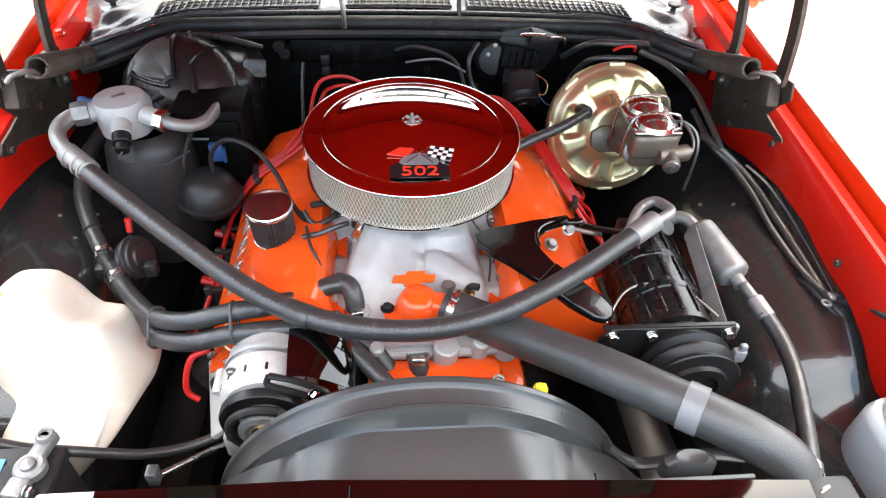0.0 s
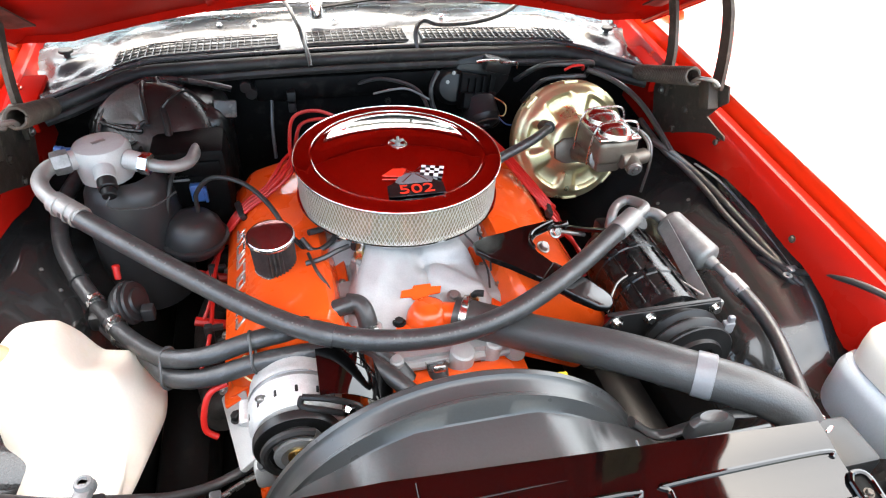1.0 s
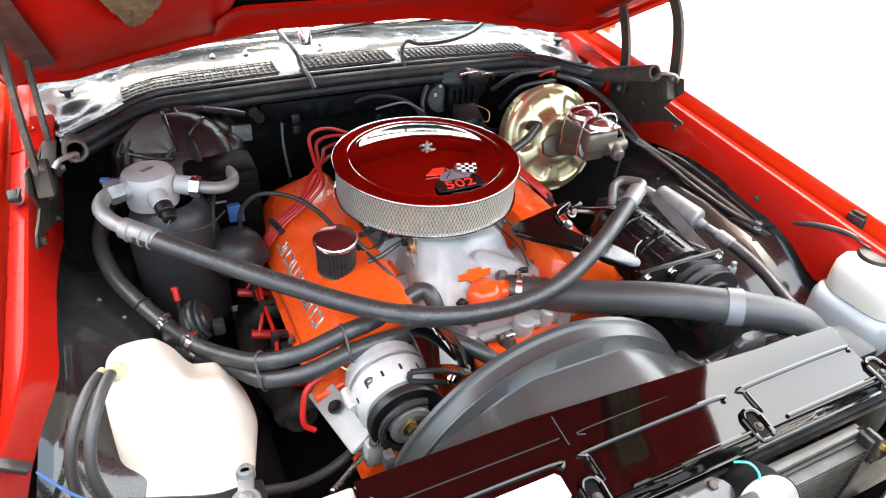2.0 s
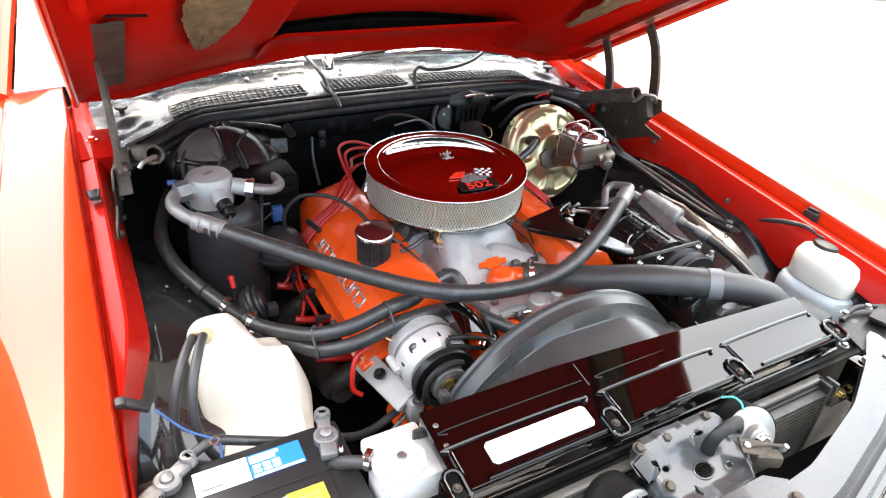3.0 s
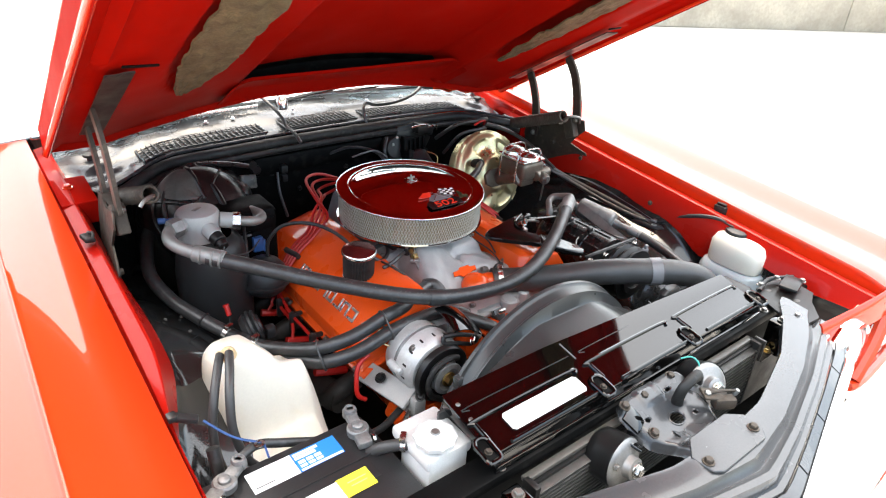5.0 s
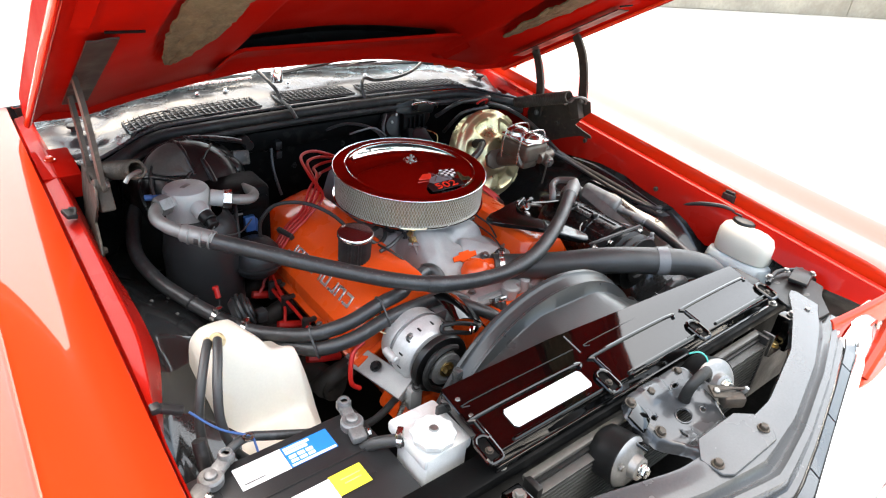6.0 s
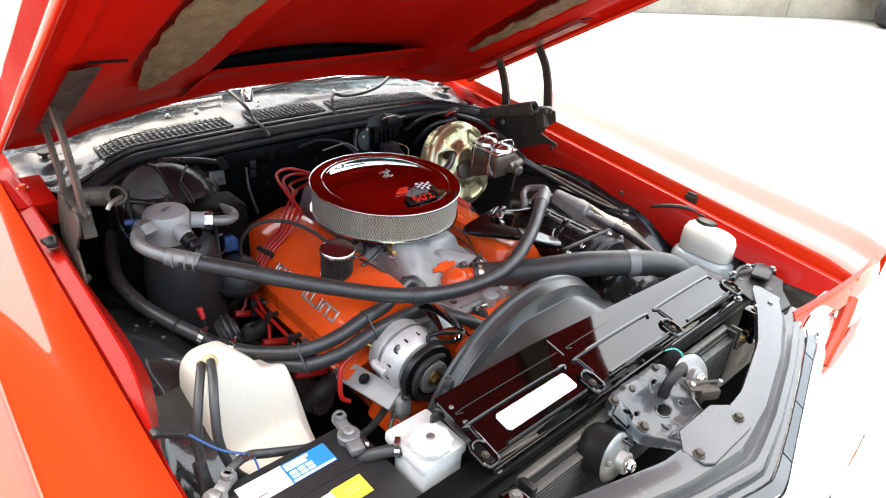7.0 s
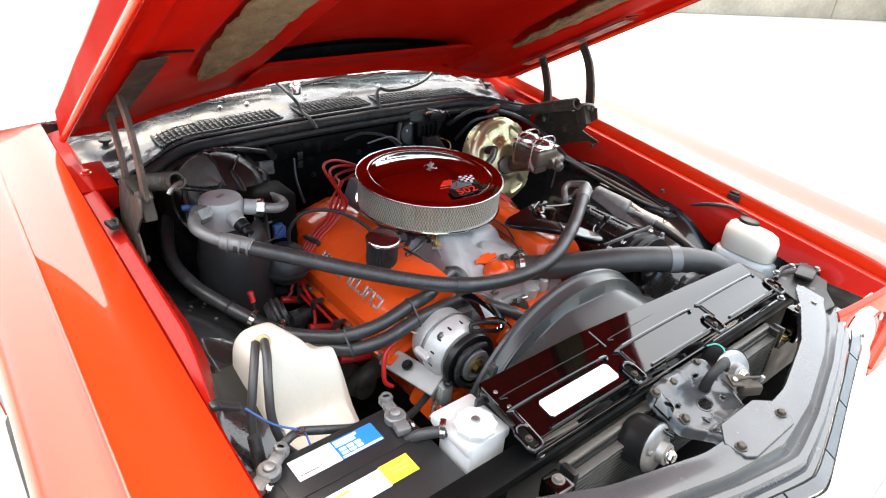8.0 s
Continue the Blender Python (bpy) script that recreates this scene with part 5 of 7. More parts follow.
plate = part("mount_plate", join(prism([(0.245, 0.805), (0.262, 0.830), (0.44, 0.828), (0.448, 0.806), (0.335, 0.800), (0.32, 0.72), (0.262, 0.71)], 0.006, Matrix(((1, 0, 0, 0), (0, 0, 1, -0.360), (0, 1, 0, 0), (0, 0, 0, 1))), 0.0012, 1), box((0.345, -0.355, 0.829), (0.19, 0.007, 0.004), 0.0015)), BLACK, comp, "gloss black mounting plate")
for x in (0.264, 0.319, 0.430):
    bolt(plate, (x, -0.361, 0.817), (0, -1, 0.1), ZINC, 1.35)
part("connector", join(box((0.436, -0.392, 0.806), (0.018, 0.012, 0.022), 0.003), box((0.438, -0.392, 0.82), (0.010, 0.008, 0.014), 0.002)), TAPE, comp, "grey plug")
part("manifold_block", join(box((0.375, -0.128, 0.805), (0.075, 0.03, 0.045), 0.006), rod((0.395, -0.13, 0.80), (0.41, -0.15, 0.835), 0.016)), BLACK, comp)

# hose muffler and its strap
muf = thing("hose_muffler", "grey alloy muffler can on a strap", "muffler", (0.485, -0.21, 0.79))
ma, mb = Vector((0.460, -0.152, 0.832)), Vector((0.490, -0.262, 0.816))
part("can", lathe([(0, 0), (0.013, 0.001), (0.0235, 0.003), (0.0260, 0.006), (0.0265, 0.010), (0.0265, 0.096), (0.0255, 0.101), (0.021, 0.105), (0.012, 0.107), (0.010, 0.122)], 32, toward(ma, mb - ma)), MUFFLER, muf, "grey can")
part("inlet_pipe", tube([(0.464, -0.155, 0.826), (0.452, -0.130, 0.832), (0.435, -0.118, 0.826), (0.415, -0.122, 0.80)], 0.0105, 12, 6), PIPE, muf)
part("outlet_pipe", join(tube([(0.497, -0.258, 0.812), (0.500, -0.280, 0.812), (0.506, -0.300, 0.809)], 0.0080, 12, 5), rod((0.503, -0.292, 0.810), (0.511, -0.326, 0.804), 0.0125)), PIPE, muf)
part("strap", join(sheet(lambda u, v: (0.447 - 0.011 * u - 0.014 * v, -0.172 - 0.180 * u, 0.850 - 0.033 * u - 0.018 * v), steps(0, 1, 4), steps(0, 1, 2), 0.003), box((0.434, -0.354, 0.812), (0.028, 0.010, 0.026), 0.003)), MUFFLER, muf, "flat alloy strap")
dh = thing("discharge_hose", "black discharge hose curving down to the condenser", "hose", (0.53, -0.45, 0.75))
part("tube", tube([(0.508, -0.318, 0.806), (0.518, -0.360, 0.796), (0.516, -0.410, 0.788), (0.502, -0.462, 0.784), (0.484, -0.510, 0.785), (0.464, -0.556, 0.788)], 0.0115, 14, 8, 0.012), RUBBER, dh)
part("end_fitting", join(rod((0.468, -0.548, 0.788), (0.452, -0.580, 0.790), 0.0135), lathe([(0.010, 0), (0.016, 0.002), (0.016, 0.014), (0.010, 0.016)], 6, toward((0.458, -0.57, 0.789), (-0.5, -1, 0)))), ZINC, dh)

# steering-pump style bracket across the bank
bk = thing("accessory_bracket", "gloss black steel accessory bracket", "bracket", (0.2, -0.2, 0.80))
BRACKET = [(0.089, -0.181), (0.114, -0.167), (0.149, -0.163), (0.183, -0.153), (0.205, -0.150), (0.242, -0.139), (0.247, -0.153), (0.228, -0.160), (0.201, -0.169), (0.185, -0.186), (0.179, -0.202), (0.182, -0.224),
           (0.202, -0.260), (0.217, -0.283), (0.190, -0.305), (0.162, -0.278), (0.133, -0.246), (0.108, -0.223), (0.089, -0.202)]
part("plate", prism(BRACKET[::-1], 0.010, Matrix.Translation((0, 0, 0.846)), 0.0028, 2), WAVYBLACK, bk, "pressed black plate")
along = Vector((0.072, -0.063, -0.020)).normalized()
across = along.cross(Vector((0, 0, -1))).normalized()
up = across.cross(along) if across.cross(along).z > 0 else along.cross(across)
flat = Matrix((along, up.cross(along), up)).transposed().to_4x4()
part("arm", prism([(-0.012, -0.026), (0.045, -0.023), (0.080, -0.021), (0.096, -0.012), (0.100, 0.002), (0.094, 0.016), (0.078, 0.022), (0.045, 0.022), (-0.012, 0.026)], 0.014, Matrix.Translation((0.190, -0.276, 0.844)) @ flat, 0.0055, 3), WAVYBLACK, bk, "curved black arm")
part("hook", tube([(0.183, -0.212, 0.857), (0.182, -0.195, 0.859), (0.192, -0.176, 0.860), (0.212, -0.163, 0.860), (0.236, -0.152, 0.860)], 0.0032, 8, 6), GLOSS, bk)
bolt(bk, (0.244, -0.156, 0.840), (0.1, -0.8, 0.5), ZINC, 1.45)
part("tab", box((0.252, -0.148, 0.842), (0.030, 0.010, 0.030), 0.004, (25, 0, 0)), GLOSS, bk)
part("stay", tube([(0.262, -0.150, 0.842), (0.300, -0.158, 0.838), (0.345, -0.165, 0.835)], 0.010, 10, 5, 0, 0.3), GLOSS, bk)
bolt(bk, (0.208, -0.192, 0.838), (0.3, -0.3, 0.9), STEEL, 1.5)

# ---- alternator ----
alt = thing("alternator", "bare alloy alternator with a black pulley", "alternator", (-0.215, -0.36, 0.67))
am = toward((-0.212, -0.298, 0.735), (0, -1, 0))
part("rear_case", lathe([(0, 0), (0.035, 0), (0.053, 0.004), (0.061, 0.013), (0.0632, 0.020), (0.0632, 0.034), (0.0655, 0.037), (0.0655, 0.045)], 40, am), BRIGHTCAST, alt, "cast alloy rear case")
part("stator", lathe([(0.0645, 0.045), (0.0632, 0.046), (0.0632, 0.0525), (0.0645, 0.0535)], 40, am), HORNFACE, alt, "dull laminated stator ring")
part("front_case", lathe([(0.0630, 0.0530), (0.0660, 0.0540), (0.0660, 0.070), (0.0648, 0.074), (0.0640, 0.090), (0.056, 0.099), (0.035, 0.102), (0.0, 0.103)], 40, am), BRIGHTCAST, alt, "cast alloy front case")
for k in range(14):
    a = radians(360 / 14 * k + 8)
    part("vent_slot", box((-0.212 + 0.0632 * math.cos(a), -0.374, 0.735 + 0.0632 * math.sin(a)), (0.004, 0.014, 0.0045), 0.001, (0, -math.degrees(a), 0)), BLACK, alt)
for k in range(2):
    a = radians(120 * k + 175)
    part("case_lug", rod((-0.212 + 0.069 * math.cos(a), -0.336, 0.735 + 0.069 * math.sin(a)), (-0.212 + 0.069 * math.cos(a), -0.376, 0.735 + 0.069 * math.sin(a)), 0.0085, bev=0.003), BRIGHTCAST, alt)
for k in range(4):
    a = radians(90 * k + 40)
    bolt(alt, (-0.212 + 0.066 * math.cos(a), -0.372, 0.735 + 0.066 * math.sin(a)), (0, -1, 0), STEEL, 1.0)
part("fan", lathe([(0.020, 0.106), (0.054, 0.106), (0.0600, 0.110), (0.0605, 0.120), (0.0585, 0.1235), (0.0560, 0.1215), (0.0500, 0.1155), (0.036, 0.1135), (0.026, 0.114)], 48, am), BLACK, alt, "black dished fan")
ap = part("pulley", lathe([(0.024, 0.112), (0.033, 0.116), (0.0345, 0.119), (0.027, 0.126), (0.027, 0.128), (0.0335, 0.135), (0.0325, 0.139), (0.024, 0.141), (0.020, 0.138), (0.012, 0.138)], 40, am), HORNFACE, alt, "stepped silver pulley")
part("hub_nut", join(lathe([(0, 0.150), (0.009, 0.148), (0.010, 0.136)], 6, am), lathe([(0.010, 0.138), (0.015, 0.140), (0.016, 0.136)], 32, am)), BRASS, ap, "yellow-plated hub nut")
part("plug", join(box((-0.248, -0.312, 0.772), (0.020, 0.024, 0.016), 0.003, (0, -30, 0)), tube([(-0.256, -0.305, 0.775), (-0.275, -0.29, 0.785), (-0.282, -0.305, 0.772), (-0.268, -0.318, 0.762), (-0.252, -0.312, 0.768)], 0.0016, 6, 6)), CLEARCOVER, alt, "cream plug and wire loop")
slotbk = part("slotted_bracket", join(tube([(-0.200, -0.398, 0.806), (-0.170, -0.404, 0.803), (-0.135, -0.410, 0.790), (-0.126, -0.412, 0.780), (-0.140, -0.413, 0.775), (-0.175, -0.410, 0.788), (-0.202, -0.404, 0.795), (-0.200, -0.398, 0.806)], 0.0045, 8, 5)), BLACK, alt, "black slotted bracket")
bolt(slotbk, (-0.142, -0.416, 0.786), (0.5, -0.8, 0.3), CHROME, 1.3)
part("shield", sheet(lambda u, v: (-0.177 + 0.100 * u, -0.338 - 0.064 * v + 0.006 * u, 0.826 - 0.066 * u * u - 0.018 * v * v), steps(0, 1, 16), steps(0, 1, 8), 0.003), GLOSS, alt, "gloss black heat shield")
low = thing("support_bracket", "bare alloy lower support bracket with bolts", "bracket", (-0.28, -0.33, 0.66))
part("plate", join(box((-0.290, -0.335, 0.690), (0.045, 0.14, 0.012), 0.004, (0, -35, 12)), box((-0.262, -0.395, 0.672), (0.03, 0.05, 0.05), 0.008)), ALLOY, low)
bolt(low, (-0.296, -0.330, 0.703), (-0.5, 0, 0.85), BLACK, 1.5)
bolt(low, (-0.262, -0.415, 0.700), (-0.3, -0.5, 0.8), BLACK, 1.2)
part("tension_rod", rod((-0.275, -0.40, 0.66), (-0.345, -0.47, 0.70), 0.0045), ZINC, low)
part("block_foot", join(box((-0.245, -0.36, 0.60), (0.06, 0.09, 0.05), 0.012, (0, 30, 0)), box((-0.215, -0.40, 0.63), (0.05, 0.02, 0.06), 0.006)), ORANGE, low, "orange engine foot")

# ---- fan and shroud ----
shroud = thing("fan_shroud", "black plastic fan shroud behind the radiator", "fan shroud", (0, -0.53, 0.5))
ARCS = [(-0.470, 0.256), (-0.4705, 0.263), (-0.474, 0.2655), (-0.480, 0.2645), (-0.4825, 0.261), (-0.486, 0.259), (-0.503, 0.2575), (-0.5055, 0.2600), (-0.509, 0.2595), (-0.5105, 0.255), (-0.5165, 0.2415), (-0.5185, 0.2395), (-0.556, 0.2375), (-0.600, 0.235)]


def shroud_at(u, v):
    k = int(v)
    y, r = ARCS[k]
    a = radians(u)
    z = 0.600 + (r + 0.027) * math.sin(a)
    x = r * 1.06 * math.cos(a)
    if k >= 10:
        f = (k - 9) / 4
        low = 0.828 - 0.02 * abs(x) / 0.3
        z = z + (max(z, low) - z) * f
        z = min(z, (0.858, 0.856, 0.850, 0.838)[k - 10])
        x *= 1 + 0.10 * f * abs(math.cos(a))
    return (x, y, z)


part("ring", sheet(shroud_at, steps(12, 168, 64), range(len(ARCS)), 0.003), SHROUD, shroud, "arched plastic hood", 28)
part("flange", join(box((0, -0.585, 0.62), (0.72, 0.006, 0.44), 0.002)), SHROUD, shroud)
part("lug", lathe([(0.0, 0.006), (0.016, 0.013), (0.026, 0.004), (0.028, -0.02)], 24, Matrix.Translation((0.300, -0.556, 0.822)) @ Matrix.Diagonal((1.2, 0.6, 1, 1))), SHROUD, shroud)
part("tail_rim", tube([(0.225, -0.505, 0.778), (0.262, -0.515, 0.752), (0.30, -0.525, 0.770), (0.335, -0.535, 0.800), (0.375, -0.545, 0.808)], 0.010, 10, 6, 0, 0.6), SHROUD, shroud)
part("wire_clip", join(box((-0.295, -0.553, 0.847), (0.012, 0.014, 0.022), 0.002)), SHROUD, shroud)
fan = thing("cooling_fan", "dark steel cooling fan behind the radiator", "fan", (0, -0.50, 0.63))
part("hub", rod((0, -0.47, 0.63), (0, -0.525, 0.63), 0.06), BLACK, fan)
for k in range(6):
    part("blade", box((0, 0, 0), (0.20, 0.004, 0.075), 0.001), BLACK, fan).matrix_basis = pose(0, 0, 0, 0, 60 * k + 15, 0) @ Matrix.Translation((0.135, 0, 0)) @ pose(0, 0, 0, 28, 0, 0) @ Matrix.Translation((0, 0.50, -0.63))
solid("dipstick_cap", join(rod((0.152, -0.430, 0.785), (0.152, -0.430, 0.801), 0.010), box((0.152, -0.430, 0.803), (0.015, 0.009, 0.007), 0.002), rod((0.152, -0.430, 0.70), (0.152, -0.430, 0.787), 0.009)), YELLOW, "yellow filler cap beside the shroud", "filler cap", at=(0.152, -0.430, 0.70))

# ---- radiator end, cap and condenser ----
rad = thing("radiator", "alloy radiator with an eight-sided filler cap", "radiator", (0, -0.62, 0.45))
part("core", box((0.03, -0.615, 0.63), (0.68, 0.05, 0.40), 0.004), BLACK, rad)
part("end_tank", join(box((-0.385, -0.612, 0.66), (0.075, 0.075, 0.33), 0.008), box((-0.382, -0.600, 0.812), (0.085, 0.095, 0.022), 0.006)), TANK, rad, "silver end tank")
part("end_tank", box((0.445, -0.615, 0.66), (0.07, 0.07, 0.33), 0.008), BLACK, rad)
cap = part("cap", join(lathe([(0.020, 0), (0.028, 0.0), (0.0335, 0.004), (0.0335, 0.011), (0.030, 0.014), (0.012, 0.0165), (0.0, 0.016)], 20, Matrix.Translation((-0.393, -0.621, 0.830)), 0.0028), rod((-0.393, -0.621, 0.80), (-0.393, -0.621, 0.832), 0.022)), TANK, rad, "pale radiator cap", 25)
part("rivet", lathe([(0, 0.004), (0.006, 0.003), (0.008, 0)], 16, Matrix.Translation((-0.393, -0.621, 0.8455))), STEEL, cap)
part("overflow_spout", tube([(-0.405, -0.605, 0.812), (-0.425, -0.585, 0.810), (-0.45, -0.56, 0.795), (-0.47, -0.53, 0.76)], 0.0092, 12, 6), GREYHOSE, rad)
clamp(rad, (-0.424, -0.586, 0.810), (-1, 1, -0.1), 0.0095, 0.008)
cond = thing("condenser", "black finned condenser ahead of the radiator", "condenser", (0.05, -0.735, 0.5))
part("top_rail", box((0.028, -0.722, 0.780), (0.655, 0.014, 0.010), 0.003), DUSTY, cond, "dusty grey top rail")
part("frame", join(box((0.028, -0.735, 0.520), (0.655, 0.03, 0.012), 0.003), box((-0.295, -0.735, 0.65), (0.012, 0.03, 0.27), 0.003), box((0.350, -0.735, 0.65), (0.012, 0.03, 0.27), 0.003)), BLACK, cond)
for k in range(26):
    part("fin", box((0.028, -0.737, 0.767 - 0.0092 * k), (0.635, 0.024, 0.0036), 0.0012), FINS, cond)
part("core", box((0.028, -0.728, 0.645), (0.635, 0.012, 0.26), 0.0), BLACK, cond)
part("side_bracket", join(box((0.392, -0.742, 0.742), (0.060, 0.030, 0.004), 0.001, (14, 0, 0)), box((0.358, -0.742, 0.765), (0.006, 0.024, 0.05), 0.001)), SCUFF, cond, "scuffed steel angle bracket")
bolt(cond, (0.402, -0.744, 0.744), (0, -0.2, 1), BRASS, 1.3)
for x, z in ((-0.335, 0.785), (0.43, 0.80)):
    part("bracket", join(box((x, -0.745, z - 0.03), (0.035, 0.04, 0.075), 0.004)), GLOSS, cond, "black mounting bracket")
    bolt(cond, (x, -0.767, z - 0.02), (0, -1, 0.2), STEEL, 1.3)
    bolt(cond, (x, -0.745, z + 0.010), (0, 0, 1), STEEL, 1.3)

# horn and bonnet latch
def horn_at(c, way):
    horn = thing("horn", "round black horn with a dull silver face", "horn", (c[0], c[1], c[2] - 0.05), "horns")
    hm = toward(c, way)
    part("dish", lathe([(0, -0.040), (0.034, -0.040), (0.0405, -0.034), (0.0425, -0.020), (0.0425, 0.006), (0.0440, 0.008), (0.0440, 0.012)], 40, hm), BLACK, horn, "black dish")
    part("face", lathe([(0.0435, 0.010), (0.041, 0.014), (0.034, 0.018), (0.025, 0.019), (0.020, 0.022), (0.018, 0.034), (0.013, 0.036), (0, 0.036)], 40, hm), HORNFACE, horn, "silver face")
    bolt(horn, hm @ Vector((0, 0, 0.036)), hm.to_3x3() @ Vector((0, 0, 1)), ZINC, 1.7)
    bolt(horn, hm @ Vector((-0.03, 0.012, 0.018)), hm.to_3x3() @ Vector((0, 0, 1)), STEEL, 0.9)
    return horn


horn = horn_at((-0.132, -0.768, 0.764), (0.04, -0.98, 0.16))
part("bracket", join(box((-0.098, -0.770, 0.788), (0.060, 0.030, 0.005), 0.002, (20, 20, 30)), box((-0.078, -0.750, 0.805), (0.040, 0.035, 0.005), 0.002, (30, 0, 20))), GLOSS, horn, "gloss black bracket")
bolt(horn, (-0.073, -0.786, 0.802), (0, -0.4, 0.9), HINGE, 1.3)
horn_at((0.118, -0.757, 0.792), (-0.25, -0.85, 0.45))
latch = thing("bonnet_latch", "grey steel bonnet latch plate with bolts", "latch", (0.01, -0.79, 0.79))
LATCHZ = [(-0.862, 0.797), (-0.835, 0.797), (-0.82, 0.789), (-0.80, 0.788), (-0.76, 0.799), (-0.735, 0.812), (-0.722, 0.817), (-0.712, 0.815)]
HOLES = ((0.003, -0.781, 0.017, 0.012), (0.046, -0.790, 0.007, 0.005), (-0.028, -0.803, 0.005, 0.009), (0.032, -0.738, 0.009, 0.004), (-0.052, -0.760, 0.008, 0.005))


def latch_at(u, v):
    """The pressed plate: dished in the middle, its flanks folded down, a raised pad at the back."""
    half_l, half_r = between([(-0.862, 0.052), (-0.82, 0.056), (-0.79, 0.082), (-0.73, 0.090), (-0.712, 0.075)], v), between([(-0.862, 0.070), (-0.82, 0.076), (-0.79, 0.100), (-0.73, 0.100), (-0.712, 0.085)], v)
    x = u * (half_l if u < 0 else half_r)
    pad = ease(0.030, 0.024, abs(x + 0.012)) * ease(-0.748, -0.742, v)
    return (x, v, between(LATCHZ, v) - 0.018 * ease(0.78, 1.0, abs(u)) ** 2 + 0.004 * pad - 0.003 * (1 - min(1.0, abs(u) * 1.6)) ** 2)


pressed = sheet(latch_at, steps(-1, 1, 56), steps(-0.862, -0.712, 44), 0.0025)
bmesh.ops.delete(pressed, geom=[f for f in pressed.faces if any(((f.calc_center_median().x - a) / c) ** 2 + ((f.calc_center_median().y - b) / d) ** 2 < 1 for a, b, c, d in HOLES)], context="FACES")
part("plate", pressed, HEADER, latch, "grey dished plate with punched holes", 50)
for a, b, c, d in HOLES:
    part("hole_rim", tube([(a + c * math.cos(k * 0.5236), b + d * math.sin(k * 0.5236), between(LATCHZ, b + d * math.sin(k * 0.5236)) - 0.002) for k in range(13)], 0.0020, 6, 3), HEADER, latch)
part("tongue", join(prism([(-0.085, -0.895), (-0.07, -0.905), (0.05, -0.905), (0.068, -0.89), (0.072, -0.855), (0.045, -0.835), (-0.055, -0.835), (-0.088, -0.86)], 0.004, Matrix.Translation((0, 0, 0.8165)), 0.0012, 1)), HEADER, latch, "grey front plate")
bolt(latch, (0.054, -0.881, 0.8205), (0, 0, 1), HINGE, 1.25)
bolt(latch, (-0.074, -0.880, 0.8205), (0, 0, 1), HINGE, 1.25)
for x, y, z in ((-0.078, -0.728, 0.822), (0.060, -0.722, 0.818), (-0.025, -0.728, 0.818)):
    bolt(latch, (x, y, z - 0.004), (0, -0.3, 1), HINGE, 1.25)
part("hook", tube([(0.030, -0.762, 0.790), (0.022, -0.765, 0.815), (0.026, -0.768, 0.838), (0.046, -0.770, 0.850), (0.066, -0.769, 0.846), (0.076, -0.767, 0.828)], 0.0100, 10, 8, 0, 0.6), DULLRUB, latch, "black curved catch")
part("release_lever", join(box((0.080, -0.798, 0.817), (0.050, 0.026, 0.005), 0.002, (8, 8, -30)), box((0.090, -0.812, 0.806), (0.04, 0.02, 0.022), 0.005, (0, 0, -30)), tube([(0.060, -0.790, 0.822), (0.090, -0.803, 0.824), (0.118, -0.815, 0.820)], 0.0025, 6, 4)), HINGE, latch, "plated release lever")
part("white_knob", lathe([(0, 0.009), (0.004, 0.008), (0.005, 0.0), (0.004, -0.005)], 16, toward((0.118, -0.815, 0.815), (0.1, -0.3, 1))), HORNFACE, latch, "small pale cable end")
bolt(latch, (0.066, -0.791, 0.819), (0, -0.2, 1), STEEL, 1.1)
solid("ground_wire", tube([(0.095, -0.716, 0.835), (0.105, -0.728, 0.842), (0.108, -0.742, 0.838), (0.104, -0.750, 0.825)], 0.0016, 6, 6), GREENWIRE, "thin green wire at the latch", "wire", at=(0.1, -0.73, 0.825))

# ---- brakes ----
bo = Vector((0.398, 0.145, 0.838))
ax = Vector((0.02, -0.94, 0.34)).normalized()
booster = thing("brake_booster", "gold zinc-plated brake servo drum", "brake booster", bo + Vector((0, 0.06, -0.13)))
bm_ = toward(bo, ax)


def drum(u, v):
    """The pressed face: a raised hub and rim with six hollow windows between broad spokes."""
    a = radians(u)
    z = between([(0.0, 0.030), (0.045, 0.030), (0.053, 0.026), (0.058, 0.020), (0.066, 0.018), (0.100, 0.014), (0.108, 0.008), (0.113, 0.001), (0.1215, -0.003), (0.1255, -0.010), (0.1256, -0.015), (0.119, -0.018)], min(v, 0.1256)) if v <= 0.1256 else 0
    spoke = abs(((u - 20) % 60) - 30) / 30
    hollow = ease(0.78, 0.42, spoke) * ease(0.058, 0.074, v) * ease(0.108, 0.094, v)
    z -= 0.012 * hollow
    return bm_ @ Vector((v * math.cos(a), v * math.sin(a), z))


part("drum", join(sheet(drum, steps(0, 360, 144), [0.001, 0.02, 0.040, 0.045, 0.049, 0.053, 0.058, 0.062, 0.066, 0.07, 0.08, 0.09, 0.097, 0.101, 0.105, 0.109, 0.113, 0.117, 0.1215, 0.124, 0.1255], 0.001),
                  lathe([(0.1255, -0.010), (0.1262, -0.014), (0.119, -0.017), (0.119, -0.05), (0.09, -0.075), (0.03, -0.085)], 64, bm_)), GOLD, booster, "gold-plated drum", 35)
for k in range(8):
    part("crimp_tab", box((0, 0, 0), (0.006, 0.030, 0.008), 0.001), GOLD, booster).matrix_basis = Matrix.Translation(-ORIGIN[booster.name]) @ bm_ @ pose(0, 0, 0, 0, 0, 45 * k) @ Matrix.Translation((0.122, 0, -0.005)) @ Matrix.Translation(ORIGIN[booster.name])
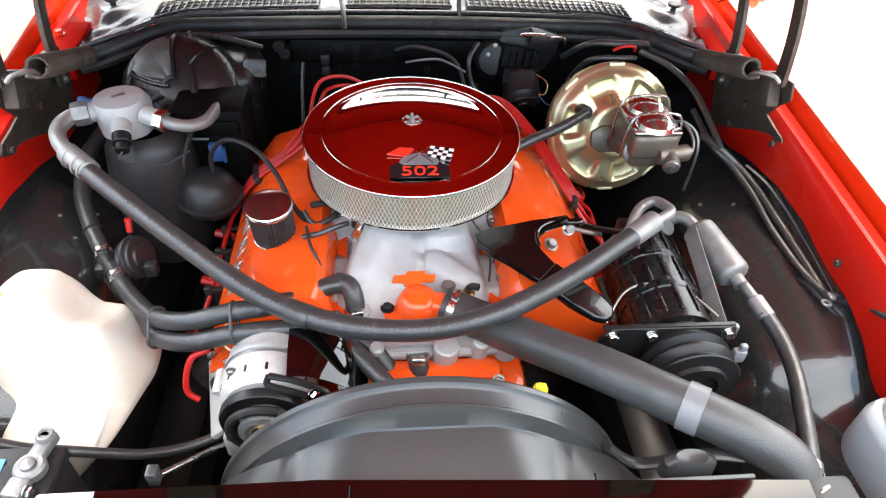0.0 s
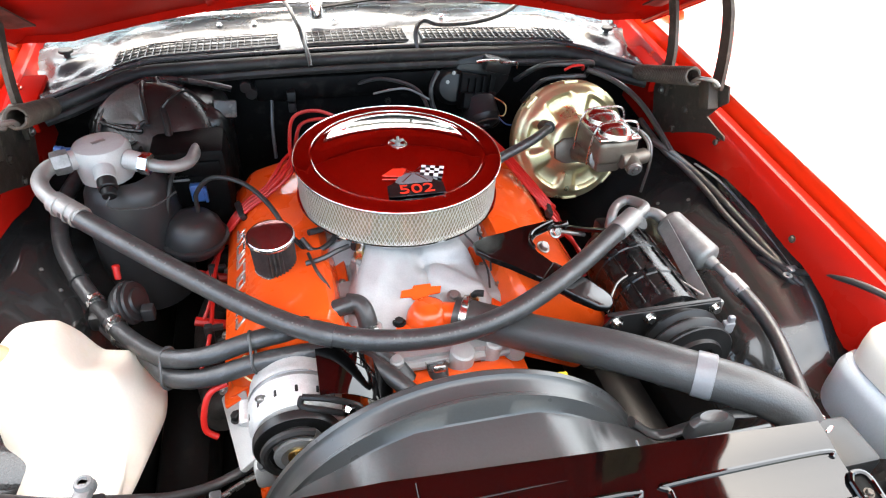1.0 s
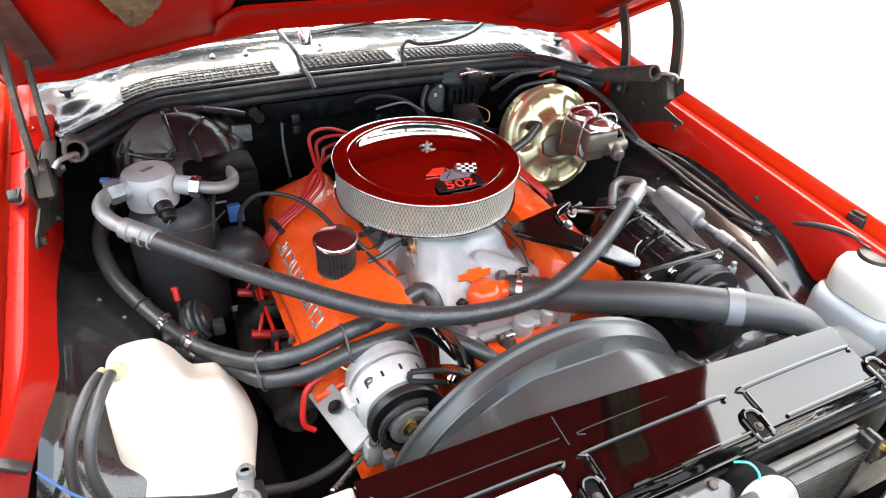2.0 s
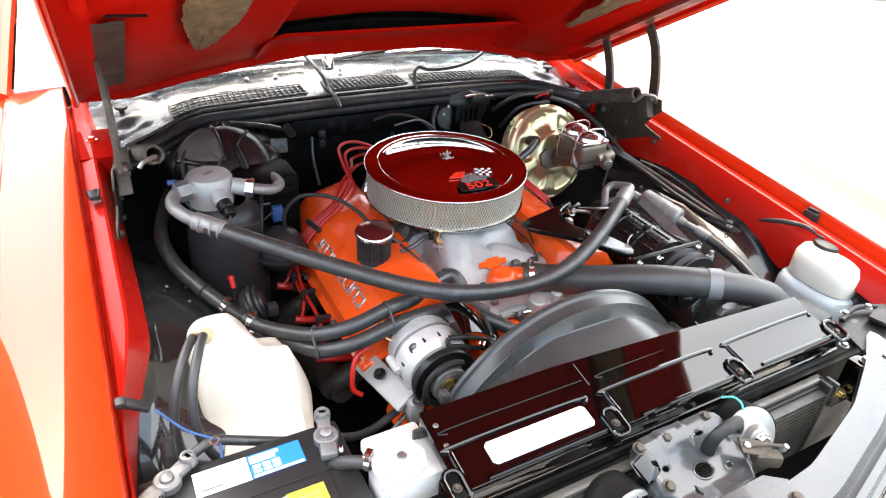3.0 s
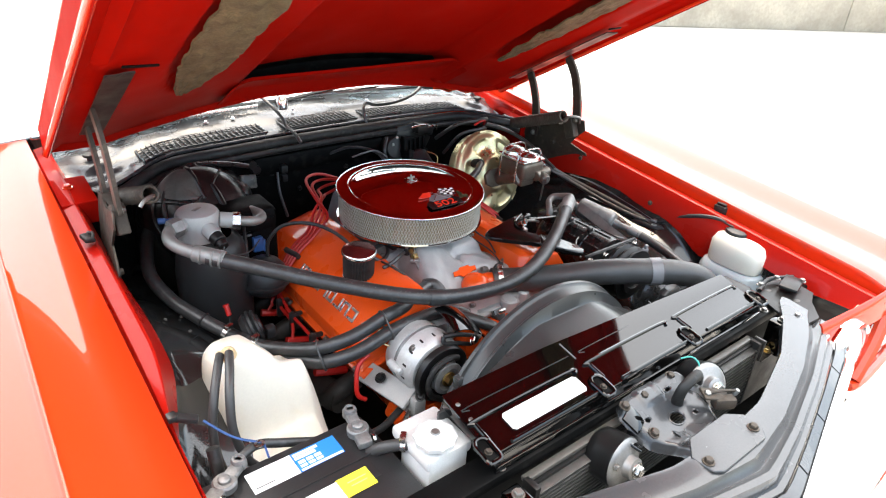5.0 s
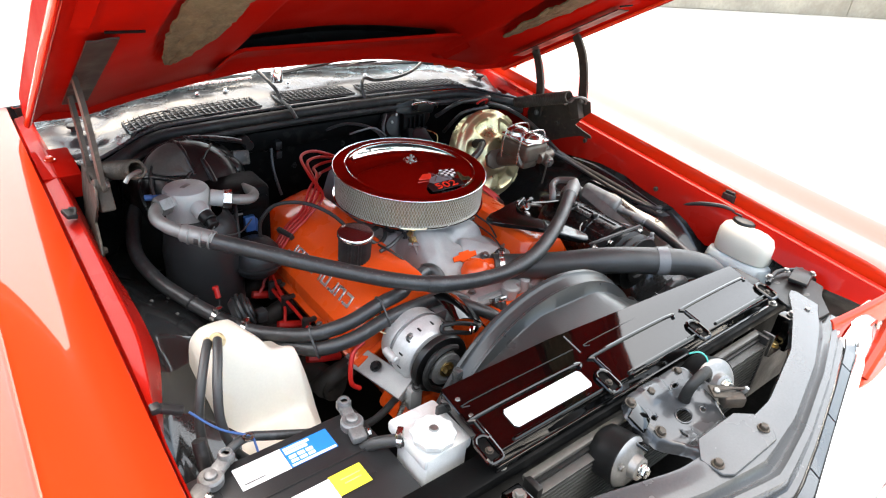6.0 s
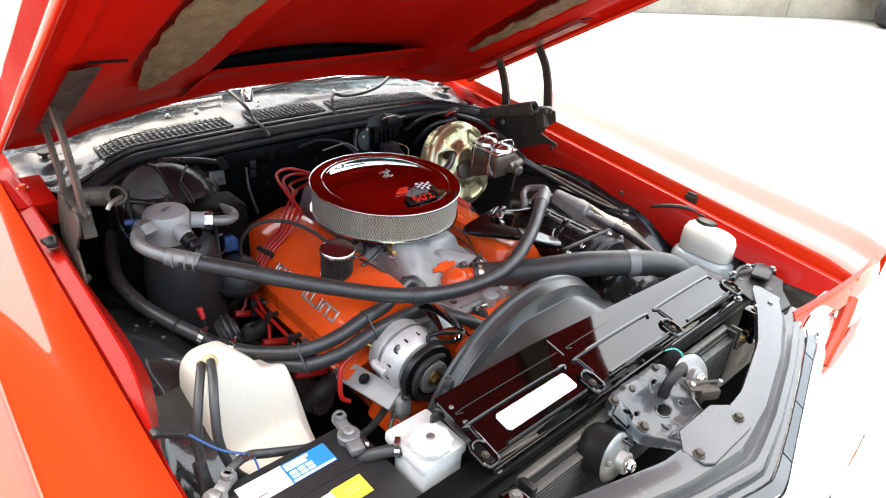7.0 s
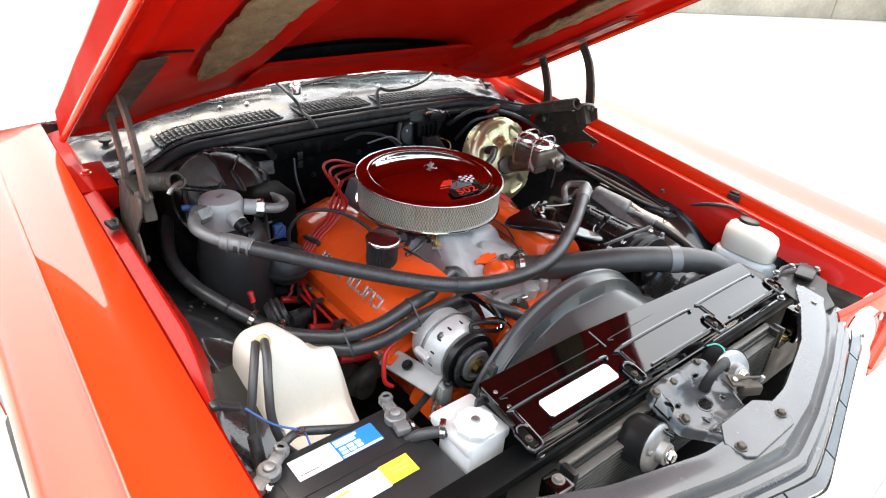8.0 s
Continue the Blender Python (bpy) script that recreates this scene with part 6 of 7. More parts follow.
part("check_valve", join(rod(bm_ @ Vector((-0.068, 0.040, 0.010)), bm_ @ Vector((-0.068, 0.040, 0.045)), 0.0125)), DULLRUB, booster, "black rubber valve")
vh = [bm_ @ Vector((-0.068, 0.038, 0.040)), Vector((0.28, 0.075, 0.888)), Vector((0.22, 0.05, 0.876)), Vector((0.16, 0.03, 0.862)), Vector((0.08, 0.05, 0.85))]
solid("vacuum_hose", tube(vh, 0.0095, 12, 8, 0.01), RUBBER, "black vacuum hose to the brake servo", "hose", at=(0.2, 0.05, 0.85))
mc = thing("master_cylinder", "bronzed iron master cylinder with wire bails", "master cylinder", (0.405, 0.05, 0.85))
part("flange", prism([(-0.05, -0.014), (-0.03, -0.026), (0.03, -0.026), (0.05, -0.014), (0.05, 0.014), (0.03, 0.026), (-0.03, 0.026), (-0.05, 0.014)], 0.012, bm_ @ Matrix.Translation((-0.002, -0.012, 0.028)), 0.003), IRON, mc)
part("bore", lathe([(0, 0.135), (0.010, 0.135), (0.011, 0.130), (0.018, 0.130), (0.0205, 0.124), (0.0205, 0.112), (0.017, 0.110), (0.022, 0.035), (0.024, 0.028)], 28, bm_ @ Matrix.Translation((0, -0.015, 0))), IRON, mc, "iron bore")
part("end_plug", join(lathe([(0, 0.142), (0.008, 0.142), (0.009, 0.136)], 6, bm_ @ Matrix.Translation((0, -0.015, 0))), lathe([(0.019, 0.118), (0.0225, 0.121), (0.0225, 0.130), (0.016, 0.133), (0.012, 0.133)], 28, bm_ @ Matrix.Translation((0, -0.015, 0)))), STEEL, mc)
tank = Vector((0.425, 0.062, 0.885))
part("reservoir", join(box((0.424, 0.050, 0.888), (0.084, 0.108, 0.052), 0.012, (0, 0, 2), 3), box((0.415, 0.048, 0.862), (0.055, 0.09, 0.04), 0.010)), IRON, mc, "bronzed reservoir")
part("lid", join(box((0.424, 0.050, 0.917), (0.084, 0.108, 0.008), 0.003), lathe([(0.030, 0), (0.028, 0.008), (0.018, 0.014), (0, 0.016)], 28, Matrix.Translation((0.424, 0.022, 0.920)) @ Matrix.Scale(1.15, 4)), lathe([(0.030, 0), (0.028, 0.008), (0.018, 0.014), (0, 0.016)], 28, Matrix.Translation((0.424, 0.078, 0.920)) @ Matrix.Scale(1.15, 4))), TINLID, mc, "chrome reservoir lid")
for y in (0.018, 0.080):
    part("wire_bail", tube([(0.374, y, 0.858), (0.375, y, 0.905), (0.383, y, 0.936), (0.402, y, 0.945), (0.446, y, 0.945), (0.465, y, 0.936), (0.472, y, 0.905), (0.473, y, 0.885)], 0.0020, 8, 5), ZINC, mc, "bright wire bail")
part("proportioning_valve", join(rod((0.432, -0.004, 0.872), (0.490, 0.006, 0.874), 0.0150), rod((0.488, 0.006, 0.874), (0.498, 0.008, 0.874), 0.008), rod((0.455, 0.01, 0.874), (0.452, -0.028, 0.866), 0.0155)), IRON, mc, "bronzed valve body")
part("valve_nut", join(lathe([(0.008, 0.004), (0.0125, 0.003), (0.0135, 0.0)], 24, toward((0.4519, -0.0285, 0.8658), (-0.08, -1, -0.2))), lathe([(0, 0.006), (0.006, 0.006), (0.0065, 0)], 6, toward((0.4519, -0.0285, 0.8658), (-0.08, -1, -0.2)))), STEEL, mc)
for p in ([(0.478, 0.012, 0.864), (0.505, 0.02, 0.862), (0.512, 0.04, 0.88), (0.50, 0.07, 0.895), (0.48, 0.10, 0.88)], [(0.462, 0.07, 0.875), (0.50, 0.085, 0.89), (0.53, 0.07, 0.875), (0.535, 0.05, 0.84), (0.54, 0.06, 0.75)]):
    part("brake_pipe", tube(p, 0.0028, 8, 6), STEEL, mc)

# ---- wiper motor and firewall fittings ----
wm = thing("wiper_motor", "black wiper motor with a plastic cover on the firewall", "wiper motor", (0.22, 0.36, 0.80))
part("gear_case", join(prism([(-0.062, -0.03), (-0.03, -0.05), (0.05, -0.045), (0.075, -0.01), (0.07, 0.03), (0.02, 0.048), (-0.045, 0.04)], 0.030, toward((0.245, 0.372, 0.905), (0, -1, 0.12)), 0.006, 2), box((0.285, 0.345, 0.935), (0.062, 0.05, 0.032), 0.008, (0, 12, 0)),
                       lathe([(0, 0.012), (0.030, 0.010), (0.040, 0.0), (0.042, -0.02)], 28, toward((0.185, 0.335, 0.890), (-0.1, -1, 0.3)))), BLACK, wm, "black gear case")
drum_m = toward((0.245, 0.262, 0.822), (-0.1, 0.7, 0.6))
part("motor", lathe([(0, 0.0), (0.010, 0.0), (0.012, 0.004), (0.024, 0.004), (0.033, 0.009), (0.038, 0.018), (0.040, 0.022), (0.039, 0.026), (0.039, 0.062), (0.030, 0.072)], 36, drum_m), BATTERY, wm, "dark motor drum")
part("strap", tube([drum_m @ Vector((0.034 * math.cos(a), 0.034 * math.sin(a), 0.006)) for a in (radians(20 * k) for k in range(1, 12))], 0.0022, 6, 3), HINGE, wm)
part("cover", join(box((0.236, 0.318, 0.897), (0.080, 0.024, 0.050), 0.005, (-15, 10, 0)), box((0.222, 0.300, 0.868), (0.060, 0.034, 0.036), 0.005, (-25, 15, 10))), FIREBLACK, wm, "black plastic cover")
part("terminal_block", box((0.262, 0.302, 0.874), (0.022, 0.020, 0.030), 0.003, (-20, 20, 0)), FIREBLACK, wm)
for k in range(4):
    part("cover_rib", box((0.212 + 0.016 * k, 0.301, 0.899 + 0.002 * k), (0.003, 0.010, 0.044), 0.001, (-15, 10, 0)), FIREBLACK, wm)
part("rim_clip", tube([(0.235, 0.325, 0.948), (0.25, 0.32, 0.952), (0.28, 0.32, 0.951), (0.295, 0.322, 0.944), (0.325, 0.325, 0.942), (0.330, 0.328, 0.928)], 0.003, 8, 4), ZINC, wm)
for x, z in ((0.185, 0.925), (0.172, 0.905), (0.262, 0.935)):
    bolt(wm, (x, 0.328, z), (0, -1, 0.3), STEEL, 0.55)
for pts, r, m_, lab in (
        ([(0.15, 0.33, 0.93), (0.13, 0.31, 0.90), (0.14, 0.30, 0.85), (0.18, 0.28, 0.81), (0.24, 0.25, 0.79)], 0.005, RUBBER, "black loom beside the wiper motor"),
        ([(0.27, 0.29, 0.88), (0.29, 0.27, 0.87), (0.285, 0.26, 0.85), (0.265, 0.27, 0.85)], 0.0014, BRASS, "thin yellow wire loop at the motor"),
        ([(0.27, 0.28, 0.85), (0.29, 0.26, 0.83), (0.31, 0.25, 0.83)], 0.0016, BLUEWIRE, "thin blue wire at the motor"),
        ([(0.33, 0.33, 0.90), (0.36, 0.27, 0.955), (0.42, 0.24, 0.970), (0.48, 0.27, 0.955), (0.50, 0.33, 0.90)], 0.006, RUBBER, "black harness arching over the servo"),
        ([(0.34, 0.30, 0.86), (0.36, 0.25, 0.93), (0.41, 0.22, 0.950), (0.45, 0.24, 0.94)], 0.005, RUBBER, "black harness behind the servo"),
        ([(0.40, 0.235, 0.958), (0.415, 0.23, 0.968), (0.44, 0.235, 0.966), (0.45, 0.25, 0.95)], 0.003, WIRE, "short red wire over the servo"),
        ([(0.46, 0.25, 0.95), (0.52, 0.22, 0.93), (0.56, 0.16, 0.90), (0.585, 0.06, 0.845)], 0.006, RUBBER, "black harness running to the fender"),
        ([(0.0, 0.27, 0.915), (0.03, 0.25, 0.93), (0.07, 0.26, 0.925), (0.12, 0.28, 0.89)], 0.0022, TAPE, "grey wire behind the air cleaner"),
        ([(-0.02, 0.36, 0.90), (0.03, 0.33, 0.92), (0.10, 0.31, 0.90), (0.12, 0.24, 0.86)], 0.004, RUBBER, "black wire behind the air cleaner"),
        ([(-0.205, 0.30, 0.90), (-0.21, 0.28, 0.85), (-0.21, 0.24, 0.80)], 0.0035, RUBBER, "thin black hose on the firewall"),
        ([(-0.12, 0.33, 0.955), (-0.122, 0.36, 0.972), (-0.128, 0.40, 0.985), (-0.135, 0.42, 1.01), (-0.16, 0.48, 1.045), (-0.20, 0.50, 1.06)], 0.0045, RUBBER, "black washer hose over the cowl"),
        ([(0.115, 0.38, 0.955), (0.114, 0.40, 0.995), (0.135, 0.42, 1.010), (0.17, 0.42, 1.000), (0.25, 0.43, 0.998), (0.33, 0.45, 1.010), (0.40, 0.48, 1.045), (0.42, 0.50, 1.07)], 0.0048, RUBBER, "black washer hose across the vent")):
    solid("wire" if r < 0.0045 else "harness", tube(pts, r, 8, 7), m_, lab, "wire" if r < 0.0045 else "wiring loom", at=pts[0])
solid("firewall_relay", box((-0.296, 0.272, 0.902), (0.044, 0.016, 0.034), 0.003, (-20, 10, 12)), SCUFF, "small grey relay box on the heater case", "relay", at=(-0.296, 0.272, 0.885))
for x, z in ((-0.255, 0.915), (-0.245, 0.90)):
    solid("grommet", rod((x, 0.36, z), (x, 0.335, z), 0.012), BLACK, "small black firewall grommet", "grommet", group="firewall grommets", at=(x, 0.35, z - 0.012))
solid("distributor", join(rod((-0.02, 0.20, 0.74), (-0.02, 0.20, 0.83), 0.055), rod((-0.02, 0.20, 0.83), (-0.02, 0.20, 0.865), 0.05)), BLACK, "black distributor behind the air cleaner", "distributor", at=(-0.02, 0.20, 0.74))
solid("fuse_post", join(box((-0.165, 0.35, 0.885), (0.018, 0.02, 0.022), 0.003), box((-0.165, 0.35, 0.86), (0.016, 0.02, 0.02), 0.003)), DULLRUB, "small grey connector on the firewall", "connector", at=(-0.165, 0.35, 0.845))
for arm in (((-0.09, 0.50, 1.020), (0.10, 0.535, 1.030), (0.33, 0.56, 1.034)), ((-0.52, 0.52, 1.005), (-0.36, 0.55, 1.02), (-0.24, 0.555, 1.03))):
    w = thing("wiper", "black windscreen wiper lying at the screen base", "wiper", arm[0], "windscreen wipers")
    part("arm", tube(arm, 0.008, 8, 6, 0, 0.6), BLACK, w)
    part("blade", tube([(x, y + 0.022, z + 0.014) for x, y, z in arm], 0.0085, 8, 6), BLACK, w, "black rubber blade")
    part("pivot", lathe([(0, 0.02), (0.012, 0.018), (0.016, 0.0), (0.016, -0.02)], 20, Matrix.Translation(arm[0])), CHROME, w)

# ---- heater case, receiver and valve ----
case = thing("heater_case", "black moulded heater case on the firewall", "heater case", (-0.42, 0.28, 0.65))
part("shell", join(box((-0.42, 0.31, 0.79), (0.26, 0.18, 0.26), 0.05, None, 4), lathe([(0, 0.060), (0.07, 0.055), (0.10, 0.035), (0.112, 0.0), (0.114, -0.05)], 44, toward((-0.425, 0.235, 0.865), (0.0, -0.75, 0.66)))), CASE, case, "scuffed dark plastic shell", 50)
part("seam_flange", tube([(-0.525, 0.17, 0.86), (-0.505, 0.23, 0.925), (-0.45, 0.285, 0.955), (-0.40, 0.30, 0.957), (-0.33, 0.30, 0.945), (-0.28, 0.30, 0.93)], 0.006, 8, 6, 0.1), CASE, case)
dome = toward((-0.425, 0.235, 0.865), (0.0, -0.75, 0.66))


def on_dome(degrees_round, r, proud=0.003):
    """A point on the case's dome, by the angle round it and the distance from its middle."""
    h = between([(0, 0.060), (0.07, 0.055), (0.10, 0.035), (0.112, 0.0)], r)
    return dome @ Vector((r * math.cos(radians(degrees_round)), r * math.sin(radians(degrees_round)), h + proud))


part("dusty_panel", sheet(lambda u, v: on_dome(128 + (u - 0.5) * (22 + 44 * math.sin(math.pi * (0.12 + 0.75 * v))), 0.022 + 0.084 * v, 0.003 + 0.002 * noise.noise(Vector((u * 3, v * 3, 0)))), steps(0, 1, 12), steps(0, 1, 12), 0.003), DUSTY, case, "dusty grey panel")
for a0, a1, r0, r1, w in ((100, 96, 0.012, 0.108, 0.0045), (176, 160, 0.012, 0.104, 0.004), (100, 172, 0.018, 0.020, 0.004), (60, 52, 0.05, 0.110, 0.003), (215, 200, 0.03, 0.108, 0.003)):
    part("seam_bead", tube([on_dome(a0 + (a1 - a0) * f, r0 + (r1 - r0) * f, 0.004) for f in steps(0, 1, 7)], w, 8, 4, 0.15), CASE, case)
part("rim_bead", tube([on_dome(a, 0.109, 0.004) for a in range(20, 231, 14)], 0.0042, 8, 4, 0.2), CASE, case)
part("seam_flange", tube([(-0.415, 0.30, 0.958), (-0.405, 0.25, 0.945), (-0.395, 0.20, 0.915), (-0.39, 0.165, 0.88)], 0.007, 8, 6, 0.1), CASE, case)
part("lower_box", join(box((-0.36, 0.16, 0.80), (0.13, 0.10, 0.20), 0.012), box((-0.35, 0.115, 0.865), (0.09, 0.02, 0.03), 0.004)), FIREBLACK, case, "black lower box")
for x, z in ((-0.385, 0.855), (-0.385, 0.845)):
    part("rib", box((x, 0.107, z), (0.045, 0.004, 0.004), 0.001), TAPE, case)
solid("blue_connector", join(box((-0.352, 0.100, 0.822), (0.024, 0.014, 0.036), 0.003), box((-0.338, 0.098, 0.817), (0.005, 0.010, 0.03), 0.001)), BLUEWIRE, "blue plastic connector on the heater case", "connector", at=(-0.35, 0.098, 0.798))

rec = thing("receiver", "black receiver can with a cast alloy valve head", "receiver", (-0.465, 0.085, 0.62))
part("can", lathe([(0, 0.62), (0.065, 0.62), (0.076, 0.63), (0.078, 0.66), (0.0785, 0.80), (0.074, 0.83), (0.070, 0.855), (0.06, 0.875), (0.045, 0.885)], 40, Matrix.Translation((-0.462, 0.085, 0))), BATTERY, rec, "satin black can")
head = part("valve_head", join(lathe([(0, 0.948), (0.028, 0.9478), (0.040, 0.9445), (0.044, 0.938), (0.0445, 0.915), (0.042, 0.885), (0, 0.885)], 40, Matrix.Translation((-0.484, 0.080, 0))), box((-0.466, 0.085, 0.920), (0.05, 0.055, 0.045), 0.014, None, 3), rod((-0.478, 0.045, 0.918), (-0.472, 0.018, 0.908), 0.0165), rod((-0.445, 0.062, 0.922), (-0.420, 0.052, 0.918), 0.0165), rod((-0.52, 0.062, 0.928), (-0.535, 0.052, 0.930), 0.0165)), ALLOY, rec, "cast alloy head")
part("cap_slot", box((-0.484, 0.080, 0.9482), (0.022, 0.009, 0.001), 0.0004, (0, 0, 35)), STEEL, head)
part("sensor", join(rod((-0.473, 0.022, 0.910), (-0.468, 0.002, 0.902), 0.0150), rod((-0.468, 0.002, 0.902), (-0.466, -0.010, 0.896), 0.0115)), BLACK, rec, "black sensor plug")
part("sensor_wire", tube([(-0.466, -0.010, 0.896), (-0.472, -0.018, 0.885), (-0.455, -0.012, 0.872), (-0.41, 0.0, 0.865), (-0.375, 0.03, 0.87)], 0.0016, 6, 6), RUBBER, rec)
part("union_nut", lathe([(0.012, -0.010), (0.0185, -0.008), (0.019, 0.008), (0.012, 0.010)], 6, toward((-0.414, 0.050, 0.917), (0.9, -0.35, -0.1))), ZINC, rec, "bright union nut", 20)
part("outlet_pipe", tube([(-0.418, 0.052, 0.918), (-0.395, 0.044, 0.914), (-0.372, 0.048, 0.908), (-0.352, 0.066, 0.904), (-0.345, 0.095, 0.900), (-0.345, 0.14, 0.89)], 0.0105, 14, 8), PIPE, rec, "bent alloy pipe")
part("service_port", join(rod((-0.52, 0.088, 0.930), (-0.545, 0.094, 0.930), 0.0045), rod((-0.543, 0.094, 0.930), (-0.558, 0.098, 0.930), 0.0062)), BLUEWIRE, rec, "blue port cap")

vac = thing("vacuum_reservoir", "black globe-shaped vacuum reservoir", "vacuum reservoir", (-0.37, 0.04, 0.70))
part("globe", lathe([(0, 0.052), (0.020, 0.050), (0.036, 0.042), (0.048, 0.027), (0.053, 0.008), (0.0535, 0.0), (0.046, -0.022), (0.030, -0.035), (0, -0.04)], 40, Matrix.Translation((-0.364, 0.046, 0.762))), BATTERY, vac, "black globe")
part("belt", lathe([(0.052, -0.004), (0.059, -0.003), (0.059, 0.002), (0.052, 0.004)], 40, Matrix.Translation((-0.364, 0.046, 0.762))), BATTERY, vac)
for pts in ([(-0.400, 0.050, 0.795), (-0.398, 0.05, 0.83), (-0.388, 0.08, 0.865), (-0.375, 0.12, 0.88)], [(-0.350, 0.050, 0.808), (-0.347, 0.050, 0.850), (-0.315, 0.040, 0.885), (-0.265, 0.005, 0.892), (-0.225, -0.04, 0.875), (-0.195, -0.085, 0.840), (-0.165, -0.115, 0.818)]):
    part("vacuum_tube", tube(pts, 0.0042, 8, 8), DULLRUB, vac)
    part("nipple", rod(Vector(pts[0]) - Vector((0, 0, 0.012)), Vector(pts[0]) + Vector((0, 0, 0.004)), 0.006), BATTERY, vac)
sol = thing("purge_valve", "ribbed black disc valve beside the hoses", "valve", (-0.455, -0.10, 0.72))
part("disc", lathe([(0, 0.022), (0.020, 0.022), (0.022, 0.018), (0.032, 0.017), (0.034, 0.013), (0.030, 0.010), (0.036, 0.007), (0.036, 0.002), (0.031, 0.0), (0.034, -0.005), (0.026, -0.016), (0, -0.018)], 32, toward((-0.462, -0.105, 0.752), (0.92, -0.20, 0.33))), BATTERY, sol)
part("red_tip", join(rod((-0.484, -0.036, 0.776), (-0.483, -0.046, 0.756), 0.0055), rod((-0.484, -0.034, 0.778), (-0.484, -0.037, 0.771), 0.0065)), WIRE, sol, "red sleeve")
part("lead", tube([(-0.483, -0.048, 0.754), (-0.484, -0.065, 0.73), (-0.478, -0.11, 0.728), (-0.455, -0.16, 0.735), (-0.42, -0.20, 0.745)], 0.0024, 6, 8), DULLRUB, sol)
part("elbow", box((-0.43, -0.125, 0.745), (0.02, 0.02, 0.025), 0.004), BATTERY, sol)

# ---- jars ----
jar = thing("coolant_jar", "large milky plastic coolant jar with two hoses", "reservoir", (-0.51, -0.30, 0.56))
bm_j = bmesh.new()
# the tall block at the back ends in a sloping face; a lower body runs on in front and to the side
TALL = [(-0.41, 0.672), (-0.40, 0.684), (-0.36, 0.694), (-0.340, 0.704), (-0.318, 0.800), (-0.306, 0.842), (-0.296, 0.854), (-0.27, 0.848), (-0.235, 0.838), (-0.20, 0.826), (-0.195, 0.815)]
LOBE = [(-0.41, 0.668), (-0.40, 0.676), (-0.344, 0.694), (-0.328, 0.740), (-0.314, 0.788), (-0.298, 0.796), (-0.26, 0.770), (-0.237, 0.752), (-0.195, 0.742)]
cx, cz = -0.52, 0.66
rows = []
for y, f in ((-0.412, 0.40), (-0.414, 0.80), (-0.408, 0.96), (-0.39, 1), (-0.362, 1), (-0.344, 1), (-0.334, 1), (-0.322, 1), (-0.310, 1), (-0.298, 1), (-0.275, 1), (-0.24, 1), (-0.214, 1), (-0.201, 0.98), (-0.195, 0.80), (-0.196, 0.40)):
    t, l = between(TALL, y), between(LOBE, y)
    edge = between([(-0.41, -0.442), (-0.267, -0.403), (-0.195, -0.412)], y)
    section = [(-0.592, 0.575), (-0.599, 0.645), (-0.598, max(0.66, t - 0.055)), (-0.592, t - 0.020), (-0.574, t - 0.003), (-0.545, t), (-0.524, t - 0.004), (-0.502, l + (t - l) * 0.66), (-0.491, l + (t - l) * 0.26), (-0.480, l + 0.008), (-0.447, l), (edge - 0.016, l * 0.5 + 0.338), (edge, 0.662), (edge - 0.045, 0.610), (-0.51, 0.57)]
    rows.append([bm_j.verts.new((cx + (x - cx) * f, y, cz + (z - cz) * f)) for x, z in section])
for a, b in zip(rows, rows[1:]):
    for k in range(15):
        j = (k + 1) % 15
        bm_j.faces.new((a[k], a[j], b[j], b[k]))
bm_j.faces.new(rows[0])
bm_j.faces.new(rows[-1])
firm = bm_j.edges.layers.float.new("crease_edge")
for a, b in zip(rows, rows[1:]):
    for k, c in ((3, 0.2), (4, 0.3), (6, 0.5), (9, 0.6), (10, 0.6), (12, 0.75)):
        bm_j.edges.get((a[k], b[k]))[firm] = c
for row in (rows[2], rows[-3]):
    for k in range(15):
        bm_j.edges.get((row[k], row[(k + 1) % 15]))[firm] = 0.35
body = part("body", bm_j, JAR, jar, "milky plastic body", 180)
round_off = body.modifiers.new("rounding", "SUBSURF")
round_off.levels = round_off.render_levels = 2
part("cap_boss", lathe([(0.0, 0.009), (0.008, 0.008), (0.012, 0.003), (0.014, -0.010)], 28, toward((-0.572, -0.288, 0.852), (-0.2, -0.35, 0.9))), CLEARCOVER, jar, "amber fitting")
for dx, pts in ((0, [(-0.590, -0.300, 0.862), (-0.606, -0.332, 0.862), (-0.628, -0.368, 0.835), (-0.640, -0.384, 0.785), (-0.638, -0.398, 0.73), (-0.62, -0.42, 0.66)]), (1, [(-0.576, -0.304, 0.864), (-0.590, -0.342, 0.864), (-0.608, -0.382, 0.838), (-0.614, -0.402, 0.79), (-0.600, -0.416, 0.735), (-0.565, -0.425, 0.69)])):
    part("jar_hose", tube(pts, 0.0072, 12, 8), GREYHOSE, jar, "grey rubber hose")
    part("spigot", rod(Vector(pts[0]) + Vector((0.003, 0.014, -0.006)), Vector(pts[0]) + Vector((-0.003, -0.008, 0.002)), 0.0055), CLEARCOVER, jar)

wj = thing("washer_jar", "white washer jar half full of blue fluid", "reservoir", (0.635, -0.515, 0.62))


def squircle(c, sx, sy, n, power=3.2):
    out = []
    for k in range(n):
        a = 2 * math.pi * k / n
        ca, sa = math.cos(a), math.sin(a)
        out.append((c[0] + sx * math.copysign(abs(ca) ** (2 / power), ca), c[1] + sy * math.copysign(abs(sa) ** (2 / power), sa)))
    return out


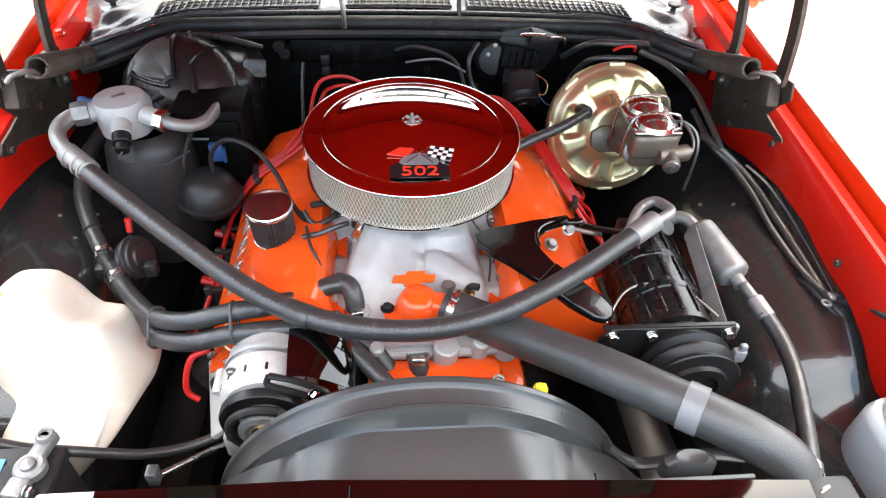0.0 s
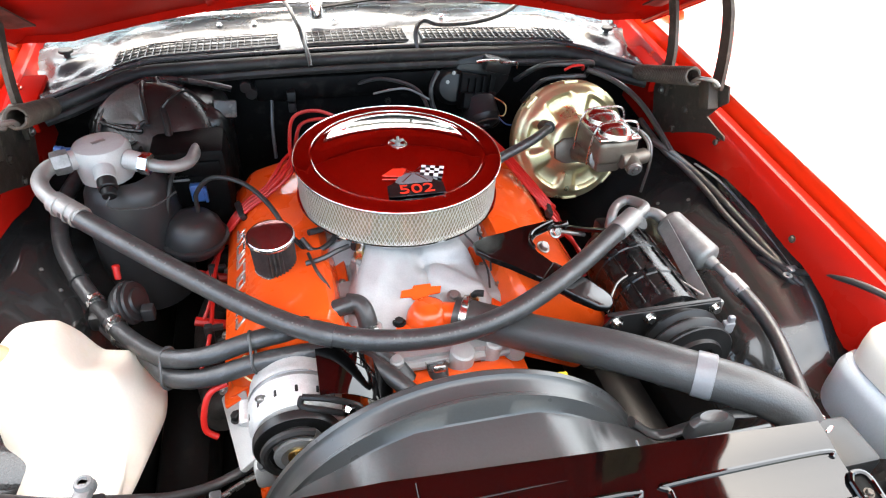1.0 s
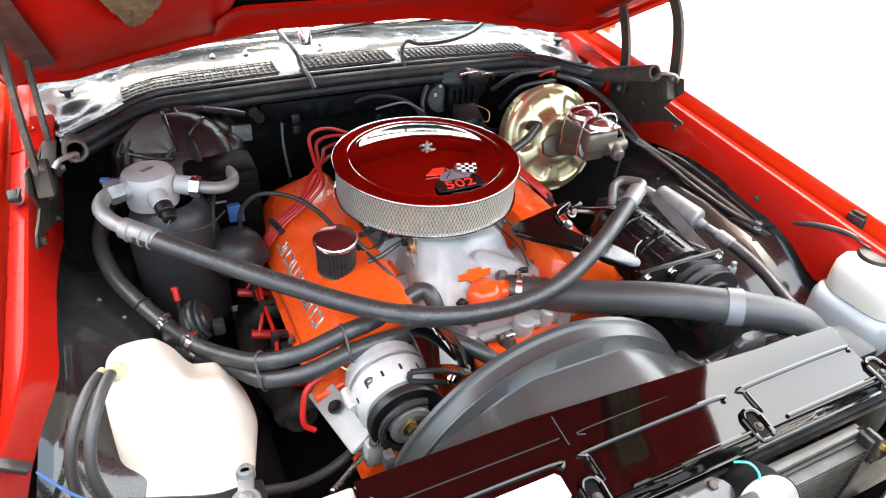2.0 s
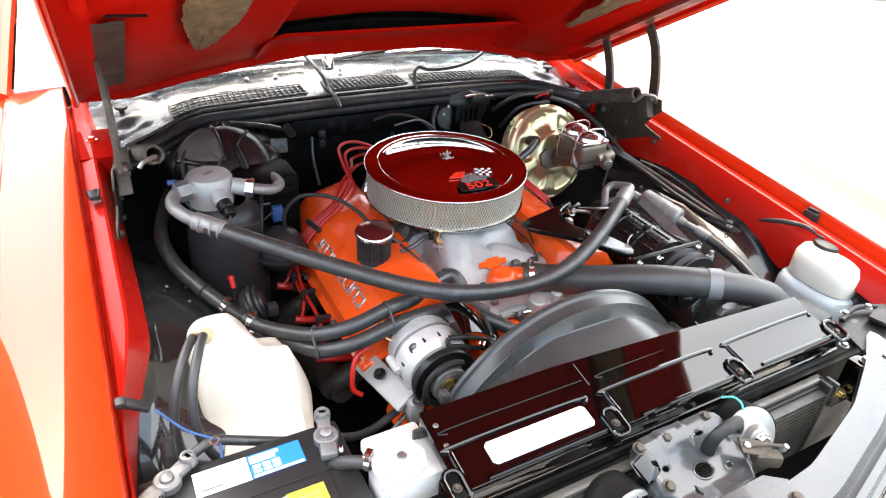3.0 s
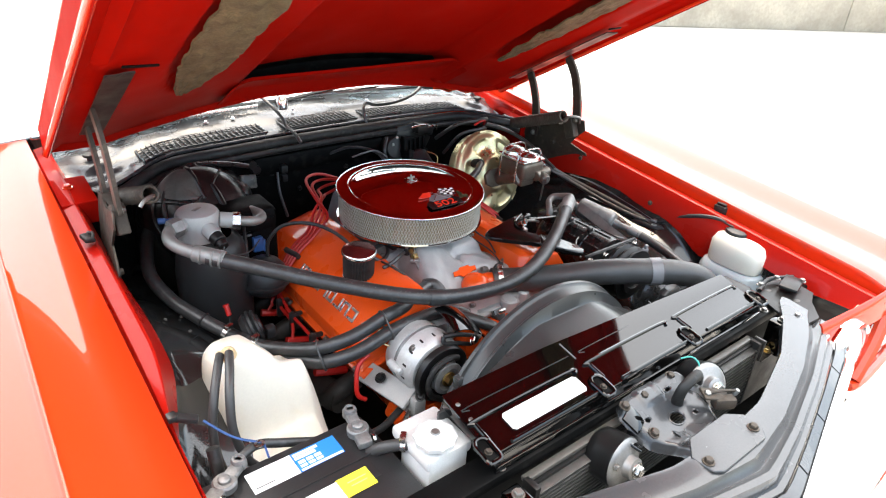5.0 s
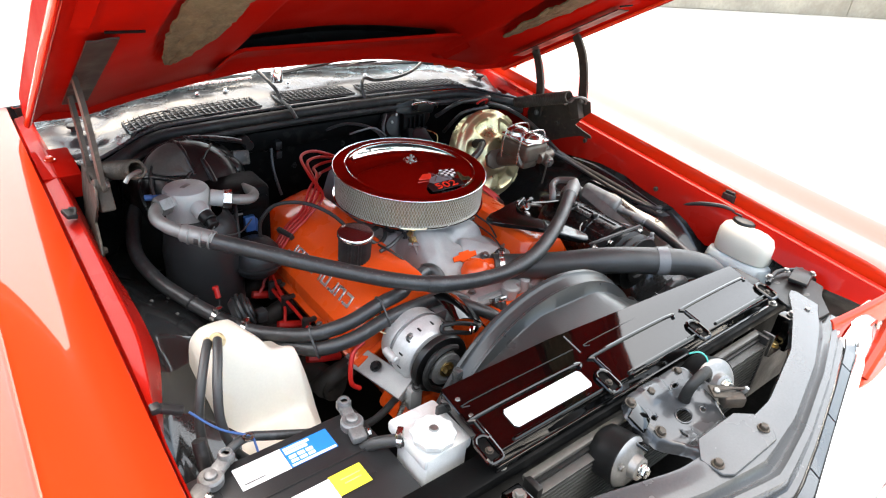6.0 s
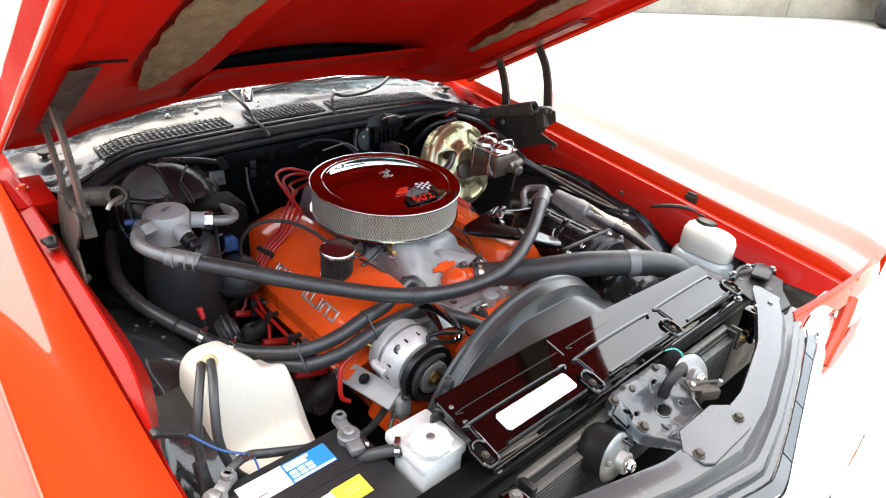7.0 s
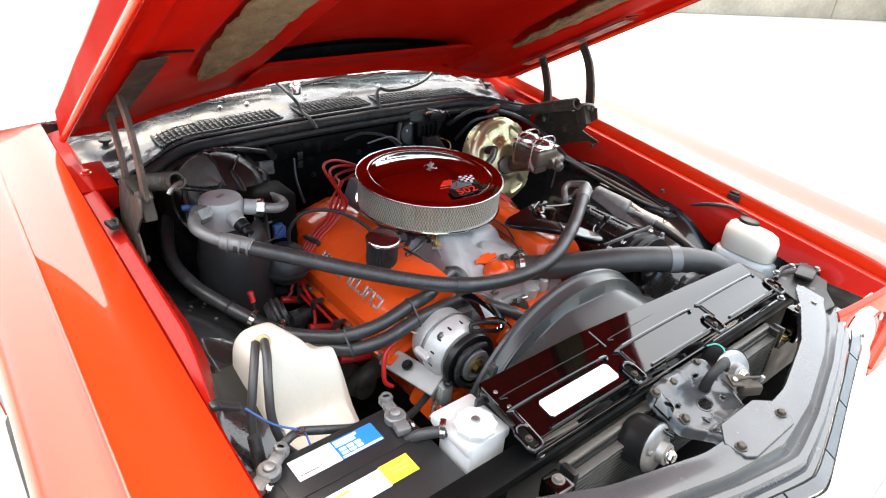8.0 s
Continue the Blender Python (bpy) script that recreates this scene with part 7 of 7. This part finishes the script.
def stack(levels, n=40):
    """A moulded jar: rounded outlines laid one above another."""
    bm = bmesh.new()
    rows = []
    for z, c, sx, sy in levels:
        rows.append([bm.verts.new((x, y, z)) for x, y in squircle(c, sx, sy, n)])
    for a, b in zip(rows, rows[1:]):
        for k in range(n):
            j = (k + 1) % n
            bm.faces.new((a[k], a[j], b[j], b[k]))
    bm.faces.new(rows[0][::-1])
    bm.faces.new(rows[-1])
    return bm


part("lower_body", stack([(0.60, (0.659, -0.52), 0.046, 0.066), (0.62, (0.659, -0.52), 0.057, 0.077), (0.70, (0.659, -0.52), 0.061, 0.081), (0.752, (0.659, -0.52), 0.061, 0.081), (0.766, (0.661, -0.52), 0.057, 0.077), (0.770, (0.662, -0.52), 0.051, 0.070)]), JARBLUE, wj, "blue fluid in the jar")
part("upper_body", stack([(0.768, (0.664, -0.52), 0.046, 0.065), (0.774, (0.664, -0.52), 0.052, 0.070), (0.800, (0.666, -0.52), 0.053, 0.072), (0.822, (0.668, -0.518), 0.052, 0.070), (0.836, (0.670, -0.516), 0.046, 0.062), (0.842, (0.671, -0.512), 0.037, 0.048), (0.844, (0.671, -0.510), 0.023, 0.031)]), JARWHITE, wj, "white upper half")
part("cap", join(lathe([(0.0, 0.010), (0.020, 0.009), (0.029, 0.005), (0.031, 0.0), (0.030, -0.008)], 32, Matrix.Translation((0.674, -0.495, 0.846))), box((0.672, -0.470, 0.856), (0.014, 0.030, 0.008), 0.003)), BATTERY, wj, "black cap with a hose tab")
solid("washer_hose", tube([(0.672, -0.462, 0.858), (0.668, -0.43, 0.860), (0.658, -0.38, 0.848), (0.656, -0.32, 0.818), (0.648, -0.277, 0.790), (0.630, -0.22, 0.788), (0.618, -0.12, 0.798), (0.620, -0.03, 0.806), (0.60, 0.04, 0.825), (0.575, 0.075, 0.842), (0.56, 0.16, 0.87)], 0.0058, 10, 8), RUBBER, "black washer hose along the inner fender", "hose", at=(0.645, -0.277, 0.78))
solid("fender_harness", tube([(0.700, -0.56, 0.735), (0.685, -0.42, 0.757), (0.660, -0.32, 0.775), (0.645, -0.275, 0.782), (0.640, -0.20, 0.792), (0.636, -0.10, 0.802), (0.634, -0.02, 0.808), (0.615, 0.035, 0.822), (0.585, 0.065, 0.842), (0.56, 0.10, 0.85)], 0.0075, 10, 8, 0.03), RUBBER, "black taped wiring loom along the inner fender", "wiring loom", at=(0.64, -0.2, 0.78))
solid("corrugated_loom", tube([(0.72, -0.55, 0.725), (0.69, -0.42, 0.745), (0.655, -0.32, 0.770), (0.640, -0.27, 0.776), (0.632, -0.235, 0.778), (0.626, -0.215, 0.770)], 0.0065, 10, 14, 0.10), RUBBER, "black corrugated loom tube", "wiring loom", at=(0.64, -0.2, 0.77))
solid("ground_strap", tube([(0.628, 0.03, 0.828), (0.644, -0.04, 0.826), (0.652, -0.14, 0.812), (0.655, -0.24, 0.795), (0.652, -0.275, 0.789)], 0.0035, 8, 8, 0, 0.5), TAPE, "thin grey cable along the fender lip", "cable", at=(0.65, -0.14, 0.80))
solid("loom_clip", join(box((0.650, -0.277, 0.794), (0.026, 0.014, 0.005), 0.001), lathe([(0.004, 0), (0.008, 0.001), (0.008, 0.003), (0.004, 0.003)], 16, Matrix.Translation((0.632, -0.285, 0.786)))), TAPE, "grey loom clip on the inner fender", "clip", at=(0.65, -0.277, 0.79))

# ---- battery ----
bat = thing("battery", "black battery with white, blue and yellow labels", "battery", (-0.565, -0.56, 0.585))
part("case", box((-0.565, -0.565, 0.675), (0.262, 0.178, 0.19), 0.006), BATTERY, bat, "black case")
part("top", join(box((-0.565, -0.565, 0.776), (0.268, 0.184, 0.020), 0.004), box((-0.565, -0.548, 0.7855), (0.19, 0.10, 0.004), 0.0015)), BATTERY, bat, "black lid")
top = 0.7882
part("lid_seam", box((-0.565, -0.556, 0.7885), (0.266, 0.0025, 0.0025), 0.0008), BATTERY, bat)
part("white_label", box((-0.600, -0.510, top), (0.070, 0.040, 0.0008), 0.0, (0, 0, 0)), WHITE, bat, "white label", 0)
bl = part("blue_label", box((-0.528, -0.510, top), (0.072, 0.040, 0.0008), 0.0), BLUELABEL, bat, "blue label", 0)
for x, y, w, d in [(-0.542, -0.4955, 0.040, 0.005), (-0.545, -0.5025, 0.034, 0.0055), (-0.528, -0.5275, 0.068, 0.004)] + [(-0.555 + 0.013 * k, yy, 0.0105, dd) for k in range(3) for yy, dd in ((-0.512, 0.006), (-0.520, 0.005))]:
    part("label_strip", box((x, y, top + 0.0006), (w, d, 0.0006), 0), WHITE, bl, "", 0)
wl = part("cream_label", box((-0.586, -0.592, top), (0.106, 0.036, 0.0008), 0.0), WHITE, bat, "white label", 0)
yl = part("yellow_label", box((-0.508, -0.590, top + 0.0001), (0.050, 0.036, 0.0008), 0.0), YELLOW, bat, "yellow label", 0)
part("label_strip", box((-0.615, -0.522, top + 0.0006), (0.030, 0.0018, 0.0006), 0), INK, bat, "", 0)
part("label_strip", box((-0.612, -0.583, top + 0.0007), (0.050, 0.004, 0.0006), 0), YELLOW, wl, "", 0)
for k in range(2):
    part("label_strip", box((-0.505, -0.585 - 0.008 * k, top + 0.0008), (0.030 - 0.004 * (k % 2), 0.0014, 0.0006), 0), PAPER, yl, "", 0)
for x, y, a in ((-0.456, -0.507, -11), (-0.664, -0.494, -54)):
    post = thing("battery_clamp", "grey lead battery clamp with a bolt", "battery clamp", (x, y, 0.786), "battery clamps")
    mm = Matrix.Translation((x, y, 0.786)) @ pose(0, 0, 0, 0, 0, a)
    part("post", lathe([(0.009, 0), (0.0085, 0.020), (0.006, 0.022), (0, 0.022)], 20, mm), LEAD, post)
    b = join(lathe([(0.009, 0.002), (0.017, 0.002), (0.0175, 0.013), (0.015, 0.016), (0.009, 0.016)], 24, mm))
    for c, sz in (((0, -0.026, 0.009), (0.024, 0.024, 0.014)), ((0.0, 0.022, 0.010), (0.019, 0.026, 0.014)), ((0, 0.037, 0.013), (0.023, 0.013, 0.017))):
        q = box((0, 0, 0), sz, 0.004)
        q.transform(mm @ Matrix.Translation(c))
        b = join(b, q)
    part("clamp", b, LEAD, post, "scuffed lead clamp")
    bolt(post, mm @ Vector((0.013, -0.028, 0.010)), mm.to_3x3() @ Vector((1, 0, 0)), ZINC, 1.1)
    part("knob", lathe([(0, 0.0215), (0.005, 0.0215), (0.006, 0.024), (0.009, 0.0235), (0.0105, 0.020), (0.0105, 0.016)], 20, mm @ Matrix.Translation((0, 0.036, 0))), LEAD, post)
solid("battery_cable", tube([(-0.635, -0.462, 0.79), (-0.60, -0.452, 0.797), (-0.56, -0.452, 0.780), (-0.50, -0.454, 0.752), (-0.456, -0.450, 0.735), (-0.417, -0.438, 0.705), (-0.379, -0.423, 0.675), (-0.331, -0.402, 0.655), (-0.275, -0.378, 0.655)], 0.0072, 12, 8), RUBBER, "thick black battery cable", "cable", at=(-0.54, -0.435, 0.77))
solid("battery_tray", box((-0.565, -0.565, 0.572), (0.30, 0.21, 0.014), 0.003), BLACK, "black steel battery tray", "battery tray", at=(-0.565, -0.565, 0.565))
solid("apron_clip", join(box((-0.686, 0.104, 0.924), (0.020, 0.034, 0.010), 0.004, (0, 10, 8)), tube([(-0.680, 0.089, 0.926), (-0.676, 0.104, 0.932), (-0.682, 0.121, 0.927)], 0.003, 6, 4)), DULLRUB, "black rubber clip on the fender apron", "clip", at=(-0.686, 0.104, 0.919))
fc = thing("fender_connector", "black taped connector with a blue wire at the fender", "connector", (-0.655, -0.42, 0.82))
part("plug", join(box((-0.680, -0.406, 0.857), (0.034, 0.014, 0.010), 0.003, (0, 20, -20)), box((-0.698, -0.401, 0.864), (0.014, 0.016, 0.011), 0.003)), BATTERY, fc)
part("wire", tube([(-0.660, -0.416, 0.850), (-0.630, -0.440, 0.822), (-0.60, -0.455, 0.807), (-0.592, -0.462, 0.805), (-0.594, -0.485, 0.797)], 0.0018, 6, 6), BLUEWIRE, fc, "blue wire")
part("eyelet", lathe([(0.004, 0), (0.008, 0.0005), (0.008, 0.002), (0.004, 0.002)], 16, Matrix.Translation((-0.598, -0.462, 0.806))), ZINC, fc)
solid("side_hose", tube([(-0.655, -0.425, 0.80), (-0.655, -0.445, 0.75), (-0.65, -0.45, 0.70), (-0.64, -0.45, 0.62)], 0.010, 12, 8), RUBBER, "black hose beside the battery", "hose", at=(-0.64, -0.45, 0.62))

# ---- plug leads ----
for k in range(4):
    f = k * 0.009
    g = 0.011 * (k - 1.5)
    end = -0.21 + 0.13 * k
    pts = [(-0.05, 0.215, 0.875), (-0.105 + 0.6 * g, 0.222 - 1.2 * g, 0.898 - 0.011 * k), (-0.148 + 1.1 * g, 0.205 - 0.8 * g, 0.900 - 0.013 * k), (-0.165 + 0.9 * g, 0.150 + 0.4 * g, 0.880 - 0.006 * (k % 2)), (-0.186 - 0.3 * g, 0.105 + 1.3 * g, 0.858 + 0.004 * (k % 2)),
           (-0.228, 0.080 + g, 0.826), (-0.270, 0.074 + g, 0.798), (-0.306, 0.066 + 0.8 * g, 0.760), (-0.328, 0.06 + 0.5 * g, 0.722 - 0.004 * k)]
    pts += [(-0.340 - 0.003 * k, 0.06 - (0.06 - end) * 0.3, 0.702 - 0.007 * k), (-0.343 - 0.003 * k, 0.06 - (0.06 - end) * 0.75, 0.696 - 0.007 * k), (-0.362, end, 0.668)]
    solid("plug_lead", tube(pts, 0.0036, 8, 8), WIRE, "red silicone spark plug lead", "plug lead", "plug leads", at=pts[5])
    pts = [(0.05 + f, 0.20, 0.865), (0.15 + f, 0.20, 0.875), (0.215 + f, 0.14, 0.850 - 0.004 * k), (0.250 + f, 0.07, 0.822 - 0.004 * k), (0.285 + f, 0.01, 0.788 - 0.004 * k), (0.322 + f * 0.5, -0.04 + 0.03 * k, 0.745), (0.36, -0.06 + 0.06 * k, 0.70), (0.375, -0.21 + 0.13 * k, 0.668)]
    solid("plug_lead", tube(pts, 0.0040, 8, 8), WIRE, "red silicone spark plug lead", "plug lead", "plug leads", at=pts[4])
for x, y, z in ((-0.281, 0.074, 0.790), (0.30, 0.0, 0.775)):
    solid("lead_separator", box((x, y, z), (0.012, 0.050, 0.014), 0.003, (0, 28 if x > 0 else -28, 12 if x < 0 else -12)), BATTERY, "black plastic plug lead separator", "lead separator", "lead separators", at=(x, y, z - 0.008))
for y in (-0.14, -0.045, 0.02):
    solid("lead_clip", join(box((-0.344, y, 0.690), (0.014, 0.012, 0.046), 0.003), box((-0.332, y, 0.706), (0.024, 0.010, 0.008), 0.002)), BATTERY, "black plastic clip holding plug leads by the head", "lead clip", "lead clips", at=(-0.344, y, 0.667))
solid("red_cable", tube([(-0.305, -0.300, 0.745), (-0.330, -0.305, 0.735), (-0.342, -0.315, 0.710), (-0.345, -0.325, 0.680), (-0.330, -0.330, 0.665)], 0.0048, 10, 8), WIRE, "short red cable to the starter", "cable", at=(-0.31, -0.34, 0.66))
# lines and linkages round the carburettor
for pts, r, m_, lab in (
        ([(-0.105, -0.03, 0.845), (-0.110, -0.06, 0.838), (-0.130, -0.10, 0.828), (-0.160, -0.115, 0.824), (-0.178, -0.10, 0.84)], 0.0048, RUBBER, "black crankcase hose by the carburettor"),
        ([(-0.075, -0.10, 0.845), (-0.088, -0.13, 0.835), (-0.094, -0.165, 0.822), (-0.098, -0.195, 0.802), (-0.110, -0.225, 0.792)], 0.0050, PIPE, "bright bent fuel pipe by the carburettor"),
        ([(-0.170, -0.135, 0.836), (-0.160, -0.18, 0.834), (-0.145, -0.21, 0.82), (-0.15, -0.235, 0.80)], 0.0026, RUBBER, "thin black vacuum line"),
        ([(-0.06, -0.12, 0.855), (-0.085, -0.135, 0.850)], 0.0045, ZINC, "short bright throttle linkage rod"),
        ([(0.085, -0.08, 0.85), (0.095, -0.11, 0.825), (0.110, -0.13, 0.81), (0.118, -0.18, 0.80), (0.112, -0.22, 0.79)], 0.0018, RUBBER, "thin black wire on the intake"),
        ([(0.245, -0.158, 0.843), (0.275, -0.165, 0.838), (0.30, -0.155, 0.825)], 0.0035, STEEL, "grey wire at the bracket bolt"),
        ([(0.262, -0.335, 0.815), (0.30, -0.285, 0.822), (0.34, -0.27, 0.826), (0.39, -0.28, 0.825), (0.425, -0.335, 0.822)], 0.0020, STEEL, "thin grey wire over the compressor")):
    solid("wire" if r < 0.004 else "fuel_pipe", tube(pts, r, 10, 7), m_, lab, "wire" if r < 0.004 else "pipe", at=pts[0])
link = thing("throttle_linkage", "dark throttle bracket with a bright rod", "linkage", (-0.10, -0.11, 0.83))
part("bracket", join(prism([(-0.020, -0.012), (0.022, -0.010), (0.026, 0.008), (0.004, 0.016), (-0.022, 0.010)], 0.004, toward((-0.098, -0.108, 0.846), (-0.5, -0.4, 0.75)), 0.001, 1), box((-0.085, -0.118, 0.832), (0.030, 0.012, 0.022), 0.003, (0, 15, 25)), box((-0.118, -0.085, 0.838), (0.012, 0.045, 0.008), 0.002, (0, 10, 10))), BLACK, link, "black steel bracket")
part("rod", rod((-0.070, -0.118, 0.858), (-0.098, -0.160, 0.826), 0.0032), ZINC, link, "bright rod")
part("elbow", tube([(-0.100, -0.150, 0.824), (-0.086, -0.170, 0.826), (-0.078, -0.192, 0.816), (-0.080, -0.215, 0.798)], 0.0062, 10, 6), PIPE, link, "bright bent pipe")
part("hose", tube([(-0.165, -0.088, 0.842), (-0.140, -0.075, 0.838), (-0.112, -0.070, 0.846), (-0.085, -0.060, 0.852)], 0.0055, 8, 6), RUBBER, link)
part("hose", tube([(-0.175, -0.150, 0.828), (-0.150, -0.150, 0.834), (-0.125, -0.140, 0.838), (-0.105, -0.128, 0.836)], 0.0045, 8, 6), RUBBER, link)
bolt(link, (-0.092, -0.122, 0.842), (-0.4, -0.6, 0.6), STEEL, 0.9)
choke = thing("choke_unit", "black round choke unit beside the carburettor", "choke unit", (0.10, -0.05, 0.83))
part("drum", lathe([(0, 0.016), (0.018, 0.015), (0.022, 0.011), (0.022, -0.008), (0, -0.010)], 28, toward((0.104, -0.058, 0.842), (0.9, -0.35, 0.2))), BATTERY, choke)
part("clip_ring", lathe([(0.0222, 0.004), (0.0240, 0.005), (0.0240, 0.009), (0.0222, 0.010)], 28, toward((0.104, -0.058, 0.842), (0.9, -0.35, 0.2))), STEEL, choke)
part("lead", tube([(0.118, -0.063, 0.846), (0.128, -0.085, 0.838), (0.120, -0.115, 0.826), (0.130, -0.15, 0.815), (0.122, -0.19, 0.80)], 0.0020, 6, 6), RUBBER, choke)
solid("fuel_fitting", join(lathe([(0.006, -0.008), (0.010, -0.007), (0.010, 0.007), (0.006, 0.008)], 6, toward((-0.090, -0.150, 0.828), (-0.2, -0.7, -0.4))), rod((-0.085, -0.125, 0.838), (-0.088, -0.142, 0.832), 0.007)), BRASS, "bronze fuel fitting by the carburettor", "fitting", at=(-0.09, -0.15, 0.82))
solid("drive_belt", tube([(-0.212 + 0.045 * math.cos(a), -0.432, 0.735 + 0.045 * math.sin(a)) for a in (radians(d) for d in range(60, 250, 15))] + [(-0.1, -0.432, 0.60), (0.0, -0.432, 0.54)], 0.006, 8, 4), DULLRUB, "black rubber drive belt", "drive belt", at=(-0.2, -0.432, 0.69))
